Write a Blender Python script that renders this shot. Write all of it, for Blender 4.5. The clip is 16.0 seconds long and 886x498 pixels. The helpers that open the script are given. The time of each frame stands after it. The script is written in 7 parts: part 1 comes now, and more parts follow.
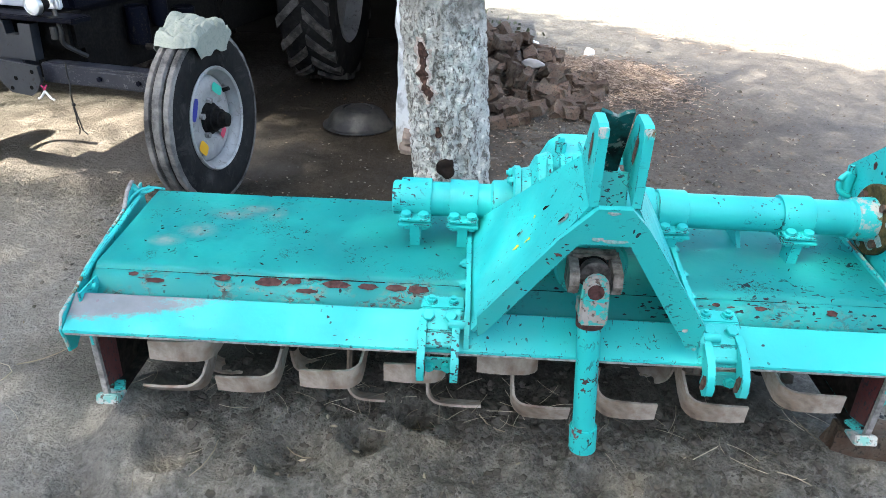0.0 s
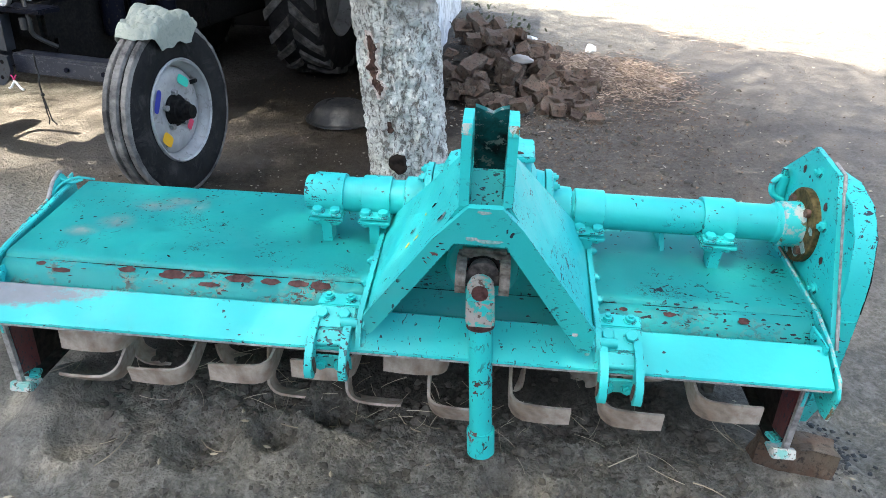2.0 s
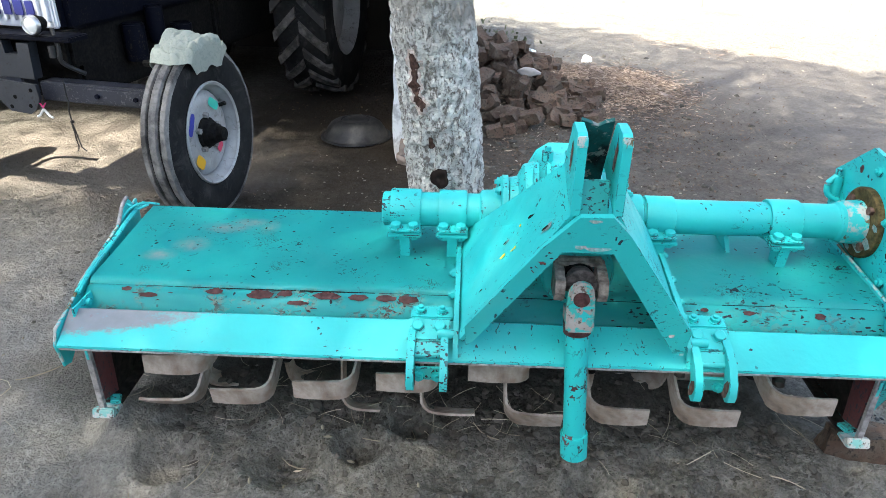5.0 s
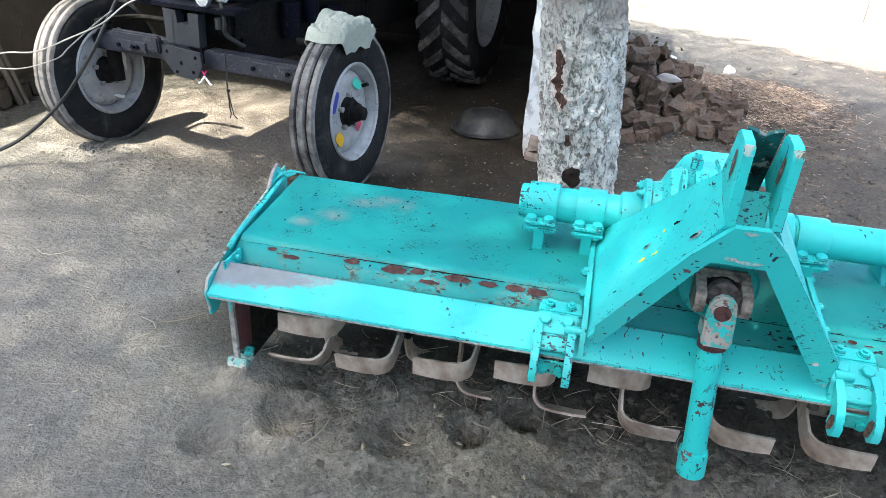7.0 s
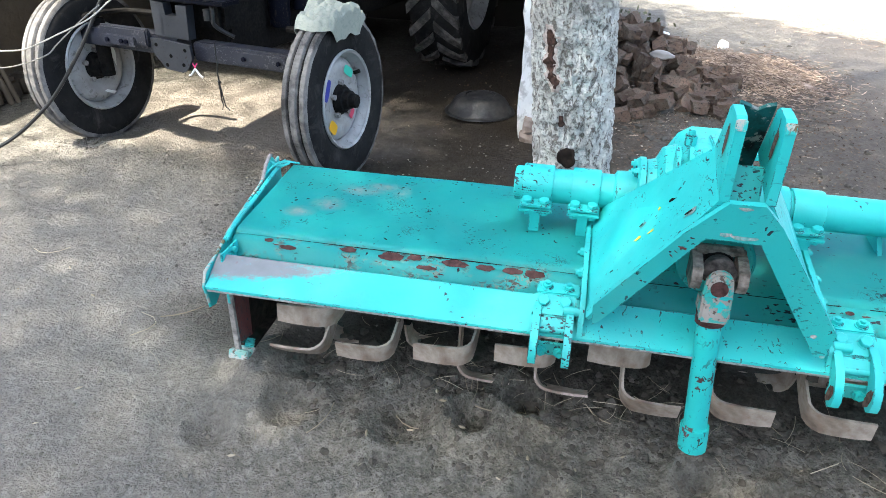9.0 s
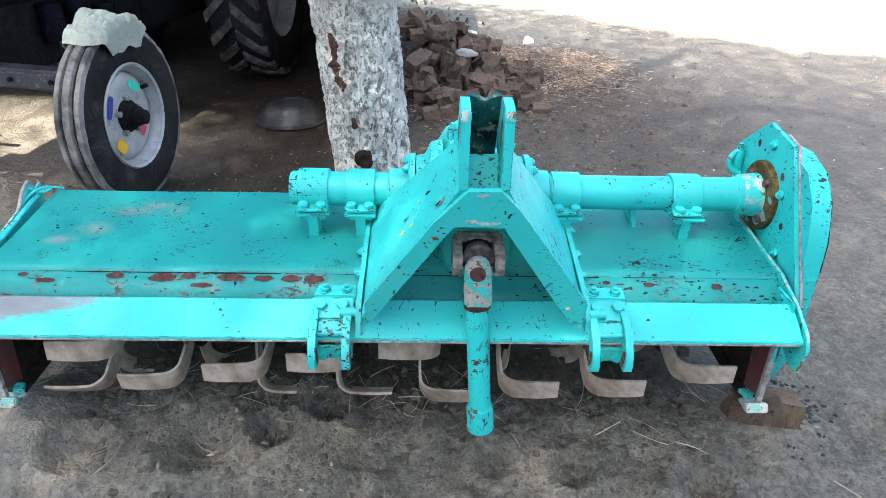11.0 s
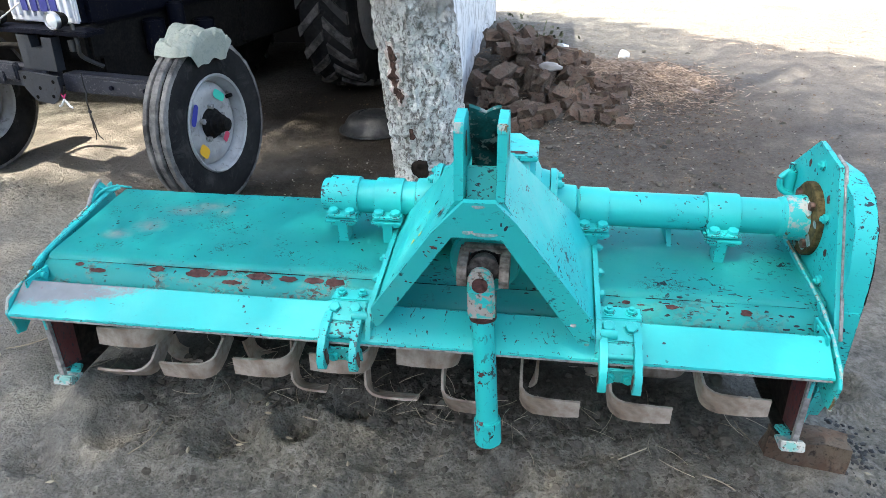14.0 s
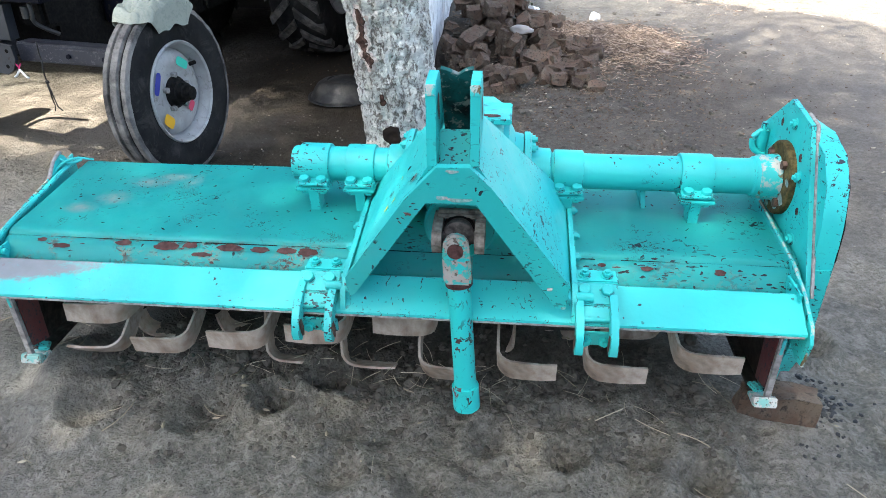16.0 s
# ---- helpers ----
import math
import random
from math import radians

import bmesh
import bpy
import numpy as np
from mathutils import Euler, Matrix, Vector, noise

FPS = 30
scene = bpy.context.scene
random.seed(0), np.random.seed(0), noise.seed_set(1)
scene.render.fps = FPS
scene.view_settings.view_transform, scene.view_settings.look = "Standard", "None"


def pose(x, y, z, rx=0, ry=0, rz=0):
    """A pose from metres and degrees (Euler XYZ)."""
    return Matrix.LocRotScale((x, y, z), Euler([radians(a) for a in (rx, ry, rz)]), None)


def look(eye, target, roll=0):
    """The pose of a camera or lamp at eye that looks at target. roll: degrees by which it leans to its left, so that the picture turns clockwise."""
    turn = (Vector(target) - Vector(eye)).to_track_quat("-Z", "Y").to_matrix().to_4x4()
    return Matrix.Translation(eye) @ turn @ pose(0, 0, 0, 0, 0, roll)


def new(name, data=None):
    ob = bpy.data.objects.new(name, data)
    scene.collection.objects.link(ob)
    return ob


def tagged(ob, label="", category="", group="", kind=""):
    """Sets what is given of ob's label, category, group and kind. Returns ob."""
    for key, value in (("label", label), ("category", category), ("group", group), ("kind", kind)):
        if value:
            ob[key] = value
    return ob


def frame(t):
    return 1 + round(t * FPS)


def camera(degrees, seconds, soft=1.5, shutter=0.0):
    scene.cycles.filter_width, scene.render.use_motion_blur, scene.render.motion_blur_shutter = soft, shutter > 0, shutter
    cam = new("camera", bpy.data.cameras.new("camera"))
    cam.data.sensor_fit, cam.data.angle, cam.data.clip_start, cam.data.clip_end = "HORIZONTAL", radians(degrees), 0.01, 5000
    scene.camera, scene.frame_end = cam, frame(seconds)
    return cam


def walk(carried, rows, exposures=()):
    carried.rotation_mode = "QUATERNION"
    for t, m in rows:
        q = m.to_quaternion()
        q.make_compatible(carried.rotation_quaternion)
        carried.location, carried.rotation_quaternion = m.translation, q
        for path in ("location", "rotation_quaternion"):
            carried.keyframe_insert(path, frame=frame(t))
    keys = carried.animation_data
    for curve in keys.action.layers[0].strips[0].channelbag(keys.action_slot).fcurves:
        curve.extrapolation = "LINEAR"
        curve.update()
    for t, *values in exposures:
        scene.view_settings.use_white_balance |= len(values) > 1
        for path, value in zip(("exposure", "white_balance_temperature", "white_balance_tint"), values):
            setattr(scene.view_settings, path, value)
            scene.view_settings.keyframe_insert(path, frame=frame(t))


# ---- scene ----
cam = camera(65.2, 16.0, soft=0.6)
PATH = [
    (0, (0.093, -0.125, 1.355), (-0.001, 1.635, 0.41), 2.1),
    (0.5, (0.135, -0.113, 1.352), (0.043, 1.647, 0.407), 1.3),
    (1, (0.211, -0.089, 1.358), (0.107, 1.673, 0.416), 1.7),
    (1.5, (0.306, -0.07, 1.359), (0.21, 1.682, 0.4), 2.2),
    (2, (0.385, -0.071, 1.354), (0.21, 1.676, 0.396), 2.1),
    (2.5, (0.389, -0.068, 1.355), (0.121, 1.66, 0.384), 1.6),
    (3, (0.287, -0.077, 1.363), (0.035, 1.67, 0.423), 1.7),
    (3.5, (0.162, -0.115, 1.359), (-0.139, 1.624, 0.417), 1.5),
    (3.7, (0.142, -0.122, 1.36), (-0.063, 1.617, 0.394), 0.3),
    (5.8, (0.127, -0.154, 1.367), (0.02, 1.627, 0.464), 0.9),
    (6, (0.118, -0.161, 1.365), (-0.062, 1.608, 0.449), 1.0),
    (6.5, (0.082, -0.162, 1.36), (-0.259, 1.567, 0.414), 1.4),
    (7, (0.064, -0.167, 1.355), (-0.34, 1.551, 0.414), 3.0),
    (7.5, (0.053, -0.175, 1.36), (-0.426, 1.533, 0.436), 2.4),
    (8, (0.048, -0.19, 1.363), (-0.51, 1.504, 0.458), 2.5),
    (8.5, (0.05, -0.181, 1.363), (-0.502, 1.526, 0.478), 2.4),
    (9, (0.071, -0.165, 1.356), (-0.325, 1.533, 0.377), 1.1),
    (9.5, (0.1, -0.157, 1.36), (-0.114, 1.603, 0.435), 1.2),
    (10, (0.131, -0.146, 1.357), (0.074, 1.618, 0.417), 1.3),
    (10.2, (0.145, -0.139, 1.356), (0.171, 1.615, 0.394), 1.4),
    (12.3, (0.446, -0.139, 1.354), (0.081, 1.584, 0.406), 1.2),
    (12.5, (0.429, -0.149, 1.358), (-0.078, 1.544, 0.421), -0.1),
    (13, (0.426, -0.163, 1.367), (-0.235, 1.501, 0.475), -1.6),
    (13.5, (0.441, -0.15, 1.363), (-0.156, 1.537, 0.47), -1.2),
    (14, (0.487, -0.134, 1.357), (0.178, 1.609, 0.427), -0.6),
    (14.5, (0.504, -0.14, 1.358), (0.356, 1.621, 0.422), -0.6),
    (15, (0.504, -0.113, 1.332), (0.32, 1.575, 0.275), -2.2),
    (15.5, (0.491, -0.12, 1.346), (0.336, 1.623, 0.377), 0.3),
    (16, (0.483, -0.119, 1.344), (0.254, 1.591, 0.333), -0.7),
]
walk(cam, [(t, look(eye, target, roll)) for t, eye, target, roll in PATH], [(0, 2.78, 6720, 7), (2.5, 2.68, 6720, 7), (6.2, 2.65, 6720, 7), (7.5, 2.86, 6720, 7), (9, 2.86, 6720, 7), (9.6, 2.73, 6720, 7), (10, 2.75, 6720, 7), (12.5, 2.89, 6720, 7), (13.2, 2.87, 6720, 7), (14, 2.63, 6720, 7), (14.5, 2.67, 6720, 7), (15, 2.65, 6720, 7), (15.5, 2.88, 6720, 7), (16, 2.75, 6720, 7)])

# ---- light ----
SUN_EL, SUN_AZ = 64.0, 212.0   # degrees: height, and compass turn from +y clockwise
sun_way = Vector((math.sin(radians(SUN_AZ)) * math.cos(radians(SUN_EL)), math.cos(radians(SUN_AZ)) * math.cos(radians(SUN_EL)), math.sin(radians(SUN_EL))))
world = bpy.data.worlds.new("sky")
scene.world = world
world.use_nodes = True
wn = world.node_tree.nodes
sky = wn.new("ShaderNodeTexSky")
sky.sky_type, sky.sun_disc = "NISHITA", False
sky.sun_elevation, sky.sun_rotation = radians(SUN_EL), radians(SUN_AZ)
sky.dust_density = 3.0
wn["Background"].inputs["Strength"].default_value = 0.11
world.node_tree.links.new(sky.outputs[0], wn["Background"].inputs["Color"])
sun = new("sun", bpy.data.lights.new("sun", "SUN"))
sun.data.energy, sun.data.angle, sun.data.color = 4.2, radians(0.53), (1.0, 0.95, 0.87)
sun.matrix_world = look(sun_way * 30, (0, 0, 0))


# ---- materials ----
def srgb(r, g, b):
    f = lambda c: c / 12.92 if c <= 0.04045 else ((c + 0.055) / 1.055) ** 2.4
    return (f(r / 255), f(g / 255), f(b / 255), 1)


class Mat:
    """A small builder of node materials in object space."""
    def __init__(self, name, rough=0.8, metal=0.0, spec=0.5):
        self.m = bpy.data.materials.new(name)
        self.m.use_nodes = True
        self.t = self.m.node_tree
        self.b = self.t.nodes["Principled BSDF"]
        self.b.inputs["Roughness"].default_value = rough
        self.b.inputs["Metallic"].default_value = metal
        self.b.inputs["Specular IOR Level"].default_value = min(spec, 0.12) if rough > 0.83 else spec
        self.co = self.t.nodes.new("ShaderNodeTexCoord").outputs["Object"]

    def link(self, a, b):
        self.t.links.new(a, b)

    def noise(self, scale, detail=4, rough=0.55, stretch=None, warp=0.0):
        n = self.t.nodes.new("ShaderNodeTexNoise")
        n.inputs["Scale"].default_value, n.inputs["Detail"].default_value = scale, detail
        n.inputs["Roughness"].default_value, n.inputs["Distortion"].default_value = rough, warp
        src = self.co
        if stretch:
            mp = self.t.nodes.new("ShaderNodeMapping")
            mp.inputs["Scale"].default_value = stretch
            self.link(src, mp.inputs["Vector"])
            src = mp.outputs[0]
        self.link(src, n.inputs["Vector"])
        return n.outputs["Fac"]

    def cells(self, scale, feature="F1", stretch=None, out="Distance"):
        n = self.t.nodes.new("ShaderNodeTexVoronoi")
        n.feature = feature
        n.inputs["Scale"].default_value = scale
        src = self.co
        if stretch:
            mp = self.t.nodes.new("ShaderNodeMapping")
            mp.inputs["Scale"].default_value = stretch
            self.link(src, mp.inputs["Vector"])
            src = mp.outputs[0]
        self.link(src, n.inputs["Vector"])
        return n.outputs[out]

    def shards(self, scale, share, stretch=(1, 1, 1), wobble=0.012):
        """Scattered angular flakes: a share of crooked cells."""
        n = self.t.nodes.new("ShaderNodeTexNoise")
        n.inputs["Scale"].default_value, n.inputs["Detail"].default_value = 70, 3
        self.link(self.co, n.inputs["Vector"])
        off = self.t.nodes.new("ShaderNodeVectorMath")
        off.operation = "MULTIPLY_ADD"
        off.inputs[1].default_value = (wobble, wobble, wobble)
        self.link(n.outputs["Color"], off.inputs[0])
        self.link(self.co, off.inputs[2])
        mp = self.t.nodes.new("ShaderNodeMapping")
        mp.inputs["Scale"].default_value = stretch
        self.link(off.outputs[0], mp.inputs["Vector"])
        v = self.t.nodes.new("ShaderNodeTexVoronoi")
        v.inputs["Scale"].default_value = scale
        self.link(mp.outputs[0], v.inputs["Vector"])
        c = self.t.nodes.new("ShaderNodeSeparateColor")
        self.link(v.outputs["Color"], c.inputs[0])
        return self.step(c.outputs[0], share, share - 0.004)

    def ramp(self, fac, stops):
        n = self.t.nodes.new("ShaderNodeValToRGB")
        e = n.color_ramp.elements
        while len(e) < len(stops):
            e.new(0.5)
        for k, (p, c) in zip(e, stops):
            k.position = p
            k.color = c if len(c) == 4 else (*c, 1)
        self.link(fac, n.inputs["Fac"])
        return n.outputs["Color"]

    def step(self, fac, lo, hi):
        n = self.t.nodes.new("ShaderNodeMapRange")
        n.inputs["From Min"].default_value, n.inputs["From Max"].default_value = lo, hi
        self.link(fac, n.inputs["Value"])
        return n.outputs["Result"]

    def math(self, op, a, b):
        n = self.t.nodes.new("ShaderNodeMath")
        n.operation = op
        for k, v in enumerate((a, b)):
            if isinstance(v, (int, float)):
                n.inputs[k].default_value = v
            else:
                self.link(v, n.inputs[k])
        return n.outputs[0]

    def mix(self, fac, a, b, kind="MIX"):
        n = self.t.nodes.new("ShaderNodeMix")
        n.data_type, n.blend_type = "RGBA", kind
        for socket, v in ((n.inputs[0], fac), (n.inputs[6], a), (n.inputs[7], b)):
            if isinstance(v, (int, float)):
                socket.default_value = v
            elif isinstance(v, tuple):
                socket.default_value = v if len(v) == 4 else (*v, 1)
            else:
                self.link(v, socket)
        return n.outputs[2]

    def rand(self):
        return self.t.nodes.new("ShaderNodeObjectInfo").outputs["Random"]

    def island(self):
        return self.t.nodes.new("ShaderNodeNewGeometry").outputs["Random Per Island"]

    def color(self, c):
        if isinstance(c, tuple):
            self.b.inputs["Base Color"].default_value = c if len(c) == 4 else (*c, 1)
        else:
            self.link(c, self.b.inputs["Base Color"])
        return self

    def rough(self, v):
        self.link(v, self.b.inputs["Roughness"])
        return self

    def bump(self, height, strength=0.3, dist=0.01):
        n = self.t.nodes.new("ShaderNodeBump")
        n.inputs["Strength"].default_value, n.inputs["Distance"].default_value = strength, dist
        self.link(height, n.inputs["Height"])
        self.link(n.outputs[0], self.b.inputs["Normal"])
        return self


def paint_kit(name, base, chips=0.59, fade=0.5, rust=(0.010, 0.018, 0.030), dusty=0.22, edges=True, shard=0.07):
    """Brush-painted steel, faded, scuffed and chipped down to dark metal."""
    k = Mat(name, 0.42)
    tone = k.mix(k.step(k.noise(3.0, 5, 0.6), 0.35, 0.75), base, tuple(c * 0.86 + 0.024 * fade for c in base[:3]))
    tone = k.mix(k.step(k.noise(9.0, 6, 0.65, warp=0.4), 0.52, 0.8), tone, tuple(c * 0.9 + 0.05 * fade for c in base[:3]))
    where = k.step(k.noise(4.2, 3), 0.50, 0.60)
    fleck = k.step(k.noise(46, 5, 0.62, (1, 1, 1.7), 1.4), chips, chips + 0.03)
    fleck = k.math("MULTIPLY", fleck, where)
    near = k.step(k.noise(6.5, 3, 0.6), 0.52, 0.60)
    fleck = k.math("MAXIMUM", fleck, k.math("MULTIPLY", k.shards(175, shard, (1, 1, 0.55), 0.008), near))
    fleck = k.math("MAXIMUM", fleck, k.math("MULTIPLY", k.shards(330, 0.8 * shard, (0.55, 1, 1), 0.005), k.step(k.noise(3.1, 3), 0.50, 0.58)))
    edge = k.t.nodes.new("ShaderNodeBevel")
    edge.samples = 4
    edge.inputs["Radius"].default_value = 0.0035
    face = k.t.nodes.new("ShaderNodeNewGeometry")
    dot = k.t.nodes.new("ShaderNodeVectorMath")
    dot.operation = "DOT_PRODUCT"
    k.link(edge.outputs[0], dot.inputs[0])
    k.link(face.outputs["Normal"], dot.inputs[1])
    rim = k.math("MULTIPLY", k.step(dot.outputs["Value"], 0.990, 0.94), k.step(k.noise(30, 5, 0.65), 0.53, 0.57))
    if edges:
        fleck = k.math("MAXIMUM", fleck, rim)
    tone = k.mix(fleck, tone, rust)
    dust = k.step(k.noise(1.7, 6, 0.7), 0.5, 0.85)
    tone = k.mix(k.math("MULTIPLY", dust, dusty), tone, (0.33, 0.30, 0.26))
    k.color(tone)
    k.rough(k.step(k.noise(14, 4), -0.4, 1.4))
    h = k.math("SUBTRACT", k.noise(60, 3), k.math("MULTIPLY", fleck, 1.5))
    k.bump(h, 0.18, 0.004)
    return k, tone


def paint(*a, **b):
    return paint_kit(*a, **b)[0].m


TEAL = (0.012, 0.49, 0.475)
m_teal = paint("teal_paint", TEAL, shard=0.014)
k, old = paint_kit("teal_cover_paint", TEAL, edges=False, shard=0.018)
total = None
for cu, cv, wu, wv in ((-1.042, 0.238, 0.055, 0.035), (-0.976, 0.294, 0.060, 0.045), (-0.91, 0.391, 0.08, 0.035), (-0.85, 0.425, 0.07, 0.03), (-0.79, 0.40, 0.03, 0.05)):
    mp = k.t.nodes.new("ShaderNodeMapping")
    mp.inputs["Location"].default_value = (-cu / wu, -cv / wv, 0)
    mp.inputs["Scale"].default_value = (1 / wu, 1 / wv, 0)
    k.link(k.co, mp.inputs["Vector"])
    ln = k.t.nodes.new("ShaderNodeVectorMath")
    ln.operation = "LENGTH"
    k.link(mp.outputs[0], ln.inputs[0])
    spot = k.step(ln.outputs["Value"], 1.0, 0.1)
    total = spot if total is None else k.math("MAXIMUM", total, spot)
grain = k.step(k.noise(26, 6, 0.7), 0.30, 0.62)
tone = k.mix(k.math("MULTIPLY", k.math("MULTIPLY", total, grain), 0.8), old, (0.42, 0.44, 0.40))


def axis_of(k, name):
    n = k.t.nodes.new("ShaderNodeSeparateXYZ")
    k.link(k.co, n.inputs[0])
    return n.outputs[name]


def flaking(k, tone, mask, thin=(60, 80, 80), lo=0.50):
    """Paint lifted in thin flakes: pale undercoat with brown cores."""
    f = k.noise(1.0, 5, 0.62, thin, 0.5)
    f = k.math("MULTIPLY", k.step(f, lo, lo + 0.05), mask)
    tone = k.mix(f, tone, (0.22, 0.36, 0.30))
    g = k.math("MULTIPLY", k.step(k.noise(1.0, 5, 0.65, tuple(0.8 * q for q in thin), 0.8), lo + 0.03, lo + 0.06), mask)
    return k.mix(g, tone, (0.075, 0.045, 0.04))


# patches of fine dark crackle
cracks = None
for cu, cv, wu, wv in ((-1.136, 0.365, 0.035, 0.030), (-0.804, 0.336, 0.05, 0.055), (-0.714, 0.202, 0.035, 0.030), (-0.345, 0.135, 0.06, 0.045), (-0.411, 0.153, 0.03, 0.015), (-1.06, 0.16, 0.03, 0.03), (0.42, 0.15, 0.08, 0.03), (0.655, 0.387, 0.05, 0.05)):
    mp = k.t.nodes.new("ShaderNodeMapping")
    mp.inputs["Location"].default_value, mp.inputs["Scale"].default_value = (-cu / wu, -cv / wv, 0), (1 / wu, 1 / wv, 0)
    k.link(k.co, mp.inputs["Vector"])
    ln = k.t.nodes.new("ShaderNodeVectorMath")
    ln.operation = "LENGTH"
    k.link(mp.outputs[0], ln.inputs[0])
    spot = k.step(ln.outputs["Value"], 1.1, 0.5)
    cracks = spot if cracks is None else k.math("MAXIMUM", cracks, spot)
fine = k.math("ABSOLUTE", k.math("SUBTRACT", k.noise(70, 5, 0.65, warp=0.8), 0.5), 0)
cracks = k.math("MULTIPLY", k.math("MULTIPLY", cracks, k.step(fine, 0.022, 0.008)), k.step(k.noise(30, 4), 0.44, 0.52))
tone = k.mix(cracks, tone, (0.03, 0.035, 0.032))
# the rolled front edge flakes most in its middle
lip = k.math("MULTIPLY", k.step(axis_of(k, "Y"), 0.116, 0.108), k.step(k.noise(7.5, 3), 0.48, 0.58))
lip = k.math("MULTIPLY", lip, k.math("MAXIMUM", k.step(axis_of(k, "X"), -0.28, -0.34), k.math("MULTIPLY", k.step(axis_of(k, "X"), 0.26, 0.36), 0.35)))
tone = flaking(k, tone, lip)
bay = k.math("MULTIPLY", k.step(axis_of(k, "X"), -0.26, -0.20), k.math("MULTIPLY", k.step(axis_of(k, "Y"), 0.20, 0.12), k.step(k.noise(5.5, 3), 0.42, 0.52)))
tone = k.mix(k.math("MULTIPLY", bay, k.shards(210, 0.055, (0.45, 1.2, 1.2), 0.007)), tone, (0.020, 0.024, 0.034))
k.color(tone)
m_cover = k.m
k, tone = paint_kit("teal_beam_paint", TEAL, 0.66, shard=0.010)
band = k.math("ADD", axis_of(k, "Y"), k.math("MULTIPLY", k.step(axis_of(k, "X"), -0.80, -1.12), 0.042))
worn = k.math("MULTIPLY", k.step(axis_of(k, "X"), -0.40, -1.00), k.step(band, -0.042, 0.010))
speck = k.math("ADD", k.math("MULTIPLY", k.noise(75, 8, 0.78, (0.8, 1.5, 1)), 0.65), k.math("MULTIPLY", k.noise(14, 5, 0.6, (0.6, 1.5, 1)), 0.35))
worn = k.step(k.math("SUBTRACT", k.math("MULTIPLY", worn, 0.62), speck), -0.10, 0.06)
tone = k.mix(k.math("MULTIPLY", worn, 0.9), tone, k.mix(k.noise(30, 5), (0.15, 0.12, 0.145), (0.25, 0.22, 0.245)))
mid = k.math("MULTIPLY", k.step(axis_of(k, "X"), -0.27, -0.22), k.step(axis_of(k, "X"), 0.27, 0.22))
scr = k.step(k.noise(1.0, 4, 0.6, (70, 26, 60), 1.6), 0.635, 0.655)
tone = k.mix(k.math("MULTIPLY", scr, mid), tone, (0.03, 0.035, 0.04))
k.color(tone)
m_beam = k.m
m_teal_worn = paint("teal_paint_worn", TEAL, 0.58, 1.0, shard=0.085)
k, tone = paint_kit("teal_tube_paint", TEAL, 0.60, shard=0.10)
f = k.step(k.noise(60, 5, 0.6, (1, 1, 0.55), 1.5), 0.585, 0.61)
tone = k.mix(k.math("MULTIPLY", f, k.step(k.noise(9, 3), 0.42, 0.52)), tone, (0.03, 0.032, 0.032))
f = k.step(k.noise(24, 4, 0.6, (1, 1, 0.7), 0.8), 0.66, 0.68)
k.color(k.mix(f, tone, (0.15, 0.06, 0.06)))
m_tubepaint = k.m
m_maroon = paint("maroon_primer", (0.12, 0.022, 0.023), 0.6, 0.2)
k, tone = paint_kit("dark_blue_paint", (0.0035, 0.0045, 0.010), 0.62, 0.03, (0.02, 0.018, 0.016), 0.02)
k.b.inputs["Specular IOR Level"].default_value = 0.06
m_tractor = k.m
m_axle = paint("scuffed_blue_paint", (0.010, 0.013, 0.024), 0.58, 0.10, (0.07, 0.07, 0.078), 0.06)


m_plate = paint("dusty_blue_plate", (0.020, 0.024, 0.032), 0.58, 0.06, (0.008, 0.008, 0.009), 0.10)


def rusty(name, a, b, metal=0.3, scale=1.0):
    k = Mat(name, 0.75, metal, 0.15)
    f = k.noise(14 * scale, 7, 0.65, warp=0.3)
    k.color(k.mix(k.step(k.noise(70 * scale, 3), 0.35, 0.7), k.ramp(f, [(0.3, a), (0.62, b)]), tuple(0.6 * c for c in a)))
    k.bump(k.noise(90 * scale, 4), 0.4, 0.004)
    return k.m


m_rust = rusty("rusted_iron", (0.10, 0.055, 0.04), (0.26, 0.17, 0.14))
m_chip = rusty("rust_patch", (0.065, 0.030, 0.028), (0.14, 0.070, 0.066), 0.1)
m_greyworn = rusty("bare_worn_steel", (0.28, 0.265, 0.26), (0.46, 0.44, 0.42), 0.2)
m_pinkworn = rusty("pinkish_worn_paint", (0.10, 0.36, 0.33), (0.40, 0.34, 0.34), 0.0, 2)
k, tone = paint_kit("flaked_collar_paint", TEAL, 0.6)
tone = k.mix(k.step(k.noise(30, 6, 0.7), 0.48, 0.56), tone, (0.42, 0.44, 0.40))
k.color(k.mix(k.step(k.noise(24, 5, 0.65, warp=0.6), 0.56, 0.60), tone, (0.12, 0.09, 0.04)))
m_collar = k.m
k = Mat("flaked_shoe_paint", 0.7)
tone = k.mix(k.step(k.noise(38, 6, 0.7), 0.46, 0.54), (0.42, 0.42, 0.40), (0.16, 0.40, 0.37))
k.color(k.mix(k.step(k.noise(60, 5, 0.65, warp=0.6), 0.56, 0.60), tone, (0.09, 0.075, 0.06)))
k.bump(k.noise(60, 4), 0.3, 0.003)
m_shoe = k.m
# Dark turquoise for the unlit inside of the headstock: shade as colour.
k = Mat("shade_dark_turquoise", 0.6, 0, 0.2)
tone = k.mix(k.step(k.noise(16, 6, 0.65), 0.40, 0.62), (0.006, 0.007, 0.007), (0.010, 0.10, 0.095))
k.color(k.mix(k.step(k.noise(50, 5, 0.65), 0.55, 0.62), tone, (0.20, 0.22, 0.20)))
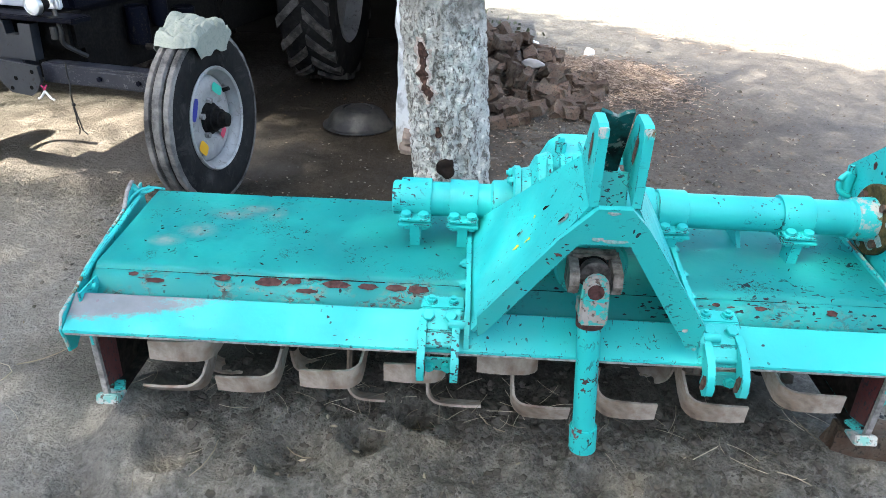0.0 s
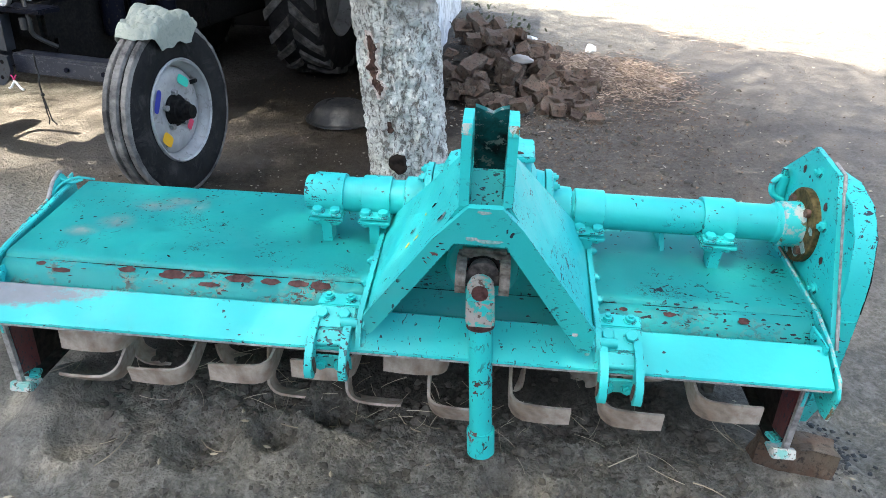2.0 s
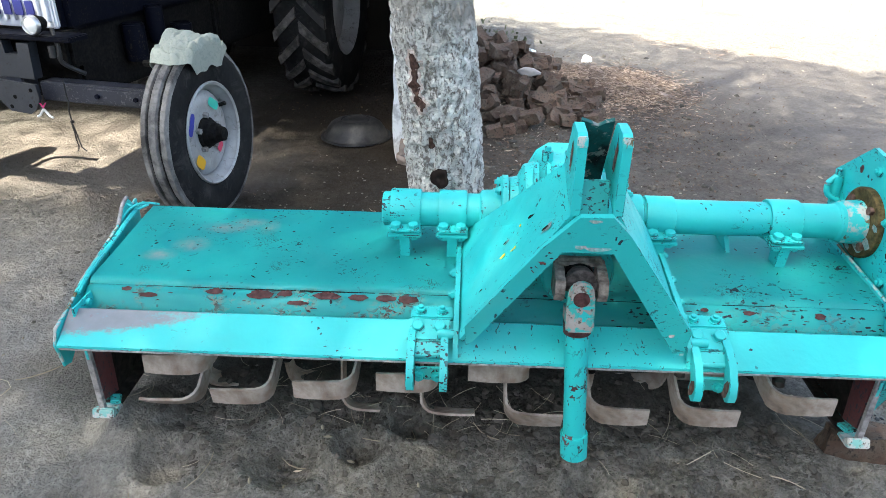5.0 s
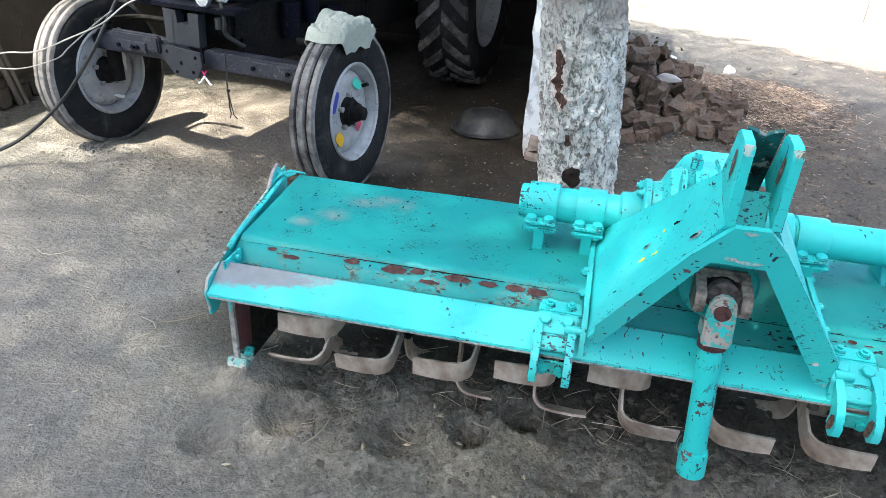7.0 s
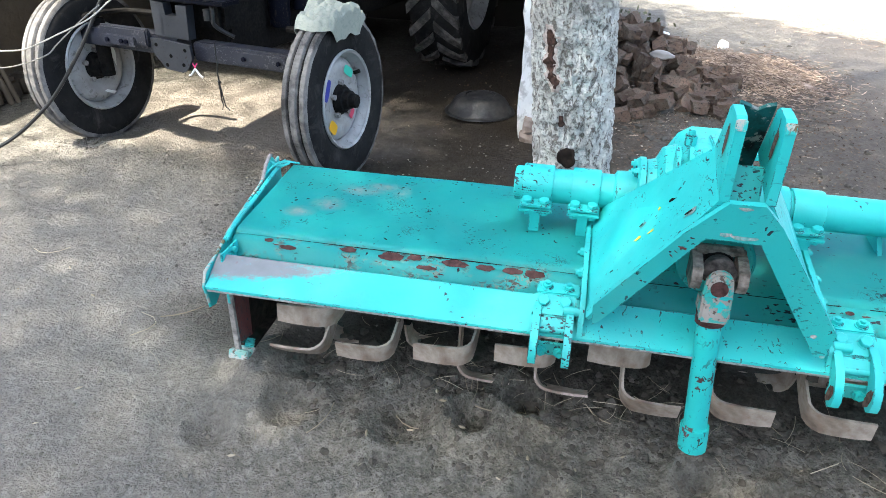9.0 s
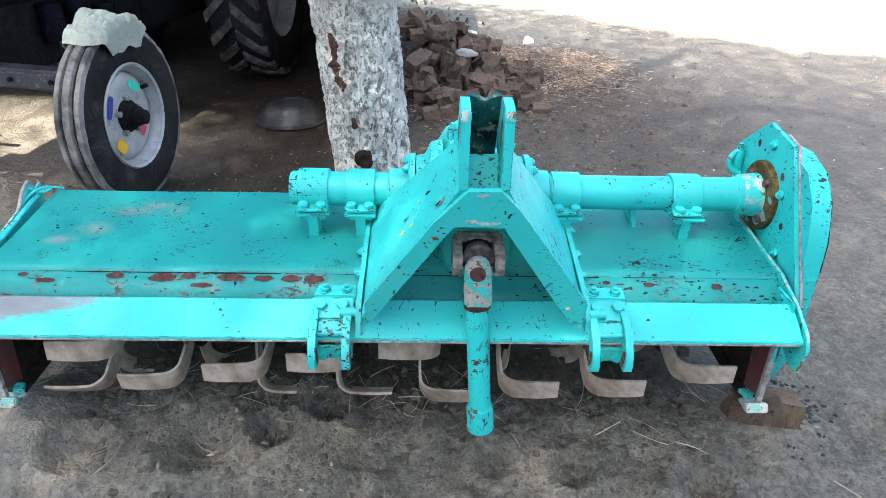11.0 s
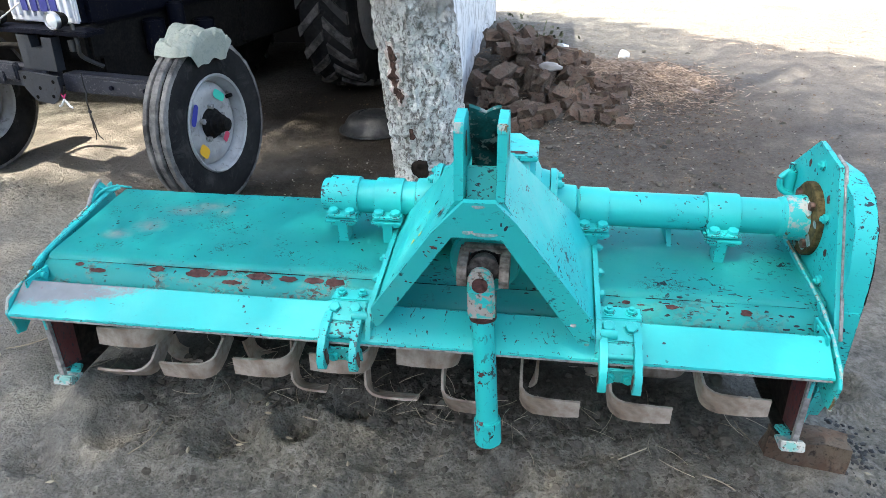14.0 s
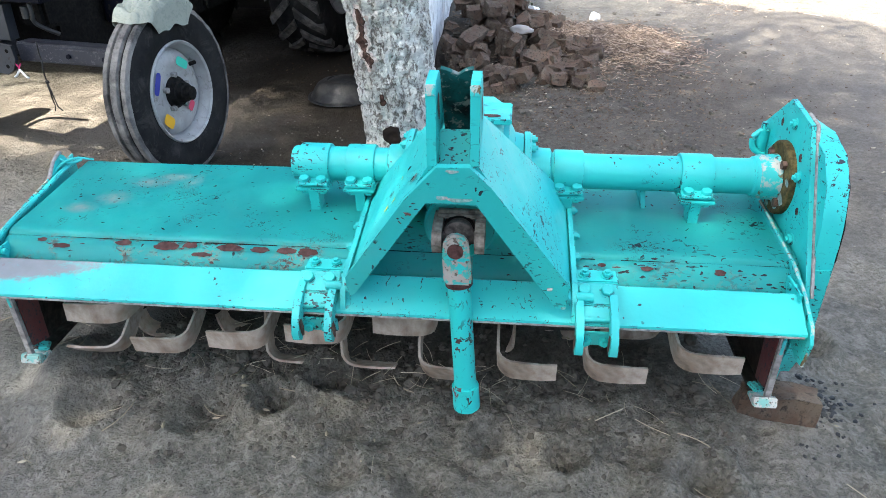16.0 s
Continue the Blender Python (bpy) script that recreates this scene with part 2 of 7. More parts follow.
k.bump(k.noise(60, 4), 0.3, 0.003)
m_backplate = k.m
k = Mat("flaked_fork_paint", 0.65)
tone = k.mix(k.step(k.noise(34, 6, 0.7, warp=0.5), 0.50, 0.55), k.mix(k.noise(40, 5), (0.27, 0.235, 0.21), (0.42, 0.39, 0.36)), (0.04, 0.40, 0.36))
k.color(k.mix(k.step(k.noise(70, 5, 0.65), 0.57, 0.62), tone, (0.10, 0.07, 0.055)))
k.bump(k.noise(60, 4), 0.35, 0.003)
m_forkpaint = k.m
k = Mat("old_knot", 0.9)
k.color(k.mix(k.noise(30, 5), (0.008, 0.006, 0.005), (0.035, 0.024, 0.019)))
k.bump(k.noise(60, 4), 0.6, 0.01)
m_knot = k.m
k = Mat("worn_blade_steel", 0.6, 0.1)
tone = k.ramp(k.noise(9, 6, 0.6, warp=0.4), [(0.30, (0.10, 0.068, 0.05)), (0.44, (0.33, 0.265, 0.21)), (0.62, (0.56, 0.485, 0.41))])
k.color(k.mix(k.step(k.noise(45, 5), 0.5, 0.75), tone, (0.30, 0.21, 0.155)))
k.bump(k.noise(60, 4), 0.25, 0.003)
m_blade = k.m
# Darker copy of the blade steel, with shade and dirt in its colour.
m_backblade = rusty("shaded_dirty_steel", (0.015, 0.012, 0.010), (0.05, 0.04, 0.032), 0.1, 0.7)
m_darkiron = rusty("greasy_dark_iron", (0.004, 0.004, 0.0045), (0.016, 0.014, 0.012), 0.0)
m_neck = rusty("greasy_grey_steel", (0.05, 0.045, 0.042), (0.19, 0.17, 0.16), 0.3)
m_fork = rusty("grey_rusty_fork", (0.20, 0.165, 0.14), (0.42, 0.385, 0.34), 0.1)
m_flangerust = rusty("oil_stained_flange", (0.06, 0.045, 0.018), (0.17, 0.12, 0.05), 0.1)
m_black = Mat("black_gap", 0.9, 0, 0.1).color((0.004, 0.004, 0.004)).m
m_yellow = Mat("yellow_paint", 0.6).color((0.75, 0.52, 0.03)).m
m_white = Mat("white_plastic", 0.5).color((0.82, 0.82, 0.8)).m

k = Mat("tyre_rubber", 0.85, 0, 0.25)
dust = k.step(k.noise(5, 6, 0.7), 0.35, 0.7)
tone = k.mix(dust, (0.010, 0.010, 0.011), (0.030, 0.029, 0.028))
k.color(k.mix(k.math("MULTIPLY", k.step(k.noise(9, 7, 0.72, warp=0.5), 0.54, 0.72), 0.45), tone, (0.10, 0.096, 0.092)))
k.bump(k.noise(80, 3), 0.2, 0.003)
m_rubber = k.m
k = Mat("dusty_tread_rubber", 0.9)
dust = k.step(k.noise(7, 7, 0.7, (1, 1, 1), 0.4), 0.36, 0.66)
k.color(k.mix(dust, (0.05, 0.048, 0.047), (0.28, 0.265, 0.25)))
k.bump(k.noise(60, 4), 0.4, 0.004)
m_tread = k.m
k = Mat("dark_lug_rubber", 0.9)
k.color(k.mix(k.step(k.noise(6, 6, 0.7), 0.45, 0.75), (0.05, 0.048, 0.046), (0.24, 0.225, 0.21)))
m_lug = k.m
k = Mat("silver_rim_paint", 0.5, 0.15)
tone = k.mix(k.step(k.noise(8, 6, 0.65), 0.4, 0.75), (0.43, 0.43, 0.43), (0.27, 0.262, 0.255))
k.color(k.mix(k.step(k.noise(22, 7, 0.72, warp=0.5), 0.55, 0.70), tone, (0.13, 0.12, 0.11)))
k.bump(k.noise(50, 3), 0.1, 0.003)
m_rim = k.m
m_green = Mat("green_sticker", 0.5).color((0.03, 0.55, 0.40)).m
m_blue = Mat("blue_sticker", 0.5).color((0.02, 0.035, 0.30)).m
m_orange = Mat("orange_sticker", 0.5).color((0.80, 0.42, 0.02)).m
m_red = Mat("red_sticker", 0.5).color((0.65, 0.06, 0.12)).m
m_glass = Mat("lamp_glass", 0.12).color((0.75, 0.76, 0.74)).m
m_chrome = Mat("dull_chrome", 0.3, 0.9).color((0.6, 0.6, 0.62)).m
m_letter = Mat("navy_lettering", 0.5).color((0.02, 0.025, 0.16)).m
m_grille = Mat("pale_grille_paint", 0.5).color((0.55, 0.57, 0.62)).m

k = Mat("soil", 0.95, 0, 0.25)
big = k.noise(0.55, 5, 0.6)
mid = k.noise(4.5, 7, 0.64)
fine = k.noise(95, 6, 0.75)
tone = k.ramp(mid, [(0.28, (0.165, 0.156, 0.128)), (0.5, (0.265, 0.250, 0.212)), (0.72, (0.36, 0.340, 0.295))])
tone = k.mix(k.step(big, 0.35, 0.7), tone, k.mix(0.55, tone, (0.21, 0.19, 0.165)))
damp = k.step(k.noise(1.6, 4, 0.6, warp=0.5), 0.56, 0.68)
tone = k.mix(k.math("MULTIPLY", damp, 0.45), tone, (0.075, 0.066, 0.055))
tone = k.mix(k.math("MULTIPLY", k.step(k.noise(17, 8, 0.68), 0.46, 0.62), 0.35), tone, (0.075, 0.067, 0.055))
tone = k.mix(k.math("MULTIPLY", k.step(k.noise(34, 8, 0.70), 0.43, 0.36), 0.50), tone, (0.040, 0.037, 0.029))
tone = k.mix(k.math("MULTIPLY", k.step(k.noise(21, 8, 0.72), 0.52, 0.62), 0.40), tone, (0.31, 0.29, 0.25))
crumb = k.noise(38, 5, 0.62, warp=0.7)
tone = k.mix(k.math("MULTIPLY", k.step(crumb, 0.50, 0.36), 0.48), tone, (0.062, 0.058, 0.045))
tone = k.mix(k.math("MULTIPLY", k.step(crumb, 0.53, 0.66), 0.50), tone, (0.42, 0.395, 0.345))
tone = k.mix(k.math("MULTIPLY", k.step(k.noise(80, 5, 0.65, warp=0.5), 0.49, 0.36), 0.3), tone, (0.055, 0.049, 0.040))
tone = k.mix(k.step(fine, 0.40, 0.58), k.mix(0.16, tone, (0.052, 0.047, 0.039)), tone)
tone = k.mix(k.math("MULTIPLY", k.shards(170, 0.06, wobble=0.006), 0.30), tone, (0.040, 0.036, 0.030))
tone = k.mix(k.math("MULTIPLY", k.shards(230, 0.06, wobble=0.005), 0.30), tone, (0.36, 0.335, 0.29))
tone = k.mix(k.math("MULTIPLY", k.shards(60, 0.035, wobble=0.012), 0.45), tone, (0.34, 0.31, 0.27))
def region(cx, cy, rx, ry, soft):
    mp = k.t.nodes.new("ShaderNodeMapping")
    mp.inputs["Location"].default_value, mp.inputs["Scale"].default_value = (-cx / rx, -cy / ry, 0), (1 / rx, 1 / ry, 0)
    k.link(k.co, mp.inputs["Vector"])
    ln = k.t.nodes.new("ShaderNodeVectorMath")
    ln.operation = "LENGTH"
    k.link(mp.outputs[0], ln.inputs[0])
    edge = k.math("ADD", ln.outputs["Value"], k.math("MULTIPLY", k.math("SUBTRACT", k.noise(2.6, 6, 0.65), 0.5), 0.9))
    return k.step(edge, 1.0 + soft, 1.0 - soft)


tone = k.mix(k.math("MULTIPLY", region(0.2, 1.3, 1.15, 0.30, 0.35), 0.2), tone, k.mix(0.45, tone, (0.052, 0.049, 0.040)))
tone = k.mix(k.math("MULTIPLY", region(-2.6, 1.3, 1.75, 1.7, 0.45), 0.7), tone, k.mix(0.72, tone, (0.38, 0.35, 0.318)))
tone = k.mix(k.math("MULTIPLY", region(4.0, 5.6, 3.2, 4.4, 0.4), 0.9), tone, k.mix(0.75, tone, (0.20, 0.175, 0.155)))
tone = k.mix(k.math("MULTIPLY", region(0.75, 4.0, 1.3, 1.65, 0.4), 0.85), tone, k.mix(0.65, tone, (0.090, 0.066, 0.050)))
# Soil round the basin: dark earth and blocked light both in this colour.
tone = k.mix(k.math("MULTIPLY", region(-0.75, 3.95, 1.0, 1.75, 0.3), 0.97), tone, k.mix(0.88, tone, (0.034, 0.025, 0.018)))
# Soil under the tiller and its left end: shade put into the colour.
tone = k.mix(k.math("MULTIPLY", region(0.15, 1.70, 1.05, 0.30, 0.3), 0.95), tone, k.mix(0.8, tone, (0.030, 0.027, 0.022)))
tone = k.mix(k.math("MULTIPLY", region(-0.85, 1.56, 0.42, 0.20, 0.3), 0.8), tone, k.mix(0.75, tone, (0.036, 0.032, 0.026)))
# Shed floor: the dimness indoors is painted into the soil here.
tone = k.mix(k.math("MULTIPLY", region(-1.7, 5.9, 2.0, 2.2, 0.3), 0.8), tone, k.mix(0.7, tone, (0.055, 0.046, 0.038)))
# Pale patch between the front wheels: sunlight painted into the soil.
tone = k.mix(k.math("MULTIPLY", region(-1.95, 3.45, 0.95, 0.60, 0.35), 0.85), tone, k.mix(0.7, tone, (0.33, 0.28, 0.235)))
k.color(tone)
h = k.math("ADD", k.math("ADD", k.math("MULTIPLY", k.noise(26, 8, 0.74), 0.8), k.math("MULTIPLY", crumb, 0.9)), k.math("MULTIPLY", fine, 0.22))
h = k.math("ADD", h, k.math("MULTIPLY", k.noise(9, 6, 0.62), 1.5))
h = k.math("ADD", h, k.math("MULTIPLY", k.step(k.cells(120), 0.75, 0.0), 0.16))
k.bump(h, 1.0, 0.030)
m_soil = k.m
k = Mat("soil_clod", 0.95, 0, 0.2)
k.color(k.mix(k.noise(20, 5), k.mix(k.island(), (0.05, 0.045, 0.037), (0.16, 0.145, 0.124)), (0.09, 0.081, 0.068)))
k.bump(k.noise(60, 5), 0.6, 0.01)
m_clod = k.m
k = Mat("oily_soil", 0.6)
k.color(k.mix(k.island(), (0.006, 0.006, 0.007), (0.028, 0.026, 0.025)))
k.bump(k.noise(80, 5), 0.6, 0.006)
m_oily = k.m
k = Mat("dry_soil_clod", 0.95, 0, 0.2)
k.color(k.mix(k.noise(20, 5), k.mix(k.island(), (0.13, 0.118, 0.10), (0.25, 0.23, 0.20)), (0.18, 0.164, 0.142)))
k.bump(k.noise(60, 5), 0.6, 0.01)
m_dryclod = k.m
k = Mat("dry_straw", 0.7)
k.color(k.mix(k.island(), (0.22, 0.18, 0.115), (0.50, 0.44, 0.33)))
m_straw = k.m
k = Mat("leaf_litter", 0.85)
k.color(k.ramp(k.island(), [(0.0, (0.045, 0.032, 0.024)), (0.6, (0.16, 0.11, 0.075)), (0.9, (0.20, 0.15, 0.105)), (1.0, (0.36, 0.32, 0.26))]))
m_litter = k.m
k = Mat("straw_trash", 0.8)
k.color(k.ramp(k.island(), [(0.0, (0.08, 0.055, 0.04)), (0.55, (0.24, 0.17, 0.125)), (1.0, (0.46, 0.36, 0.28))]))
m_trash = k.m
k = Mat("green_leaf", 0.6)
leafc = k.mix(k.island(), (0.05, 0.08, 0.03), (0.11, 0.135, 0.06))
k.color(leafc)
tl = k.t.nodes.new("ShaderNodeBsdfTranslucent")
k.link(k.mix(k.island(), (0.31, 0.34, 0.22), (0.46, 0.49, 0.34)), tl.inputs["Color"])
mx = k.t.nodes.new("ShaderNodeMixShader")
mx.inputs[0].default_value = 0.6
k.link(k.b.outputs[0], mx.inputs[1])
k.link(tl.outputs[0], mx.inputs[2])
k.link(mx.outputs[0], k.t.nodes["Material Output"].inputs["Surface"])
m_leaf = k.m
k = Mat("dusty_weed", 0.8)
k.color(k.mix(k.island(), (0.06, 0.07, 0.035), (0.13, 0.135, 0.075)))
m_weed = k.m

k = Mat("pale_flaking_bark", 0.92)
patch = k.math("ADD", k.math("MULTIPLY", k.noise(19, 6, 0.66, (1.25, 1.25, 0.75), 1.1), 0.45), k.math("MULTIPLY", k.noise(60, 6, 0.7, (1.1, 1.1, 0.7), 0.8), 0.55))
patch = k.step(patch, 0.43, 0.49)
coarse = k.step(k.noise(7, 6, 0.65, (1, 1, 0.8), 0.6), 0.36, 0.64)
ridge = k.noise(85, 7, 0.74, (0.7, 0.7, 1.7), 0.6)
tone = k.mix(patch, k.mix(coarse, (0.19, 0.166, 0.142), (0.36, 0.322, 0.282)), k.mix(coarse, (0.60, 0.57, 0.515), (0.88, 0.86, 0.80)))
tone = k.mix(k.step(ridge, 0.34, 0.50), k.mix(0.5, tone, (0.13, 0.112, 0.098)), tone)
high = k.t.nodes.new("ShaderNodeSeparateXYZ")
k.link(k.co, high.inputs[0])
up = k.step(k.math("ADD", high.outputs["Z"], k.math("MULTIPLY", k.noise(5, 5), 0.6)), 1.12, 1.30)
tone = k.mix(k.math("MULTIPLY", up, 0.80), tone, k.mix(k.noise(22, 7, 0.66, (1, 1, 0.4), 0.5), (0.20, 0.175, 0.152), (0.50, 0.455, 0.405)))
k.color(tone)
k.bump(k.math("ADD", k.math("MULTIPLY", patch, 0.8), ridge), 1.0, 0.011)
m_bark = k.m
m_scar = rusty("bare_red_wood", (0.045, 0.024, 0.019), (0.12, 0.066, 0.050), 0.0)
m_inner = rusty("pinkish_inner_bark", (0.44, 0.35, 0.30), (0.66, 0.56, 0.50), 0.0)

k = Mat("old_limewash", 0.92)
stain = k.step(k.noise(15, 7, 0.66, (1, 1, 0.6), 0.5), 0.50, 0.60)
tone = k.mix(k.noise(4, 5), (0.70, 0.70, 0.69), (0.82, 0.82, 0.81))
tone = k.mix(k.math("MULTIPLY", stain, 0.75), tone, (0.36, 0.35, 0.34))
k.color(tone)
k.bump(k.noise(22, 6, 0.65), 0.5, 0.012)
m_lime = k.m
k = Mat("mud_plaster", 0.95)
k.color(k.ramp(k.noise(2.2, 7, 0.65), [(0.3, (0.060, 0.045, 0.032)), (0.7, (0.125, 0.100, 0.073))]))
k.bump(k.noise(18, 6, 0.65), 0.5, 0.015)
m_mud = k.m
k = Mat("footing_stone", 0.92)
k.color(k.mix(k.rand(), k.ramp(k.noise(9, 6), [(0.3, (0.055, 0.045, 0.036)), (0.7, (0.13, 0.11, 0.09))]), (0.10, 0.08, 0.062)))
k.bump(k.noise(25, 6), 0.7, 0.015)
m_footing = k.m
# Near black: the shade inside the shed is put into this colour.
k = Mat("shade_dark_shed", 0.9)
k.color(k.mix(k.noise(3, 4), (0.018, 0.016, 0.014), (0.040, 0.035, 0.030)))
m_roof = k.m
k = Mat("far_plaster", 0.9)
k.color(k.mix(k.step(k.noise(1.5, 6, 0.65), 0.4, 0.7), (0.52, 0.47, 0.42), (0.40, 0.34, 0.29)))
k.bump(k.noise(12, 5), 0.3, 0.01)
m_far = k.m
k = Mat("old_brick", 0.95, 0, 0.2)
tone = k.mix(k.rand(), (0.060, 0.038, 0.029), (0.185, 0.120, 0.088))
tone = k.mix(k.step(k.noise(16, 6, 0.65), 0.40, 0.62), tone, (0.14, 0.112, 0.086))
tone = k.mix(k.step(k.noise(60, 6, 0.7), 0.52, 0.64), tone, (0.045, 0.035, 0.030))
k.color(tone)
k.bump(k.noise(45, 6, 0.7), 0.8, 0.012)
m_brick = k.m
k = Mat("pale_stone", 0.85)
k.color(k.mix(k.noise(14, 5), (0.26, 0.24, 0.22), (0.42, 0.39, 0.37)))
k.bump(k.noise(40, 5), 0.4, 0.008)
m_stone = k.m
k = Mat("pale_dusty_brick", 0.9)
k.color(k.mix(k.step(k.noise(18, 6, 0.65), 0.4, 0.65), (0.36, 0.29, 0.245), (0.24, 0.175, 0.14)))
k.bump(k.noise(45, 6, 0.7), 0.7, 0.01)
m_palebrick = k.m
k = Mat("printed_rag", 0.9)
leaf = k.step(k.noise(48, 3, 0.5, warp=1.6), 0.53, 0.58)
k.color(k.mix(k.math("MULTIPLY", leaf, 0.34), k.mix(k.noise(6, 4), (0.38, 0.40, 0.345), (0.26, 0.28, 0.245)), (0.20, 0.24, 0.21)))
k.bump(k.noise(90, 3), 0.15, 0.003)
m_rag = k.m
k = Mat("dark_enamel", 0.55, 0.4)
k.color(k.mix(k.step(k.noise(9, 6, 0.65), 0.42, 0.7), (0.024, 0.026, 0.032), (0.085, 0.084, 0.084)))
k.bump(k.noise(24, 6), 0.6, 0.008)
m_basin = k.m
k = Mat("weathered_wood", 0.85)
k.color(k.mix(k.noise(6, 6, 0.6, (6, 6, 0.6)), (0.11, 0.088, 0.066), (0.25, 0.21, 0.165)))
k.bump(k.noise(12, 6, 0.6, (6, 6, 0.6)), 0.5, 0.006)
m_wood = k.m
m_wire = Mat("pale_flex", 0.6).color((0.40, 0.38, 0.34)).m
m_wire2 = Mat("grey_flex", 0.6).color((0.24, 0.23, 0.21)).m
m_cable = Mat("black_cable", 0.55).color((0.02, 0.02, 0.02)).m
m_pink = Mat("pink_thread", 0.8).color((0.62, 0.05, 0.18)).m


# ---- mesh helpers ----
ORIGIN = {}
TINY = {"paint_chip", "bare_patch", "scratch", "worn_spot", "paint_flake", "bolt_spot", "stuck_earth", "yellow_mark", "bare_scar", "hole", "thread"}   # too small to pick apart


def thing(name, at, label, category, group="", kind="", turn=0.0):
    ob = new(name)
    ob.empty_display_size = 0.05
    ob.location, ob.rotation_euler = at, (0, 0, radians(turn))
    ORIGIN[ob] = pose(*at, 0, 0, turn) if not turn else Matrix.Identity(4)
    return tagged(ob, label, category, group, kind)


def mesh_of(name, bm, mat, smooth=False):
    bmesh.ops.recalc_face_normals(bm, faces=bm.faces)
    me = bpy.data.meshes.new(name)
    bm.to_mesh(me)
    bm.free()
    for m in (mat if isinstance(mat, (list, tuple)) else [mat]):
        me.materials.append(m)
    if smooth:
        me.shade_smooth()
        me.set_sharp_from_angle(angle=radians(38))
    return me


def part(name, bm, mat, parent, label="", smooth=False, bevel=0.0):
    """One bmesh as one mesh object under a thing or a part. Its points are in the thing's frame (turned things) or in the world."""
    if bevel:
        edges = [e for e in bm.edges if len(e.link_faces) == 2 and e.calc_face_angle(0) > 0.6]
        bmesh.ops.bevel(bm, geom=edges, offset=bevel, segments=2, affect="EDGES", clamp_overlap=True)
    base = ORIGIN[parent]
    bm.transform(base.inverted())
    ob = new(name, mesh_of(name, bm, mat, smooth or bevel > 0))
    ob.parent = parent
    ORIGIN[ob] = base
    if name in TINY:
        ob["kind"] = "stuff"
    return tagged(ob, label) if label else ob


def single(name, bm, mat, label, category, group="", kind="", smooth=False, at=None):
    """A thing of one mesh, with its origin at its base."""
    bm.verts.ensure_lookup_table()
    if at is None:
        lo = Vector([min(v.co[i] for v in bm.verts) for i in range(3)])
        hi = Vector([max(v.co[i] for v in bm.verts) for i in range(3)])
        at = Vector(((lo.x + hi.x) / 2, (lo.y + hi.y) / 2, lo.z))
    bm.transform(Matrix.Translation(-Vector(at)))
    ob = new(name, mesh_of(name, bm, mat, smooth))
    ob.location = at
    ORIGIN[ob] = Matrix.Translation(Vector(at))
    return tagged(ob, label, category, group, kind)


def piece(name, me, parent, m):
    """An object on shared mesh data, at the pose m in the thing's frame."""
    ob = new(name, me)
    ob.parent = parent
    ob.matrix_basis = ORIGIN[parent].inverted() @ m
    ORIGIN[ob] = ORIGIN[parent]
    return ob


def box(bm, c, s, m=None):
    v = bmesh.ops.create_cube(bm, size=1)["verts"]
    t = Matrix.Translation(c) @ (m or Matrix.Identity(4)) @ Matrix.Diagonal((*s, 1))
    bmesh.ops.transform(bm, matrix=t, verts=v)
    return v


def rod(bm, a, b, r, r2=None, seg=24, caps=True):
    a, b = Vector(a), Vector(b)
    d = b - a
    v = bmesh.ops.create_cone(bm, cap_ends=caps, segments=seg, radius1=r, radius2=r if r2 is None else r2, depth=d.length)["verts"]
    t = Matrix.Translation((a + b) / 2) @ d.to_track_quat("Z", "Y").to_matrix().to_4x4()
    bmesh.ops.transform(bm, matrix=t, verts=v)
    return v


def prism(bm, poly, along):
    """Points of a flat outline, thickened by the vector along."""
    along = Vector(along)
    lo = [bm.verts.new(Vector(p) - along / 2) for p in poly]
    hi = [bm.verts.new(Vector(p) + along / 2) for p in poly]
    n = len(poly)
    bm.faces.new(lo[::-1])
    bm.faces.new(hi)
    for i in range(n):
        bm.faces.new((lo[i], lo[(i + 1) % n], hi[(i + 1) % n], hi[i]))


def lathe(bm, prof, m, seg=48, closed=True):
    """Turns a profile of (along, radius) about the local x axis of m."""
    rings = []
    for x, r in prof:
        rings.append([bm.verts.new(m @ Vector((x, r * math.cos(2 * math.pi * i / seg), r * math.sin(2 * math.pi * i / seg)))) for i in range(seg)])
    pairs = list(zip(rings, rings[1:])) + ([(rings[-1], rings[0])] if closed else [])
    for a, b in pairs:
        for i in range(seg):
            bm.faces.new((a[i], a[(i + 1) % seg], b[(i + 1) % seg], b[i]))
    return rings


def tube(bm, pts, r, seg=10, taper=None):
    """A round bar along points."""
    pts = [Vector(p) for p in pts]
    rings, up = [], Vector((0.3, 0.2, 1)).normalized()
    for i, p in enumerate(pts):
        d = (pts[min(i + 1, len(pts) - 1)] - pts[max(i - 1, 0)]).normalized()
        s = d.cross(up)
        s = s.normalized() if s.length > 1e-3 else Vector((1, 0, 0))
        u = s.cross(d)
        rr = r if taper is None else r * taper[i]
        rings.append([bm.verts.new(p + rr * (math.cos(2 * math.pi * k / seg) * s + math.sin(2 * math.pi * k / seg) * u)) for k in range(seg)])
    for a, b in zip(rings, rings[1:]):
        for k in range(seg):
            bm.faces.new((a[k], a[(k + 1) % seg], b[(k + 1) % seg], b[k]))
    bm.faces.new(rings[0])
    bm.faces.new(rings[-1][::-1])


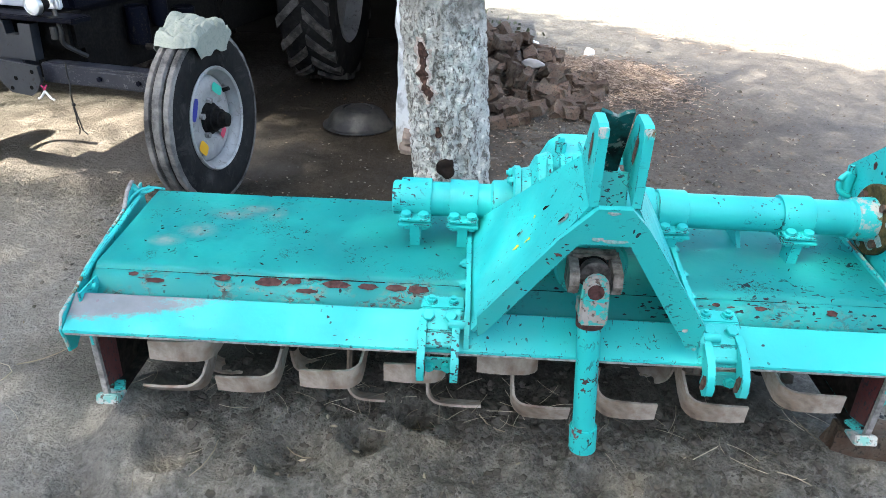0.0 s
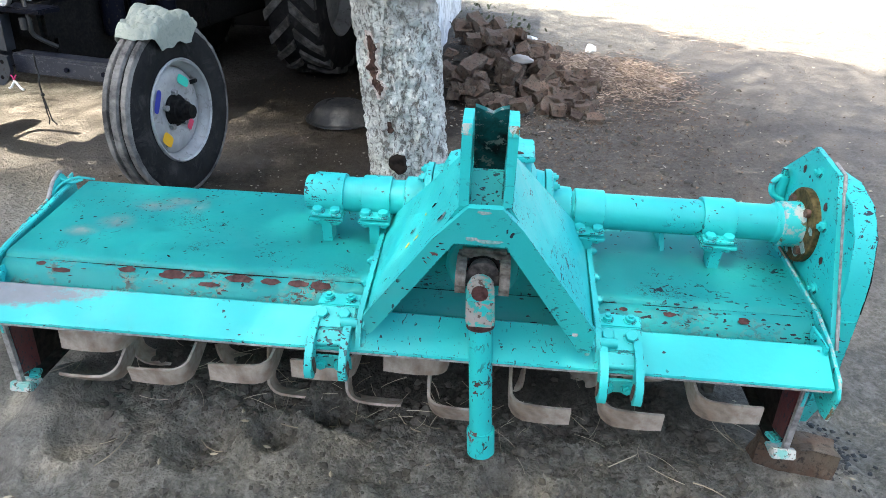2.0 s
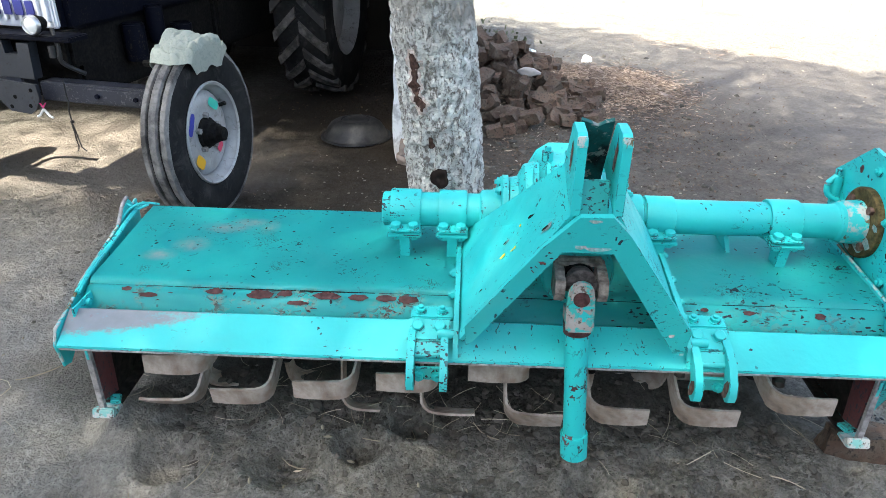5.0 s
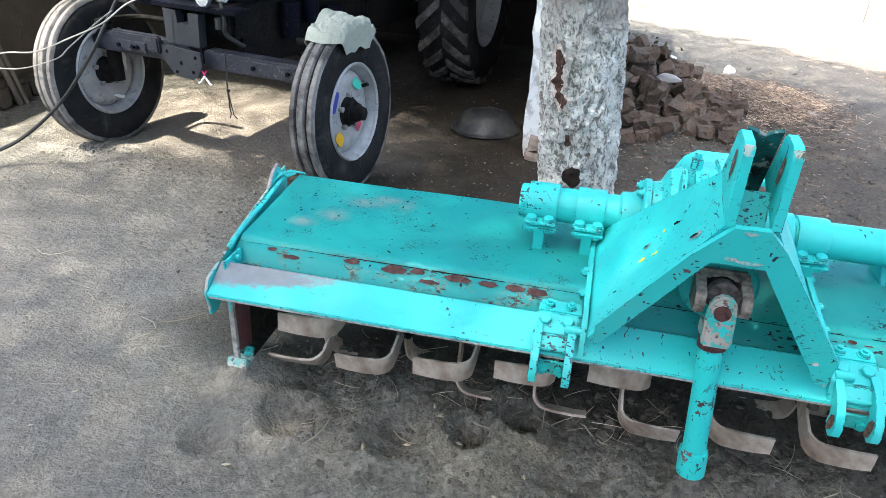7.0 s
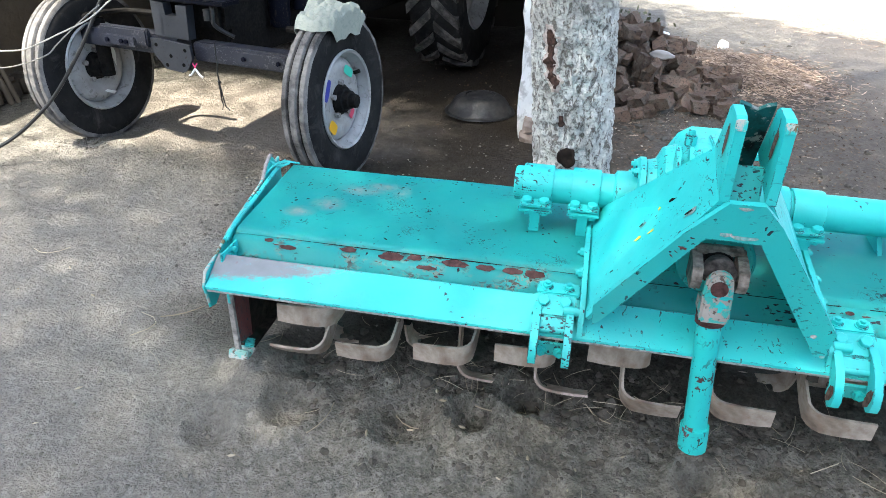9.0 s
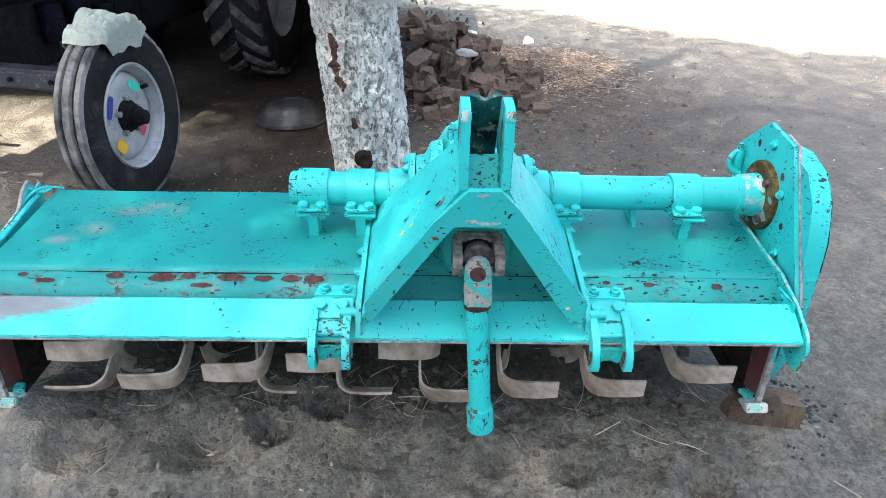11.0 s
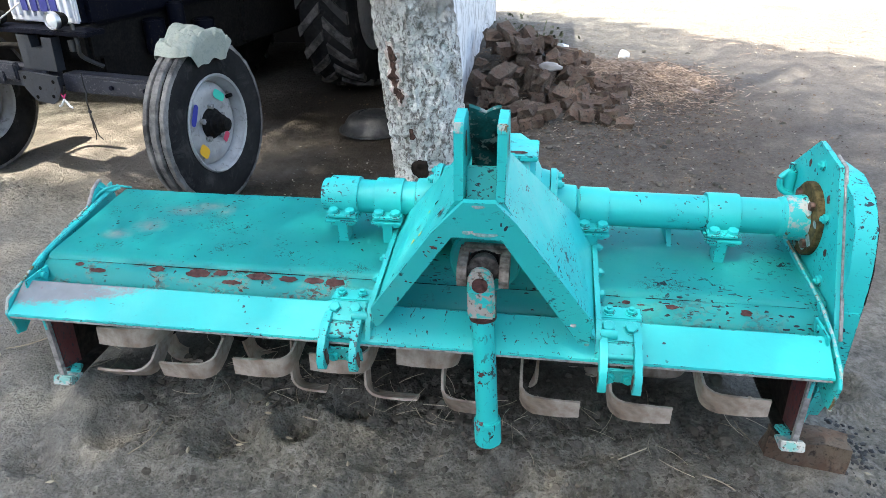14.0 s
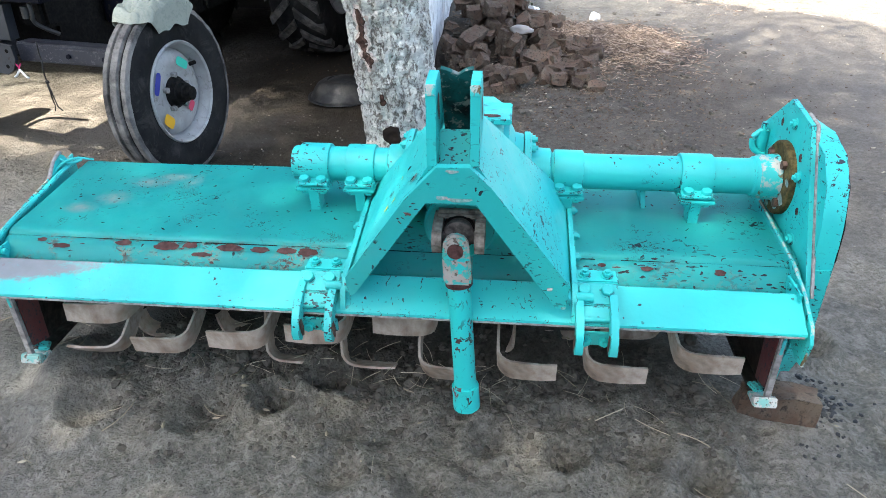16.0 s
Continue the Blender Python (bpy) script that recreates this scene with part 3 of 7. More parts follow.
def curve_pts(pts, n=8):
    """A smooth line through points."""
    p = [Vector(q) for q in pts]
    out = []
    for i in range(len(p) - 1):
        a, b, c, d = p[max(i - 1, 0)], p[i], p[i + 1], p[min(i + 2, len(p) - 1)]
        for j in range(n):
            t = j / n
            out.append(0.5 * (2 * b + (c - a) * t + (2 * a - 5 * b + 4 * c - d) * t * t + (3 * b - a - 3 * c + d) * t ** 3))
    return out + [p[-1]]


def blob(bm, c, a, b, normal, tangent, rng, n=14, lift=0.0012):
    """An uneven flat patch of worn paint, just proud of its surface."""
    nn = Vector(normal).normalized()
    t = Vector(tangent)
    t = (t - nn * t.dot(nn)).normalized()
    s = nn.cross(t)
    c = Vector(c) + nn * lift
    rim = []
    for i in range(n):
        w = 2 * math.pi * i / n
        q = rng.uniform(0.78, 1.12) if n > 10 else rng.uniform(0.35, 1.3)
        rim.append(bm.verts.new(c + t * a * q * math.cos(w) + s * b * q * math.sin(w)))
    bm.faces.new(rim)


bm = bmesh.new()
rod(bm, (0, 0, 0), (0, 0, 0.010), 0.0115, seg=6)
rod(bm, (0, 0, -0.002), (0, 0, 0.002), 0.0145, seg=16)
rod(bm, (0, 0, 0.009), (0, 0, 0.016), 0.006, seg=10)
BOLT = mesh_of("hex_bolt", bm, m_teal)
bm = bmesh.new()
rod(bm, (0, 0, 0), (0, 0, 0.012), 0.014, seg=6)
rod(bm, (0, 0, -0.002), (0, 0, 0.002), 0.018, seg=16)
bmesh.ops.bevel(bm, geom=bm.edges[:], offset=0.0015, segments=1, affect="EDGES")
BIGBOLT = mesh_of("hex_bolt", bm, m_teal)
bm = bmesh.new()
rod(bm, (0, 0, 0), (0, 0, 0.010), 0.011, seg=6)
RUSTBOLT = mesh_of("hex_bolt", bm, m_rust)
bm = bmesh.new()
rod(bm, (0, 0, 0), (0, 0, 0.010), 0.011, seg=6)
DARKBOLT = mesh_of("hex_bolt", bm, m_tractor)


def facing(at, normal, spin=0.0):
    return Matrix.Translation(at) @ Vector(normal).to_track_quat("Z", "Y").to_matrix().to_4x4() @ pose(0, 0, 0, 0, 0, spin)


# ---- ground ----
TABLES = {}


def lattice(xs, ys, seed):
    """Smooth random values on a unit lattice."""
    n = 256
    if seed not in TABLES:
        TABLES[seed] = np.random.RandomState(seed).rand(n, n)
    table = TABLES[seed]
    xi, yi = np.floor(xs).astype(int), np.floor(ys).astype(int)
    fx, fy = xs - xi, ys - yi
    fx, fy = fx * fx * (3 - 2 * fx), fy * fy * (3 - 2 * fy)
    g = lambda a, b: table[a % n, b % n]
    return (g(xi, yi) * (1 - fx) + g(xi + 1, yi) * fx) * (1 - fy) + (g(xi, yi + 1) * (1 - fx) + g(xi + 1, yi + 1) * fx) * fy - 0.5


def hill(x, y, cx, cy, rx, ry):
    return np.exp(-((x - cx) / rx) ** 2 - ((y - cy) / ry) ** 2)


DENTS = [(-0.66, 1.17, 0.07, 0.022), (-0.17, 1.24, 0.055, 0.022), (-0.36, 1.20, 0.09, 0.02), (0.27, 1.02, 0.06, 0.015), (0.75, 1.05, 0.07, 0.018),
         (0.95, 1.12, 0.06, 0.02), (0.05, 1.05, 0.06, 0.015), (-0.05, 1.36, 0.06, 0.03), (0.42, 1.18, 0.05, 0.02), (0.62, 1.16, 0.05, 0.018),
         (-0.85, 1.05, 0.06, 0.015), (-1.05, 2.2, 0.08, 0.02), (1.35, 1.7, 0.07, 0.02), (1.5, 1.35, 0.06, 0.015)]


def ground_height(x, y):
    x, y = np.asarray(x, float), np.asarray(y, float)
    near = np.clip(1.3 - np.hypot(x, y - 3) / 14, 0, 1)
    trod = np.clip(1.15 - np.abs((y - 1.28) / 0.42), 0, 1) ** 1.3 * np.clip(1.2 - np.abs((x - 0.2) / 1.1) ** 2, 0, 1)
    h = 0.030 * lattice(x * 0.7, y * 0.7, 1) + near * (0.022 * lattice(x * 2.1, y * 2.1, 2) + 0.014 * lattice(x * 6, y * 6, 3) + (0.005 + 0.030 * trod) * lattice(x * 12, y * 12, 4) + (0.004 + 0.017 * trod) * lattice(x * 27, y * 27, 9))
    loose = np.clip(1 - np.abs((y - 1.42) / 0.30), 0, 1) ** 0.7 * np.clip(1 - np.abs((x - 0.15) / 0.95) ** 4, 0, 1)
    clod = np.abs(lattice(x * 9, y * 9, 5)) * 1.2 + np.abs(lattice(x * 19, y * 19, 6)) * 0.8
    h += 0.055 * np.exp(-((y - 1.60) / 0.13) ** 2) * np.clip(1.1 - np.abs((x - 0.15) / 0.9) ** 6, 0, 1) * (0.7 + 1.2 * lattice(x * 7, y * 7, 12))
    h += trod * (0.045 * np.clip(0.22 - np.abs(lattice(x * 3.1 + 0.4 * y, y * 5.0, 13)), 0, 1) + 0.020 * np.abs(lattice(x * 8, y * 10, 14)))
    h += 0.009 * near * np.tanh(14 * lattice(x * 2.3, y * 4.1, 15)) * np.clip(1.3 * trod + 0.15, 0, 1)
    h += loose * (0.048 * clod - 0.012) + near * 0.006 * np.abs(lattice(x * 24, y * 24, 7))
    crumb = np.clip(0.25 + trod + 0.6 * loose, 0, 1.2) * near
    h += crumb * (0.012 * np.maximum(0, lattice(x * 38, y * 38, 31)) ** 0.7 * (lattice(x * 5, y * 5, 32) > -0.1) + 0.005 * lattice(x * 66, y * 66, 33))
    for cx, cy, r, d in DENTS:
        q = np.hypot(x - cx, y - cy) / r
        h += 2.2 * d * (-np.exp(-q * q * 1.3) + 0.55 * np.exp(-((q - 1.35) / 0.4) ** 2))
    h += 0.115 * hill(x, y, -0.812, 1.29, 0.075, 0.16)      # soil heaped under the left shoe
    h += 0.042 * hill(x, y, 1.165, 1.34, 0.17, 0.13)
    # mound of earth below the heap of bricks, along the wall
    h += (0.20 + 0.08 * lattice(x * 5, y * 5, 21) + 0.05 * lattice(x * 12, y * 12, 22)) * hill(x, y, 0.12, 5.3, 0.60, 0.85) + (0.17 + 0.08 * lattice(x * 6, y * 6, 23)) * hill(x, y, -0.05, 6.7, 0.5, 0.9) + 0.05 * hill(x, y, 0.9, 5.1, 0.6, 0.5)
    # soil pushed up round the front wheels, and a ridge running back from the tiller
    h += 0.04 * hill(x, y, -2.45, 2.78, 0.3, 0.12) + 0.03 * hill(x, y, -1.45, 2.55, 0.14, 0.35) * (0.6 + lattice(x * 8, y * 8, 8))
    return h - 0.006


def spaced(lo, hi, step, far, grow=1.22):
    out = list(np.arange(lo, hi + 1e-6, step))
    a, d = hi, step
    while a < far:
        d *= grow
        a += d
        out.append(a)
    a, d = lo, step
    while a > -far:
        d *= grow
        a -= d
        out.insert(0, a)
    return np.array(out)


gx, gy = spaced(-2.0, 1.9, 0.0075, 420, 1.10), spaced(0.80, 2.2, 0.0075, 420, 1.09)
GX, GY = np.meshgrid(gx, gy)
gz = ground_height(GX, GY) * np.clip(1.6 - np.hypot(GX, GY) / 40, 0, 1)
nx, ny = len(gx), len(gy)
verts = np.stack([GX.ravel(), GY.ravel(), gz.ravel()], 1)
idx = np.arange(nx * ny).reshape(ny, nx)
quads = np.stack([idx[:-1, :-1], idx[:-1, 1:], idx[1:, 1:], idx[1:, :-1]], -1).reshape(-1, 4)
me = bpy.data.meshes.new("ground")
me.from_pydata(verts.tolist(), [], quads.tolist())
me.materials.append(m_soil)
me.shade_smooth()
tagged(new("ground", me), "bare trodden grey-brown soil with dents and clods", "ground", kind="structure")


def ground_z(x, y):
    return float(ground_height(np.array([x]), np.array([y]))[0])


# ---- shed walls and roof ----
bm = bmesh.new()
outer = [(-0.14, 3.55), (-0.26, 6.50), (-0.51, 6.50), (-0.39, 3.55)]
prism(bm, [(x, y, 1.25) for x, y in outer], (0, 0, 2.6))
outer = [(-0.26, 6.504), (-0.315, 7.95), (-0.565, 7.95), (-0.51, 6.504)]
prism(bm, [(x, y, 0.42) for x, y in outer], (0, 0, 0.94))
bmesh.ops.subdivide_edges(bm, edges=[e for e in bm.edges if e.calc_length() > 1], cuts=24, use_grid_fill=True)
for v in bm.verts:
    if 3.5 < v.co.y < 8.1:
        v.co += Vector((0.014, 0.012, 0)) * noise.noise(v.co * 3.1) + Vector((0.014, 0.014, 0)) * noise.noise(v.co * 9.0)
        if v.co.y < 3.7 and v.co.x < -0.3:
            v.co.x += 0.016 * math.exp(-max(0, v.co.z) / 0.30)
wall_e = single("wall_east", bm, m_lime, "old whitewashed plaster wall with grey stains", "wall", kind="structure")

bm = bmesh.new()
prism(bm, [(-3.608, 3.4, 1.45), (-3.55, 8.2, 1.45), (-3.80, 8.2, 1.45), (-3.858, 3.4, 1.45)], (0, 0, 2.9))
prism(bm, [(-3.62, 2.2, 0.72), (-3.608, 3.4, 0.72), (-3.858, 3.4, 0.72), (-3.87, 2.2, 0.72)], (0, 0, 1.44))
wall_w = single("wall_west", bm, m_mud, "dark mud-plastered shed wall", "wall", kind="structure")
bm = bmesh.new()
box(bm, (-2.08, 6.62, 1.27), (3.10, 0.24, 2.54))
single("wall_north", bm, m_roof, "back wall of the shed, painted near black for its deep shade", "wall", kind="structure")
# Roof out of view; its extent is chosen by where its shadow falls.
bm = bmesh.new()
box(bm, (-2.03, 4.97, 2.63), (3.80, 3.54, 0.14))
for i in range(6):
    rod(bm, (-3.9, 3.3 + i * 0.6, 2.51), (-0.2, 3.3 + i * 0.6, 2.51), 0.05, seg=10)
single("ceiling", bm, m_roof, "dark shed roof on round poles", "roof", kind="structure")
# Added wall behind the camera, only there to cut off low sky light.
bm = bmesh.new()
box(bm, (0.0, -5.2, 1.55), (14.0, 0.25, 3.2))
single("wall_south", bm, m_mud, "added unseen wall behind the viewpoint that blocks low sky light", "wall", kind="structure")
# rough footing stones along the west wall
rngf = random.Random(11)
y = 2.25
while y < 3.9:
    w = rngf.uniform(0.13, 0.22)
    bm = bmesh.new()
    h = rngf.uniform(0.12, 0.17)
    box(bm, (0, 0, 0), (0.16, w - 0.015, h))
    bmesh.ops.bevel(bm, geom=bm.edges[:], offset=0.03, segments=2, affect="EDGES")
    for v in bm.verts:
        v.co += 0.012 * noise.noise_vector(v.co * 9 + Vector((y, 0, 0)))
    me = mesh_of("stone", bm, m_footing, True)
    piece("stone", me, wall_w, Matrix.Translation((-3.585 + 0.012 * y + rngf.uniform(-0.02, 0.02), y + w / 2, h / 2 - 0.01)))
    y += w

# ---- far boundary wall of the sunlit yard ----
bm = bmesh.new()
box(bm, (0, 0, 0.5), (9.0, 0.25, 1.1))
bmesh.ops.transform(bm, matrix=pose(6.4, 9.35, 0, 0, 0, -9), verts=bm.verts)
wall_far = single("wall_far", bm, m_far, "pale sunlit plastered yard wall", "wall", kind="structure")
for i in range(5):
    bm = bmesh.new()
    box(bm, (0, 0, 0.5), (0.16, 0.34, 1.14))
    bmesh.ops.transform(bm, matrix=pose(6.4, 9.35, 0, 0, 0, -9) @ pose(-3.6 + 1.8 * i, -0.02, 0), verts=bm.verts)
    part("pier", bm, m_far, wall_far, bevel=0.01)


# ---- rotary tiller: u along it, v away from the hitch side, z up ----
tiller = thing("rotary_tiller", (0.342, 1.2, 0), "turquoise painted tractor rotary tiller with chipped paint, resting on the soil", "rotary tiller", turn=1.52)
UL, UR = -1.167, 0.752        # outer ends of the front beam
TOP = 0.500                   # top of the cover
VB, RISE = 0.518, 0.062       # back of the cover, and its slope up towards the back
AV, AZ = 0.333, 0.617         # axis of the cross tube
rng = random.Random(3)

# cover with a rolled front edge and a short front face
bm = bmesh.new()
prof = [(VB, TOP - 0.10), (VB + 0.004, TOP - 0.02), (VB - 0.012, TOP)] + [(VB - 0.012 - 0.0502 * i, TOP) for i in range(1, 8)]
prof += [(0.135, TOP), (0.122, TOP - 0.001), (0.115, TOP - 0.005), (0.111, TOP - 0.011), (0.108, TOP - 0.0115), (0.100, TOP - 0.0125), (0.086, TOP - 0.021), (0.072, TOP - 0.034), (0.060, TOP - 0.050), (0.053, TOP - 0.070), (0.052, TOP - 0.105)]
nu = 80
rows = []
for i in range(nu + 1):
    u = UL + (UR + 0.026 - UL) * i / nu
    rows.append([bm.verts.new((u, v, z + RISE * max(0.0, v - 0.115) + 0.0025 * noise.noise(Vector((u * 3 + 0.31, v * 5 + 0.27, 0.4))) * (1 if z > TOP - 0.02 else 0.3))) for v, z in prof])
for a, b in zip(rows, rows[1:]):
    for j in range(len(prof) - 1):
        bm.faces.new((a[j], a[j + 1], b[j + 1], b[j]))
bmesh.ops.solidify(bm, geom=bm.faces[:], thickness=0.005)
cover = part("cover", bm, m_cover, tiller, "turquoise sheet steel top cover", smooth=True)
# Flap out of view, added to keep light from behind off the rotor.
bm = bmesh.new()
prism(bm, [((UL + UR) / 2, v, z) for v, z in [(VB - 0.004, TOP - 0.050), (VB + 0.004, TOP - 0.050), (VB + 0.045, 0.30), (VB + 0.03, 0.10), (VB + 0.022, 0.10), (VB + 0.037, 0.30)]], (UR - UL - 0.02, 0, 0))
part("rear_flap", bm, m_teal, tiller, "turquoise rear flap, added out of view to block light from behind")
# row of bare rust patches along the front edge
bm = bmesh.new()
strip = [(0.052, 0.395), (0.053, 0.43), (0.060, 0.45), (0.072, 0.466), (0.086, 0.479), (0.100, 0.4875), (0.108, 0.4885)]
on_strip = lambda v: float(np.interp(v, [q[0] for q in strip], [q[1] for q in strip]))
for x, a, b, dv in [(-0.735, 0.014, 0.007, 0), (-0.68, 0.024, 0.007, -0.012), (-0.519, 0.022, 0.010, 0), (-0.405, 0.032, 0.013, -0.004), (-0.345, 0.021, 0.010, 0), (-0.315, 0.026, 0.007, -0.018), (-0.242, 0.033, 0.012, -0.002), (-0.165, 0.027, 0.010, -0.003), (-0.10, 0.026, 0.011, -0.003), (-0.045, 0.028, 0.012, -0.004), (0.765, 0.016, 0.007, -0.008), (0.93, 0.014, 0.009, -0.010), (0.66, 0.010, 0.006, -0.004)]:
    v = 0.097 + dv
    slope = (on_strip(v + 0.006) - on_strip(v - 0.006)) / 0.012
    blob(bm, (x - 0.332, v, on_strip(v)), 1.0 * a, 0.9 * b, (0, -slope, 1), (1, 0, 0), rng, 16, 0.0028)
for i in range(26):
    x, q = rng.choice([rng.uniform(-0.75, -0.02), rng.uniform(-0.45, 0.0), rng.uniform(0.55, 1.0)]), rng.random()
    blob(bm, (x - 0.342, 0.094 - 0.030 * q, TOP - 0.015 - 0.028 * q), rng.uniform(0.002, 0.010), rng.uniform(0.001, 0.003), (0, -0.62 - 0.1 * q, 0.78 - 0.12 * q), (1, 0, 0), rng, 9, 0.002)
seam = bmesh.new()
u0 = UL + 0.03
while u0 < UR - 0.05:
    u1 = min(UR - 0.02, u0 + rng.uniform(0.05, 0.22))
    tube(seam, [(u0, 0.1095, TOP - 0.0108), ((u0 + u1) / 2, 0.1095, TOP - 0.0106), (u1, 0.1095, TOP - 0.0108)], rng.uniform(0.0009, 0.0016), 6)
    u0 = u1 + rng.choice((0.004, 0.01, 0.06))
part("seam", seam, m_darkiron, cover, "thin dark broken line along the rolled edge")
part("bare_patch", bm, m_chip, cover, "bare rust-red patches worn through the paint")
bm = bmesh.new()
for i in range(38):
    u = rng.choice([rng.uniform(-1.12, -0.5), rng.uniform(0.22, 0.74)])
    v = rng.uniform(0.13, 0.49) if rng.random() < 0.5 else rng.uniform(0.12, 0.24)
    blob(bm, (u, v, TOP + RISE * (v - 0.115) + 0.002), rng.uniform(0.002, 0.010), rng.uniform(0.001, 0.0035), (0, 0, 1), (rng.uniform(-1, 1), rng.uniform(-1, 1), 0), rng, 8)
part("paint_chip", bm, m_darkiron, cover, "small dark paint chips")
# front beam: a slanted angle iron with a turned-down lower edge
bm = bmesh.new()
top_v, top_z, low_v, low_z = 0.012, 0.480, -0.070, 0.431
sec = [(top_v, top_z), (low_v, low_z), (low_v - 0.001, low_z - 0.006), (low_v + 0.010, low_z - 0.007), (low_v + 0.014, low_z - 0.002), (top_v - 0.004, top_z - 0.011), (top_v - 0.004, top_z - 0.085), (top_v + 0.006, top_z - 0.085), (top_v + 0.008, top_z - 0.004)]
prism(bm, [(UL / 2 + UR / 2, v, z) for v, z in sec], (UR - UL, 0, 0))
beam = part("front_beam", bm, m_beam, tiller, "bright turquoise front beam", bevel=0.002)
bm = bmesh.new()
box(bm, ((UL + UR) / 2, low_v + 0.004, low_z - 0.0085), (UR - UL - 0.01, 0.013, 0.004))
part("worn_edge", bm, m_greyworn, beam, "bare worn lower edge")
def splay(bm):
    """The left end plate leans outwards towards the back."""
    for v in bm.verts:
        v.co.x -= 0.11 * max(0.0, v.co.y - 0.05)


# end plates with maroon inner faces and skid shoes
for side, u in (("left", UL - 0.006), ("right", UR + 0.008)):
    bm = bmesh.new()
    if side == "left":
        out = [(-0.030, 0.355), (-0.052, 0.362), (-0.066, 0.43), (-0.050, 0.462), (0.02, 0.480), (0.10, 0.503), (0.34, 0.522), (0.52, 0.538), (0.54, 0.30), (0.44, 0.15), (0.08, 0.15), (0.045, 0.18), (0.03, 0.40)]
    else:
        out = [(-0.040, 0.340), (-0.068, 0.345), (-0.082, 0.415), (-0.065, 0.446), (0.01, 0.482), (0.10, 0.506), (0.52, 0.538), (0.54, 0.30), (0.44, 0.15), (0.08, 0.15), (0.045, 0.18), (0.03, 0.365)]
    prism(bm, [(u, v, z) for v, z in out], (0.007, 0, 0))
    if side == "left":
        splay(bm)
    plate = part("end_plate", bm, m_teal_worn, tiller, "turquoise end plate with worn edge", bevel=0.002)
    q = 1 if side == "left" else -1
    bm = bmesh.new()
    tube(bm, [(u, v, z) for v, z in out[1:8]], 0.0042, 6)
    if side == "left":
        splay(bm)
    part("worn_rim", bm, m_collar, plate, "worn dirty rim with flaked paint")
    bm = bmesh.new()
    prism(bm, [(u + q * 0.0065, v, z) for v, z in [(0.052, 0.175), (0.115, 0.156), (0.13, 0.40), (0.052, 0.40)]], (0.004, 0, 0))
    part("inner_face", bm, m_maroon, plate, "dark maroon primed inner face")
    # Dark sheet behind the maroon strip carries the interior's shade and dirt.
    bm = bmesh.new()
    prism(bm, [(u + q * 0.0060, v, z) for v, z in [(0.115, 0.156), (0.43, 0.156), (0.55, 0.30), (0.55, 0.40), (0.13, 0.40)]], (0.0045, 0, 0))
    part("mud_coat", bm, m_backblade, plate, "dark back part of the inner face, shade and dirt in its colour")
    bm = bmesh.new()
    prism(bm, [(u + q * 0.001, v, z) for v, z in [(0.036, 0.40), (0.046, 0.40), (0.048, 0.15), (0.036, 0.155)]], (0.014, 0, 0))
    part("bare_edge", bm, m_greyworn, plate, "bare steel edge")
    bm = bmesh.new()
    box(bm, (u + q * 0.006, 0.055, 0.138), (0.056, 0.045, 0.012))
    box(bm, (u + q * 0.006, 0.034, 0.146), (0.056, 0.020, 0.026), pose(0, 0, 0, -24))
    shoe = part("skid_shoe", bm, m_shoe, plate, "bare steel skid shoe with flaking paint", bevel=0.003)
    bm = bmesh.new()
    box(bm, (u + q * 0.004, 0.20, 0.138), (0.050, 0.25, 0.010))
    part("runner", bm, m_backblade, shoe, "dark runner of the shoe", bevel=0.002)
    bm = bmesh.new()
    box(bm, (u + q * 0.020, 0.075, 0.158), (0.026, 0.034, 0.012), pose(0, 0, 0, 0, 12, 20))
    part("shoe_lug", bm, m_teal_worn, shoe, bevel=0.003)
# lifting ear with a bent handle at the far left corner
bm = bmesh.new()
prism(bm, [(UL - 0.004, v, z) for v, z in [(0.365, 0.515), (0.385, 0.535), (0.415, 0.558), (0.450, 0.568), (0.466, 0.558), (0.482, 0.538), (0.488, 0.52)]], (0.007, 0, 0))
splay(bm)
ear = part("lifting_ear", bm, m_teal_worn, tiller, bevel=0.002)
bm = bmesh.new()
tube(bm, curve_pts([(UL - 0.006, 0.350, 0.510), (UL - 0.006, 0.382, 0.536), (UL - 0.006, 0.415, 0.559), (UL - 0.006, 0.452, 0.569), (UL - 0.005, 0.462, 0.566)], 4), 0.0055, 8)
splay(bm)
part("bare_rim", bm, m_greyworn, ear, "bare pale rim", smooth=True)
bm = bmesh.new()
tube(bm, curve_pts([(UL - 0.045, 0.400, 0.530), (UL - 0.030, 0.430, 0.548), (UL - 0.012, 0.470, 0.548), (UL + 0.018, 0.505, 0.530)], 5), 0.0035, 8)
tube(bm, curve_pts([(UL - 0.048, 0.445, 0.556), (UL - 0.020, 0.450, 0.540), (UL - 0.002, 0.478, 0.540)], 5), 0.004, 8)
part("handle", bm, m_teal, ear, smooth=True)
bm = bmesh.new()
tube(bm, curve_pts([(UL - 0.004, 0.06, 0.492), (UL - 0.012, 0.14, 0.505), (UL - 0.020, 0.30, 0.518), (UL - 0.028, 0.42, 0.529), (UL - 0.030, 0.510, 0.530)], 6), 0.007, 8)
part("edge_bar", bm, m_teal_worn, cover, "worn rolled edge of the cover", smooth=True)
# small corner clips between cover and end plates
for u, s in ((UL + 0.018, 1), (UR - 0.006, -1)):
    bm = bmesh.new()
    box(bm, (u, 0.035, 0.462), (0.006, 0.085, 0.055))
    rod(bm, (u - 0.006, 0.05, 0.475), (u + 0.012, 0.05, 0.475), 0.009, seg=12)
    part("corner_clip", bm, m_teal, tiller, bevel=0.001)

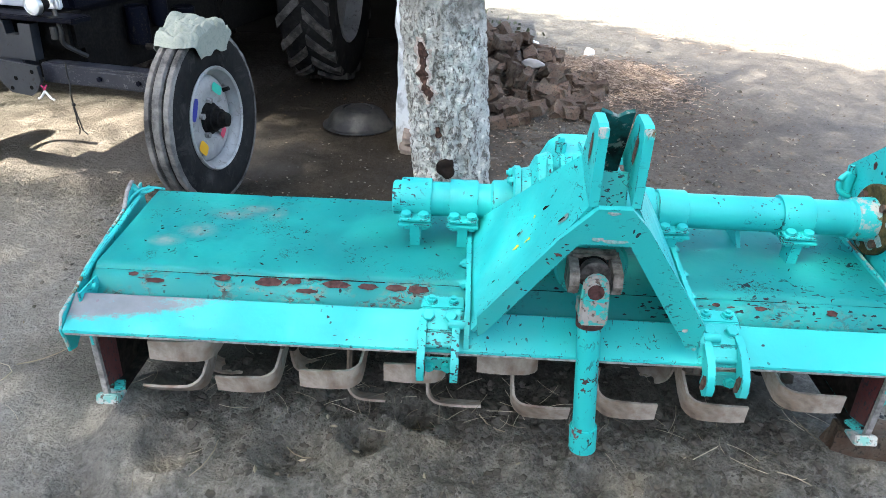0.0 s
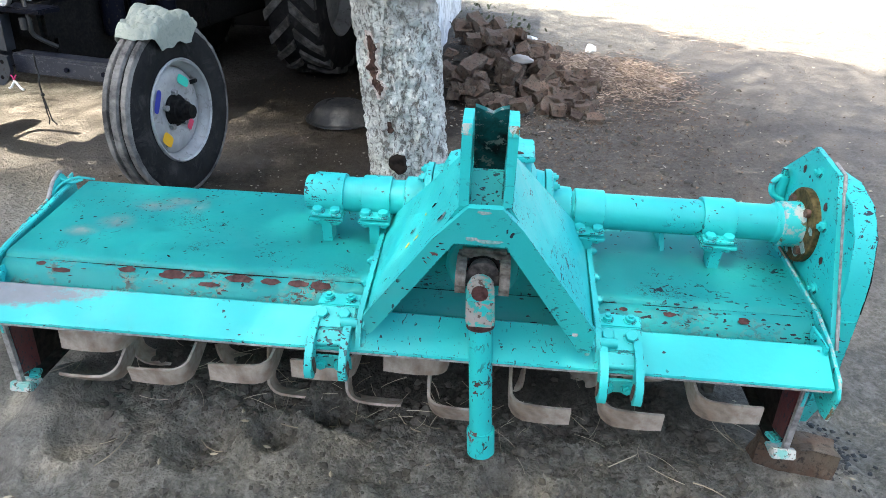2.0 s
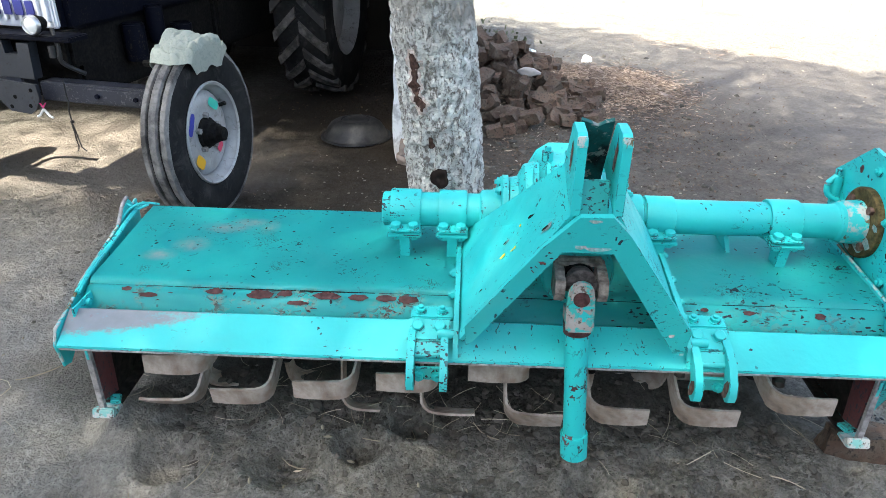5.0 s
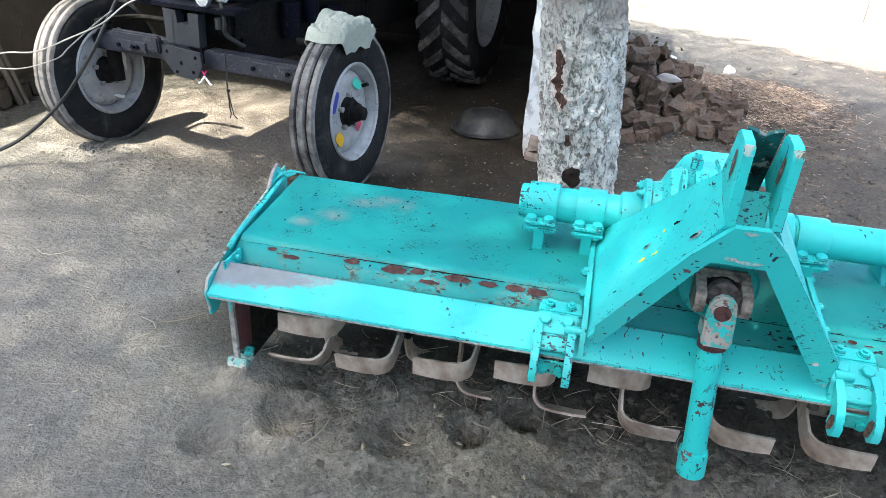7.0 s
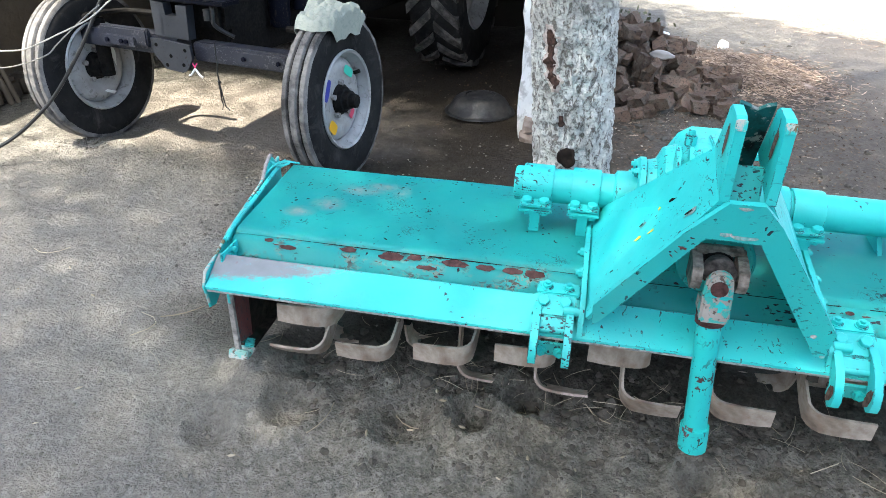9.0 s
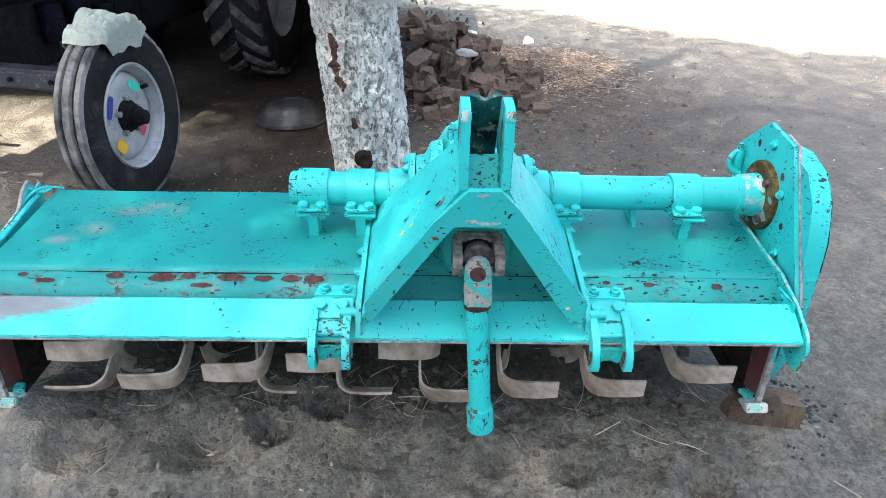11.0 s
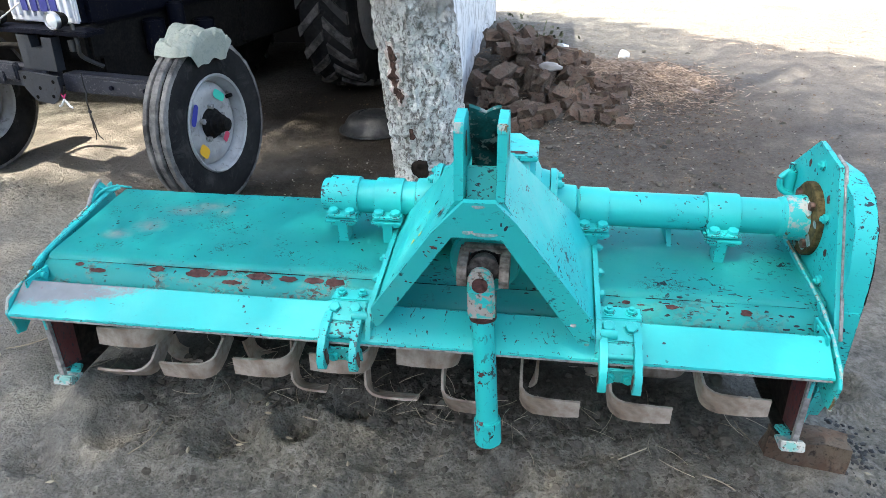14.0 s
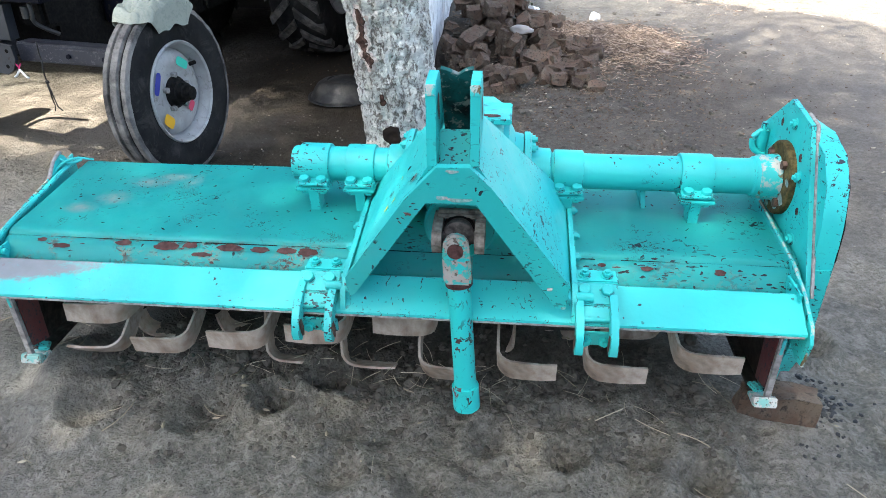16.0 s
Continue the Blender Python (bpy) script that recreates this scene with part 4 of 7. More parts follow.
# cross tube, clamps and their feet
bm = bmesh.new()
lathe(bm, [(-0.462, 0.0), (-0.462, 0.041), (-0.458, 0.045), (-0.13, 0.045), (-0.13, 0.0)], pose(0, AV, AZ), 40, False)
part("cross_tube", bm, m_teal, tiller, "turquoise steel cross tube", smooth=True)
bm = bmesh.new()
lathe(bm, [(0.13, 0.0), (0.13, 0.045), (0.70, 0.045), (0.705, 0.05), (0.770, 0.052), (0.770, 0)], pose(0, AV, AZ), 40, False)
part("cross_tube", bm, m_teal, tiller, "turquoise steel cross tube", smooth=True)
for u0, u1 in ((-0.440, -0.362), (-0.315, -0.243), (0.215, 0.288), (0.527, 0.605)):
    um, w = (u0 + u1) / 2, u1 - u0
    bm = bmesh.new()
    lathe(bm, [(u0, 0.046), (u0, 0.0515), (u0 + 0.004, 0.053), (u1 - 0.004, 0.053), (u1, 0.0515), (u1, 0.046)], pose(0, AV, AZ), 40)
    clamp = part("clamp", bm, m_teal, tiller, "turquoise clamp round the tube", smooth=True)
    bm = bmesh.new()
    box(bm, (um, AV - 0.052, AZ - 0.026), (w, 0.052, 0.007), pose(0, 0, 0, 8))
    part("upper_flange", bm, m_teal, clamp, bevel=0.0015)
    bm = bmesh.new()
    box(bm, (um, AV - 0.052, AZ - 0.039), (w + 0.008, 0.054, 0.008), pose(0, 0, 0, 8))
    part("lower_flange", bm, m_teal, clamp, bevel=0.0015)
    for d in (-0.022, 0.022):
        piece("bolt", BIGBOLT, clamp, facing((um + d, AV - 0.062, AZ - 0.024), (0, -0.14, 1), rng.uniform(0, 60)))
        piece("nut", BIGBOLT, clamp, facing((um + d, AV - 0.060, AZ - 0.044), (0, 0.14, -1), rng.uniform(0, 60)))
    bm = bmesh.new()
    prism(bm, [(um, v, z) for v, z in [(AV - 0.072, AZ - 0.043), (AV - 0.02, AZ - 0.043), (AV - 0.02, TOP), (AV - 0.060, TOP)]], (0.026, 0, 0))
    part("foot", bm, m_teal, clamp, bevel=0.004)
# stiffener ribs standing on the cover behind the tube
for u in (0.455,):
    bm = bmesh.new()
    prism(bm, [(u, v, z) for v, z in [(0.335, TOP + 0.012), (0.38, TOP + 0.058), (0.44, TOP + 0.02)]], (0.012, 0, 0))
    part("rib", bm, m_teal, tiller, bevel=0.002)

# gearbox in the middle
bm = bmesh.new()
poly = [(-0.085, 0.50), (-0.095, 0.60), (-0.085, 0.70), (-0.06, 0.745), (-0.03, 0.765), (0.055, 0.765), (0.085, 0.745), (0.095, 0.60), (0.085, 0.50)]
prism(bm, [(u, AV + 0.01, z) for u, z in poly], (0, 0.24, 0))
gearbox = part("gearbox", bm, m_teal, tiller, "turquoise cast gearbox with ribs", bevel=0.012)
bm = bmesh.new()
box(bm, (0.055, AV - 0.01, 0.768), (0.10, 0.13, 0.014))
part("inspection_plate", bm, m_teal_worn, gearbox, bevel=0.003)
bm = bmesh.new()
blob(bm, (0.045, AV - 0.05, 0.775), 0.035, 0.012, (0, 0, 1), (1, 0, 0), rng, 14)
part("bare_patch", bm, m_chip, gearbox)
for s in (-1, 1):
    bm = bmesh.new()
    pr = [(0.07, 0.0), (0.07, 0.135), (0.10, 0.125), (0.115, 0.095), (0.137, 0.090), (0.137, 0.0)]
    lathe(bm, [(s * x, r) for x, r in pr], pose(0, AV, AZ), 40, False)
    bell = part("bell_housing", bm, m_teal, gearbox, smooth=True)
    bm = bmesh.new()
    lathe(bm, [(s * x, r) for x, r in [(0.139, 0.0), (0.139, 0.096), (0.153, 0.096), (0.157, 0.09), (0.157, 0.058), (0.205, 0.055), (0.21, 0.045)]], pose(0, AV, AZ), 40, False)
    flange = part("flange", bm, m_teal, gearbox, smooth=True)
    for i in range(8):
        a = 2 * math.pi * (i + 0.5) / 8
        piece("bolt", BOLT, flange, facing((s * 0.157, AV + 0.077 * math.cos(a), AZ + 0.077 * math.sin(a)), (s, 0, 0), 20 * i))
for i in range(5):
    bm = bmesh.new()
    u = -0.078 + 0.030 * i
    prism(bm, [(u, v, z) for v, z in [(AV - 0.135, 0.60), (AV - 0.13, 0.72), (AV - 0.10, 0.765), (AV - 0.06, 0.778), (AV - 0.06, 0.70), (AV - 0.10, 0.60)]], (0.011, 0, 0))
    part("rib", bm, m_teal, gearbox, bevel=0.003)
bm = bmesh.new()
rod(bm, (-0.045, AV + 0.0, 0.76), (-0.045, AV, 0.787), 0.016, seg=6)
rod(bm, (-0.045, AV + 0.0, 0.785), (-0.045, AV, 0.80), 0.009, seg=12)
part("filler_plug", bm, m_teal, gearbox, bevel=0.002)

# headstock: bent side sheets, front yoke plate, back plate and bolting rails
def vf(z):
    return -0.136 + max(0.0, 0.83 - z) * 0.2


def sheet(bm, polys, normal_shift):
    for poly in polys:
        prism(bm, poly, normal_shift)


for s in (-1, 1):
    bm = bmesh.new()
    A = [(s * 0.040, -0.138, 0.825), (s * 0.040, 0.005, 0.875), (s * 0.040, -0.048, 0.960), (s * 0.040, -0.056, 0.976), (s * 0.040, -0.072, 0.986), (s * 0.040, -0.122, 0.982), (s * 0.040, -0.138, 0.972)]
    inc = [(s * 0.246, -0.060, 0.478), (s * 0.252, 0.350, 0.541), (s * 0.042, 0.005, 0.875), (s * 0.042, -0.132, 0.822)]
    prism(bm, A, (0.018, 0, 0))
    nrm = (Vector(inc[1]) - Vector(inc[0])).cross(Vector(inc[3]) - Vector(inc[0])).normalized()
    prism(bm, inc, nrm * 0.010)
    cheek = part("side_sheet", bm, m_teal, tiller, "turquoise bent side sheet of the headstock")
    nrm = nrm if nrm.x * s > 0 else -nrm
    bm = bmesh.new()
    blob(bm, (s * 0.049, -0.085, 0.925), 0.013, 0.034, (s, 0, 0), (0, 1, 0.25), rng, 18)
    part("pin_hole", bm, m_rust, cheek, "worn brown pin hole")
    bm = bmesh.new()
    blob(bm, (s * 0.0310, -0.095, 0.925), 0.013, 0.034, (-s, 0, 0), (0, 1, 0.25), rng, 18)
    part("pin_hole", bm, m_rust, cheek, "worn brown pin hole")
    bm = bmesh.new()
    box(bm, (s * 0.040, -0.135, 0.968), (0.0195, 0.009, 0.020), pose(0, 0, 0, -10))
    part("worn_tip", bm, m_collar, cheek, "bare worn tip", bevel=0.002)
    if s < 0:
        lie = Vector((0.45, -0.35, 0.75))
        bm = bmesh.new()
        for p, w in (((-0.088, 0.020, 0.768), 0.012), ((-0.157, 0.017, 0.648), 0.014), ((-0.134, -0.007, 0.683), 0.012), ((-0.121, 0.039, 0.715), 0.006)):
            blob(bm, Vector(p) + nrm * 0.005, w, 0.0045, nrm, lie, rng, 9)
        part("yellow_mark", bm, m_yellow, cheek, "yellow paint marks")
        bm = bmesh.new()
        blob(bm, Vector((-0.098, 0.018, 0.751)) + nrm * 0.005, 0.020, 0.006, nrm, lie, rng, 12, 0.0018)
        part("slot", bm, m_black, cheek, "dark slot")
        bm = bmesh.new()
        for p, w, q in (((-0.057, -0.037, 0.812), 0.018, 0.007), ((-0.078, -0.083, 0.770), 0.020, 0.008), ((-0.147, 0.045, 0.670), 0.014, 0.007)):
            blob(bm, Vector(p) + nrm * 0.005, w, q, nrm, lie, rng, 9)
        part("worn_spot", bm, m_pinkworn, cheek, "pale worn spots")
        bm = bmesh.new()
        for p, w, q in (((-0.060, -0.034, 0.807), 0.010, 0.004), ((-0.080, -0.080, 0.768), 0.013, 0.004), ((-0.149, 0.047, 0.668), 0.009, 0.004), ((-0.20, 0.0, 0.57), 0.008, 0.003)):
            blob(bm, Vector(p) + nrm * 0.005, w, q, nrm, lie, rng, 8, 0.0022)
        part("paint_chip", bm, m_darkiron, cheek)
    # rail bolted down along the cover
    bm = bmesh.new()
    prism(bm, [(s * 0.259, v, z) for v, z in [(-0.072, 0.420), (-0.055, 0.412), (0.00, 0.452), (0.03, 0.480), (0.36, TOP), (0.372, 0.545), (0.34, 0.555), (-0.02, 0.500), (-0.050, 0.475)]], (0.012, 0, 0))
    rail = part("bolting_rail", bm, m_teal, tiller, bevel=0.003)
    for v, z in ((0.10, 0.50), (0.18, 0.513), (0.28, 0.53)):
        piece("bolt", BOLT, rail, facing((s * 0.265, v, z), (s, 0, 0), 15))
    bm = bmesh.new()
    rod(bm, (s * 0.262, -0.035, 0.477), (s * 0.300, -0.035, 0.477), 0.011, seg=14)
    part("spacer", bm, m_teal, rail, smooth=True)

bm = bmesh.new()
xz = [(-0.236, 0.480), (-0.240, 0.536), (-0.098, 0.748), (-0.031, 0.827), (0.032, 0.828), (0.072, 0.785), (0.241, 0.540), (0.238, 0.478), (0.216, 0.474), (0.044, 0.743), (-0.055, 0.744), (-0.222, 0.492)]
prism(bm, [(u, vf(z) - 0.006, z) for u, z in xz], (0, 0.012, 0.003))
yoke = part("yoke_plate", bm, m_teal, tiller, "turquoise A-shaped front yoke plate", bevel=0.002)
bm = bmesh.new()
for u, z, a, b in [(0.012, 0.754, 0.026, 0.006), (-0.022, 0.758, 0.013, 0.005), (0.20, 0.53, 0.007, 0.006), (0.232, 0.475, 0.006, 0.004), (0.0, 0.818, 0.014, 0.004)]:
    blob(bm, (u, vf(z) - 0.0125, z), a, b, (0, -0.96, 0.28), (1, 0, 0), rng, 12, 0.001)
part("worn_spot", bm, m_pinkworn, yoke, "pale pink worn spots")
bm = bmesh.new()
for i in range(5):
    s = rng.choice((-1, 1))
    t = rng.random()
    u, z = s * (0.233 - 0.16 * t) + rng.uniform(-0.006, 0.006), 0.51 + 0.235 * t
    blob(bm, (u, vf(z) - 0.0125, z), rng.uniform(0.002, 0.008), rng.uniform(0.001, 0.0025), (0, -0.96, 0.28), (rng.uniform(-1, 1), 0, rng.uniform(-1, 1)), rng, 8, 0.001)
blob(bm, (-0.092, vf(0.716) - 0.0125, 0.716), 0.008, 0.006, (0, -0.96, 0.28), (1, 0, 0), rng, 9, 0.001)
part("paint_chip", bm, m_chip, yoke)
bm = bmesh.new()
box(bm, (0, -0.085, 0.838), (0.062, 0.008, 0.075), pose(0, 0, 0, -18))
part("cross_plate", bm, m_teal, tiller, bevel=0.002)
# Back plate is coloured dark for the shade between the side sheets.
bm = bmesh.new()
prism(bm, [(u, -0.052 + (1.0 - z) * 0.48, z) for u, z in [(-0.031, 0.80), (0.031, 0.80), (0.031, 0.984), (0.016, 0.980), (0.002, 0.970), (-0.014, 0.978), (-0.031, 0.984)]], (0, 0.008, 0.004))
part("back_plate", bm, m_backplate, tiller, "back plate with a notched top edge, inner shade in its dark colour", bevel=0.0015)

# hitch brackets with paired lugs
for uc in (-0.320, 0.307):
    bm = bmesh.new()
    box(bm, (uc, -0.018, 0.4735), (0.098, 0.056, 0.012), pose(0, 0, 0, 30))
    bracket = part("hitch_bracket", bm, m_teal, tiller, "turquoise bolted hitch bracket", bevel=0.003)
    bm = bmesh.new()
    box(bm, (uc + 0.004, 0.036, 0.486), (0.098, 0.044, 0.010), pose(0, 0, 0, 8))
    part("clamp_plate", bm, m_teal, bracket, bevel=0.003)
    bm = bmesh.new()
    box(bm, (uc + 0.004, 0.030, 0.470), (0.088, 0.030, 0.026))
    part("spacer_block", bm, m_teal, bracket, bevel=0.003)
    for d in (-0.026, 0.024):
        piece("bolt", BIGBOLT, bracket, facing((uc + d, -0.014, 0.481), (0, -0.5, 0.866), rng.uniform(0, 60)))
        piece("bolt", BOLT, bracket, facing((uc + 0.004 + d, 0.036, 0.491), (0, -0.14, 0.99), rng.uniform(0, 60)))
    for d in (-0.037, 0.037):
        bm = bmesh.new()
        prism(bm, [(uc + d, v, z) for v, z in [(-0.024, 0.480), (-0.060, 0.472), (-0.092, 0.455), (-0.114, 0.430), (-0.124, 0.402), (-0.120, 0.382), (-0.108, 0.373), (-0.094, 0.376), (-0.084, 0.392), (-0.080, 0.418), (-0.062, 0.440), (-0.034, 0.456)]], (0.017, 0, 0))
        lug = part("lug", bm, m_teal_worn, bracket, bevel=0.005)
        bm = bmesh.new()
        for q in (-1, 1):
            blob(bm, (uc + d + q * 0.0085, -0.102, 0.404), 0.013, 0.028, (q, 0, 0), (0, 1, 0.35), rng, 16, 0.0012)
        part("pin_hole", bm, m_rust, lug, "worn brown pin hole")
    bm = bmesh.new()
    box(bm, (uc, -0.058, 0.452), (0.060, 0.010, 0.030), pose(0, 0, 0, -42))
    rod(bm, (uc - 0.030, -0.066, 0.441), (uc + 0.030, -0.066, 0.441), 0.008, seg=12)
    part("web", bm, m_teal_worn, bracket, bevel=0.002)
    bm = bmesh.new()
    box(bm, (uc + 0.004, -0.068, 0.392), (0.086, 0.008, 0.040), pose(0, 0, 0, 10))
    tie = part("lower_plate", bm, m_teal_worn, bracket, bevel=0.002)
    for d in (-0.02, 0.022):
        piece("bolt", BOLT, tie, facing((uc + d, -0.0725, 0.388), (0, -1, 0.1)))

# drive shaft: flange, joint, hanging tube
PV, PZ = 0.02, 0.622
bm = bmesh.new()
lathe(bm, [(0, 0), (0, 0.074), (0.006, 0.080), (0.018, 0.080), (0.018, 0.03), (0.19, 0.03), (0.19, 0)], pose(0.003, PV - 0.02, PZ) @ pose(0, 0, 0, 0, 0, 90), 40, False)
part("input_flange", bm, m_teal_worn, tiller, "turquoise round input flange", smooth=True)
bm = bmesh.new()
lathe(bm, [(-0.05, 0), (-0.05, 0.022), (-0.02, 0.026), (-0.02, 0.047), (0.0, 0.05), (0.0, 0)], pose(0.003, PV, PZ) @ pose(0, 0, 0, 0, 0, 90), 32, False)
joint = part("universal_joint", bm, m_neck, tiller, "rusty greasy universal joint", smooth=True)
for s in (-1, 1):
    bm = bmesh.new()
    prism(bm, [(0.003 + s * 0.045, v, z) for v, z in [(PV + 0.0, PZ + 0.032), (PV - 0.05, PZ + 0.030), (PV - 0.085, PZ + 0.020), (PV - 0.095, PZ - 0.005), (PV - 0.085, PZ - 0.028), (PV - 0.05, PZ - 0.030), (PV + 0.0, PZ - 0.028)]], (0.021, 0, 0))
    part("fork_arm", bm, m_fork, joint, "rusty fork arm", bevel=0.006)
bm = bmesh.new()
rod(bm, (-0.04, PV - 0.065, PZ), (0.046, PV - 0.065, PZ), 0.014, seg=18)
rod(bm, (0.003, PV - 0.100, PZ - 0.004), (0.003, PV - 0.02, PZ + 0.004), 0.014, seg=18)
part("cross_pin", bm, m_neck, joint, smooth=True)
bm = bmesh.new()
lathe(bm, [(0.0, 0.0), (0.0, 0.034), (-0.018, 0.034), (-0.020, 0.029), (-0.052, 0.028), (-0.054, 0.033), (-0.066, 0.033), (-0.070, 0.022), (-0.070, 0.0)], pose(0.003, PV - 0.005, PZ + 0.006) @ pose(0, 0, 0, 0, 0, 90), 32, False)
part("neck", bm, m_neck, joint, "greasy grey neck of the joint", smooth=True)
bm = bmesh.new()
rod(bm, (0.003, PV - 0.026, PZ + 0.006), (0.003, PV - 0.042, PZ + 0.006), 0.0315, seg=28)
part("seal_ring", bm, m_darkiron, joint, smooth=True)
bm = bmesh.new()
box(bm, (0.003, PV - 0.020, PZ + 0.036), (0.106, 0.036, 0.020))
part("fork_bridge", bm, m_fork, joint, "grey bridge of the fork", bevel=0.007)
bm = bmesh.new()
box(bm, (0.003, PV + 0.004, PZ + 0.058), (0.120, 0.010, 0.040))
part("mounting_plate", bm, m_teal_worn, joint, "stained turquoise mounting plate", bevel=0.004)
for d in (-0.02, 0.024):
    piece("bolt", RUSTBOLT, joint, facing((d * 1.9 + 0.003, PV - 0.003, PZ + 0.064), (0, -1, 0.2)))
# lower fork with its bearing cap
bm = bmesh.new()
prism(bm, [(u, PV - 0.105, z) for u, z in [(-0.018, 0.644), (-0.008, 0.651), (0.004, 0.652), (0.016, 0.647), (0.025, 0.636), (0.029, 0.615), (0.034, 0.545), (0.033, 0.530), (-0.024, 0.530), (-0.026, 0.545), (-0.028, 0.60), (-0.026, 0.630)]], (0, 0.020, 0))
box(bm, (0.004, PV - 0.075, 0.548), (0.056, 0.07, 0.04))
fork = part("lower_fork", bm, m_forkpaint, joint, "bare grey fork with flakes of turquoise paint", bevel=0.005)
bm = bmesh.new()
rod(bm, (0.0, PV - 0.119, 0.616), (0.0, PV - 0.08, 0.616), 0.017, seg=20)
part("bearing_cap", bm, m_chip, fork, "rusty round bearing cap", smooth=True)
bm = bmesh.new()
for u, z, a, b in [(0.010, 0.575, 0.013, 0.016), (-0.012, 0.60, 0.012, 0.006), (0.014, 0.597, 0.014, 0.006)]:
    blob(bm, (u, PV - 0.115, z), a, b, (0, -1, 0), (1, 0, 0), rng, 10, 0.0012)
part("paint_flake", bm, m_teal, fork)
bm = bmesh.new()
p0, p1 = Vector((0.004, PV - 0.078, 0.535)), Vector((0.026, PV - 0.110, 0.190))
ax = (p1 - p0).normalized()
rod(bm, p0 - ax * 0.004, p0 + ax * 0.022, 0.030, seg=32)
part("rust_collar", bm, m_chip, tiller, "rusted collar", smooth=True)
bm = bmesh.new()
rod(bm, p0 + ax * 0.018, p1, 0.0255, seg=32)
drive = part("drive_tube", bm, m_tubepaint, tiller, "turquoise drive shaft tube with chipped paint", smooth=True)
bm = bmesh.new()
rod(bm, p1 - ax * 0.062, p1 + ax * 0.006, 0.0315, seg=32)
bmesh.ops.bevel(bm, geom=[e for e in bm.edges if e.calc_face_angle(0) > 1], offset=0.004, segments=2, affect="EDGES")
part("end_collar", bm, m_tubepaint, drive, smooth=True)
bm = bmesh.new()
for i in range(3):
    q = p0.lerp(p1, rng.uniform(0.08, 0.95))
    a = rng.uniform(-1.2, 1.2)
    n = Vector((math.sin(a), -math.cos(a), 0))
    blob(bm, q + n * (0.0257 if q.z > 0.255 else 0.0318), rng.uniform(0.001, 0.0035), rng.uniform(0.002, 0.010), n, (1, 0, rng.uniform(-0.8, 0.8)), rng, 9, 0.001)
blob(bm, p0.lerp(p1, 0.43) + Vector((-0.006, -0.0262, 0)), 0.009, 0.007, (-0.2, -1, 0), (1, 0, 0), rng, 10, 0.0012)
blob(bm, p0.lerp(p1, 0.49) + Vector((-0.010, -0.0258, 0)), 0.006, 0.006, (-0.3, -1, 0), (1, 0, 0), rng, 10, 0.0012)
part("paint_chip", bm, m_chip, drive)

# side drive on the right: tall plate, flange, cover, breather
US = 0.786
bm = bmesh.new()
prism(bm, [(US, v, z) for v, z in [(0.045, 0.45), (0.075, 0.50), (0.245, 0.785), (0.385, 0.800), (0.53, 0.69), (0.52, 0.40), (0.30, 0.14), (0.10, 0.14), (0.05, 0.30)]], (0.012, 0, 0))
side = part("side_plate", bm, m_teal, tiller, "tall turquoise side plate", bevel=0.002)
bm = bmesh.new()
tube(bm, [(US + 0.008, 0.043, 0.45), (US + 0.008, 0.072, 0.50), (US + 0.008, 0.243, 0.786), (US + 0.008, 0.30, 0.793)], 0.0042, 6)
part("bare_edge", bm, m_greyworn, side, "pale bare front edge")
bm = bmesh.new()
prism(bm, [(US + 0.032, v, z) for v, z in [(0.088, 0.32), (0.088, 0.52), (0.094, 0.60), (0.125, 0.69), (0.175, 0.742), (0.26, 0.765), (0.38, 0.755), (0.50, 0.68), (0.53, 0.58), (0.52, 0.35), (0.42, 0.18), (0.25, 0.12), (0.14, 0.16), (0.10, 0.25)]], (0.048, 0, 0))
case = part("chain_case", bm, m_teal, tiller, "bright turquoise chain case cover", bevel=0.010)
bm = bmesh.new()
prism(bm, [(US + 0.034, v, z) for v, z in [(0.082, 0.36), (0.082, 0.50), (0.098, 0.50), (0.098, 0.36)]], (0.036, 0, 0))
part("rib", bm, m_teal, case, bevel=0.003)
bm = bmesh.new()
tube(bm, [(US + 0.056, 0.090, 0.52), (US + 0.056, 0.096, 0.60), (US + 0.056, 0.128, 0.688), (US + 0.054, 0.178, 0.742)], 0.0028, 6)
part("bare_edge", bm, m_darkiron, case, "dark chipped edge")
bm = bmesh.new()
lathe(bm, [(US - 0.022, 0.0), (US - 0.022, 0.088), (US - 0.018, 0.092), (US - 0.006, 0.092)], pose(0, AV, AZ), 40, False)
fl = part("bearing_flange", bm, m_flangerust, tiller, "oil-stained brown bearing flange with flaked paint", smooth=True)
bm = bmesh.new()
for a, r, s in ((3.6, 0.07, 0.022), (4.2, 0.06, 0.026), (4.9, 0.075, 0.014), (0.6, 0.08, 0.012), (2.9, 0.08, 0.014)):
    blob(bm, (US - 0.022, AV + r * math.cos(a), AZ + r * math.sin(a)), s, s * 0.6, (-1, 0, 0), (0, 1, 0.4), rng, 12, 0.0015)
part("paint_flake", bm, m_pinkworn, fl, "remains of pale turquoise paint")
for a in (0.75, 2.3, 3.9, 5.4):
    piece("bolt", RUSTBOLT, fl, facing((US - 0.022, AV + 0.068 * math.cos(a), AZ + 0.068 * math.sin(a)), (-1, 0, 0), 20 * a))
bm = bmesh.new()
lathe(bm, [(0.712, 0.046), (0.716, 0.054), (0.762, 0.058), (0.762, 0.046)], pose(0, AV, AZ), 36)
part("weld_collar", bm, m_collar, tiller, "pale worn collar at the end of the tube", smooth=True)
bm = bmesh.new()
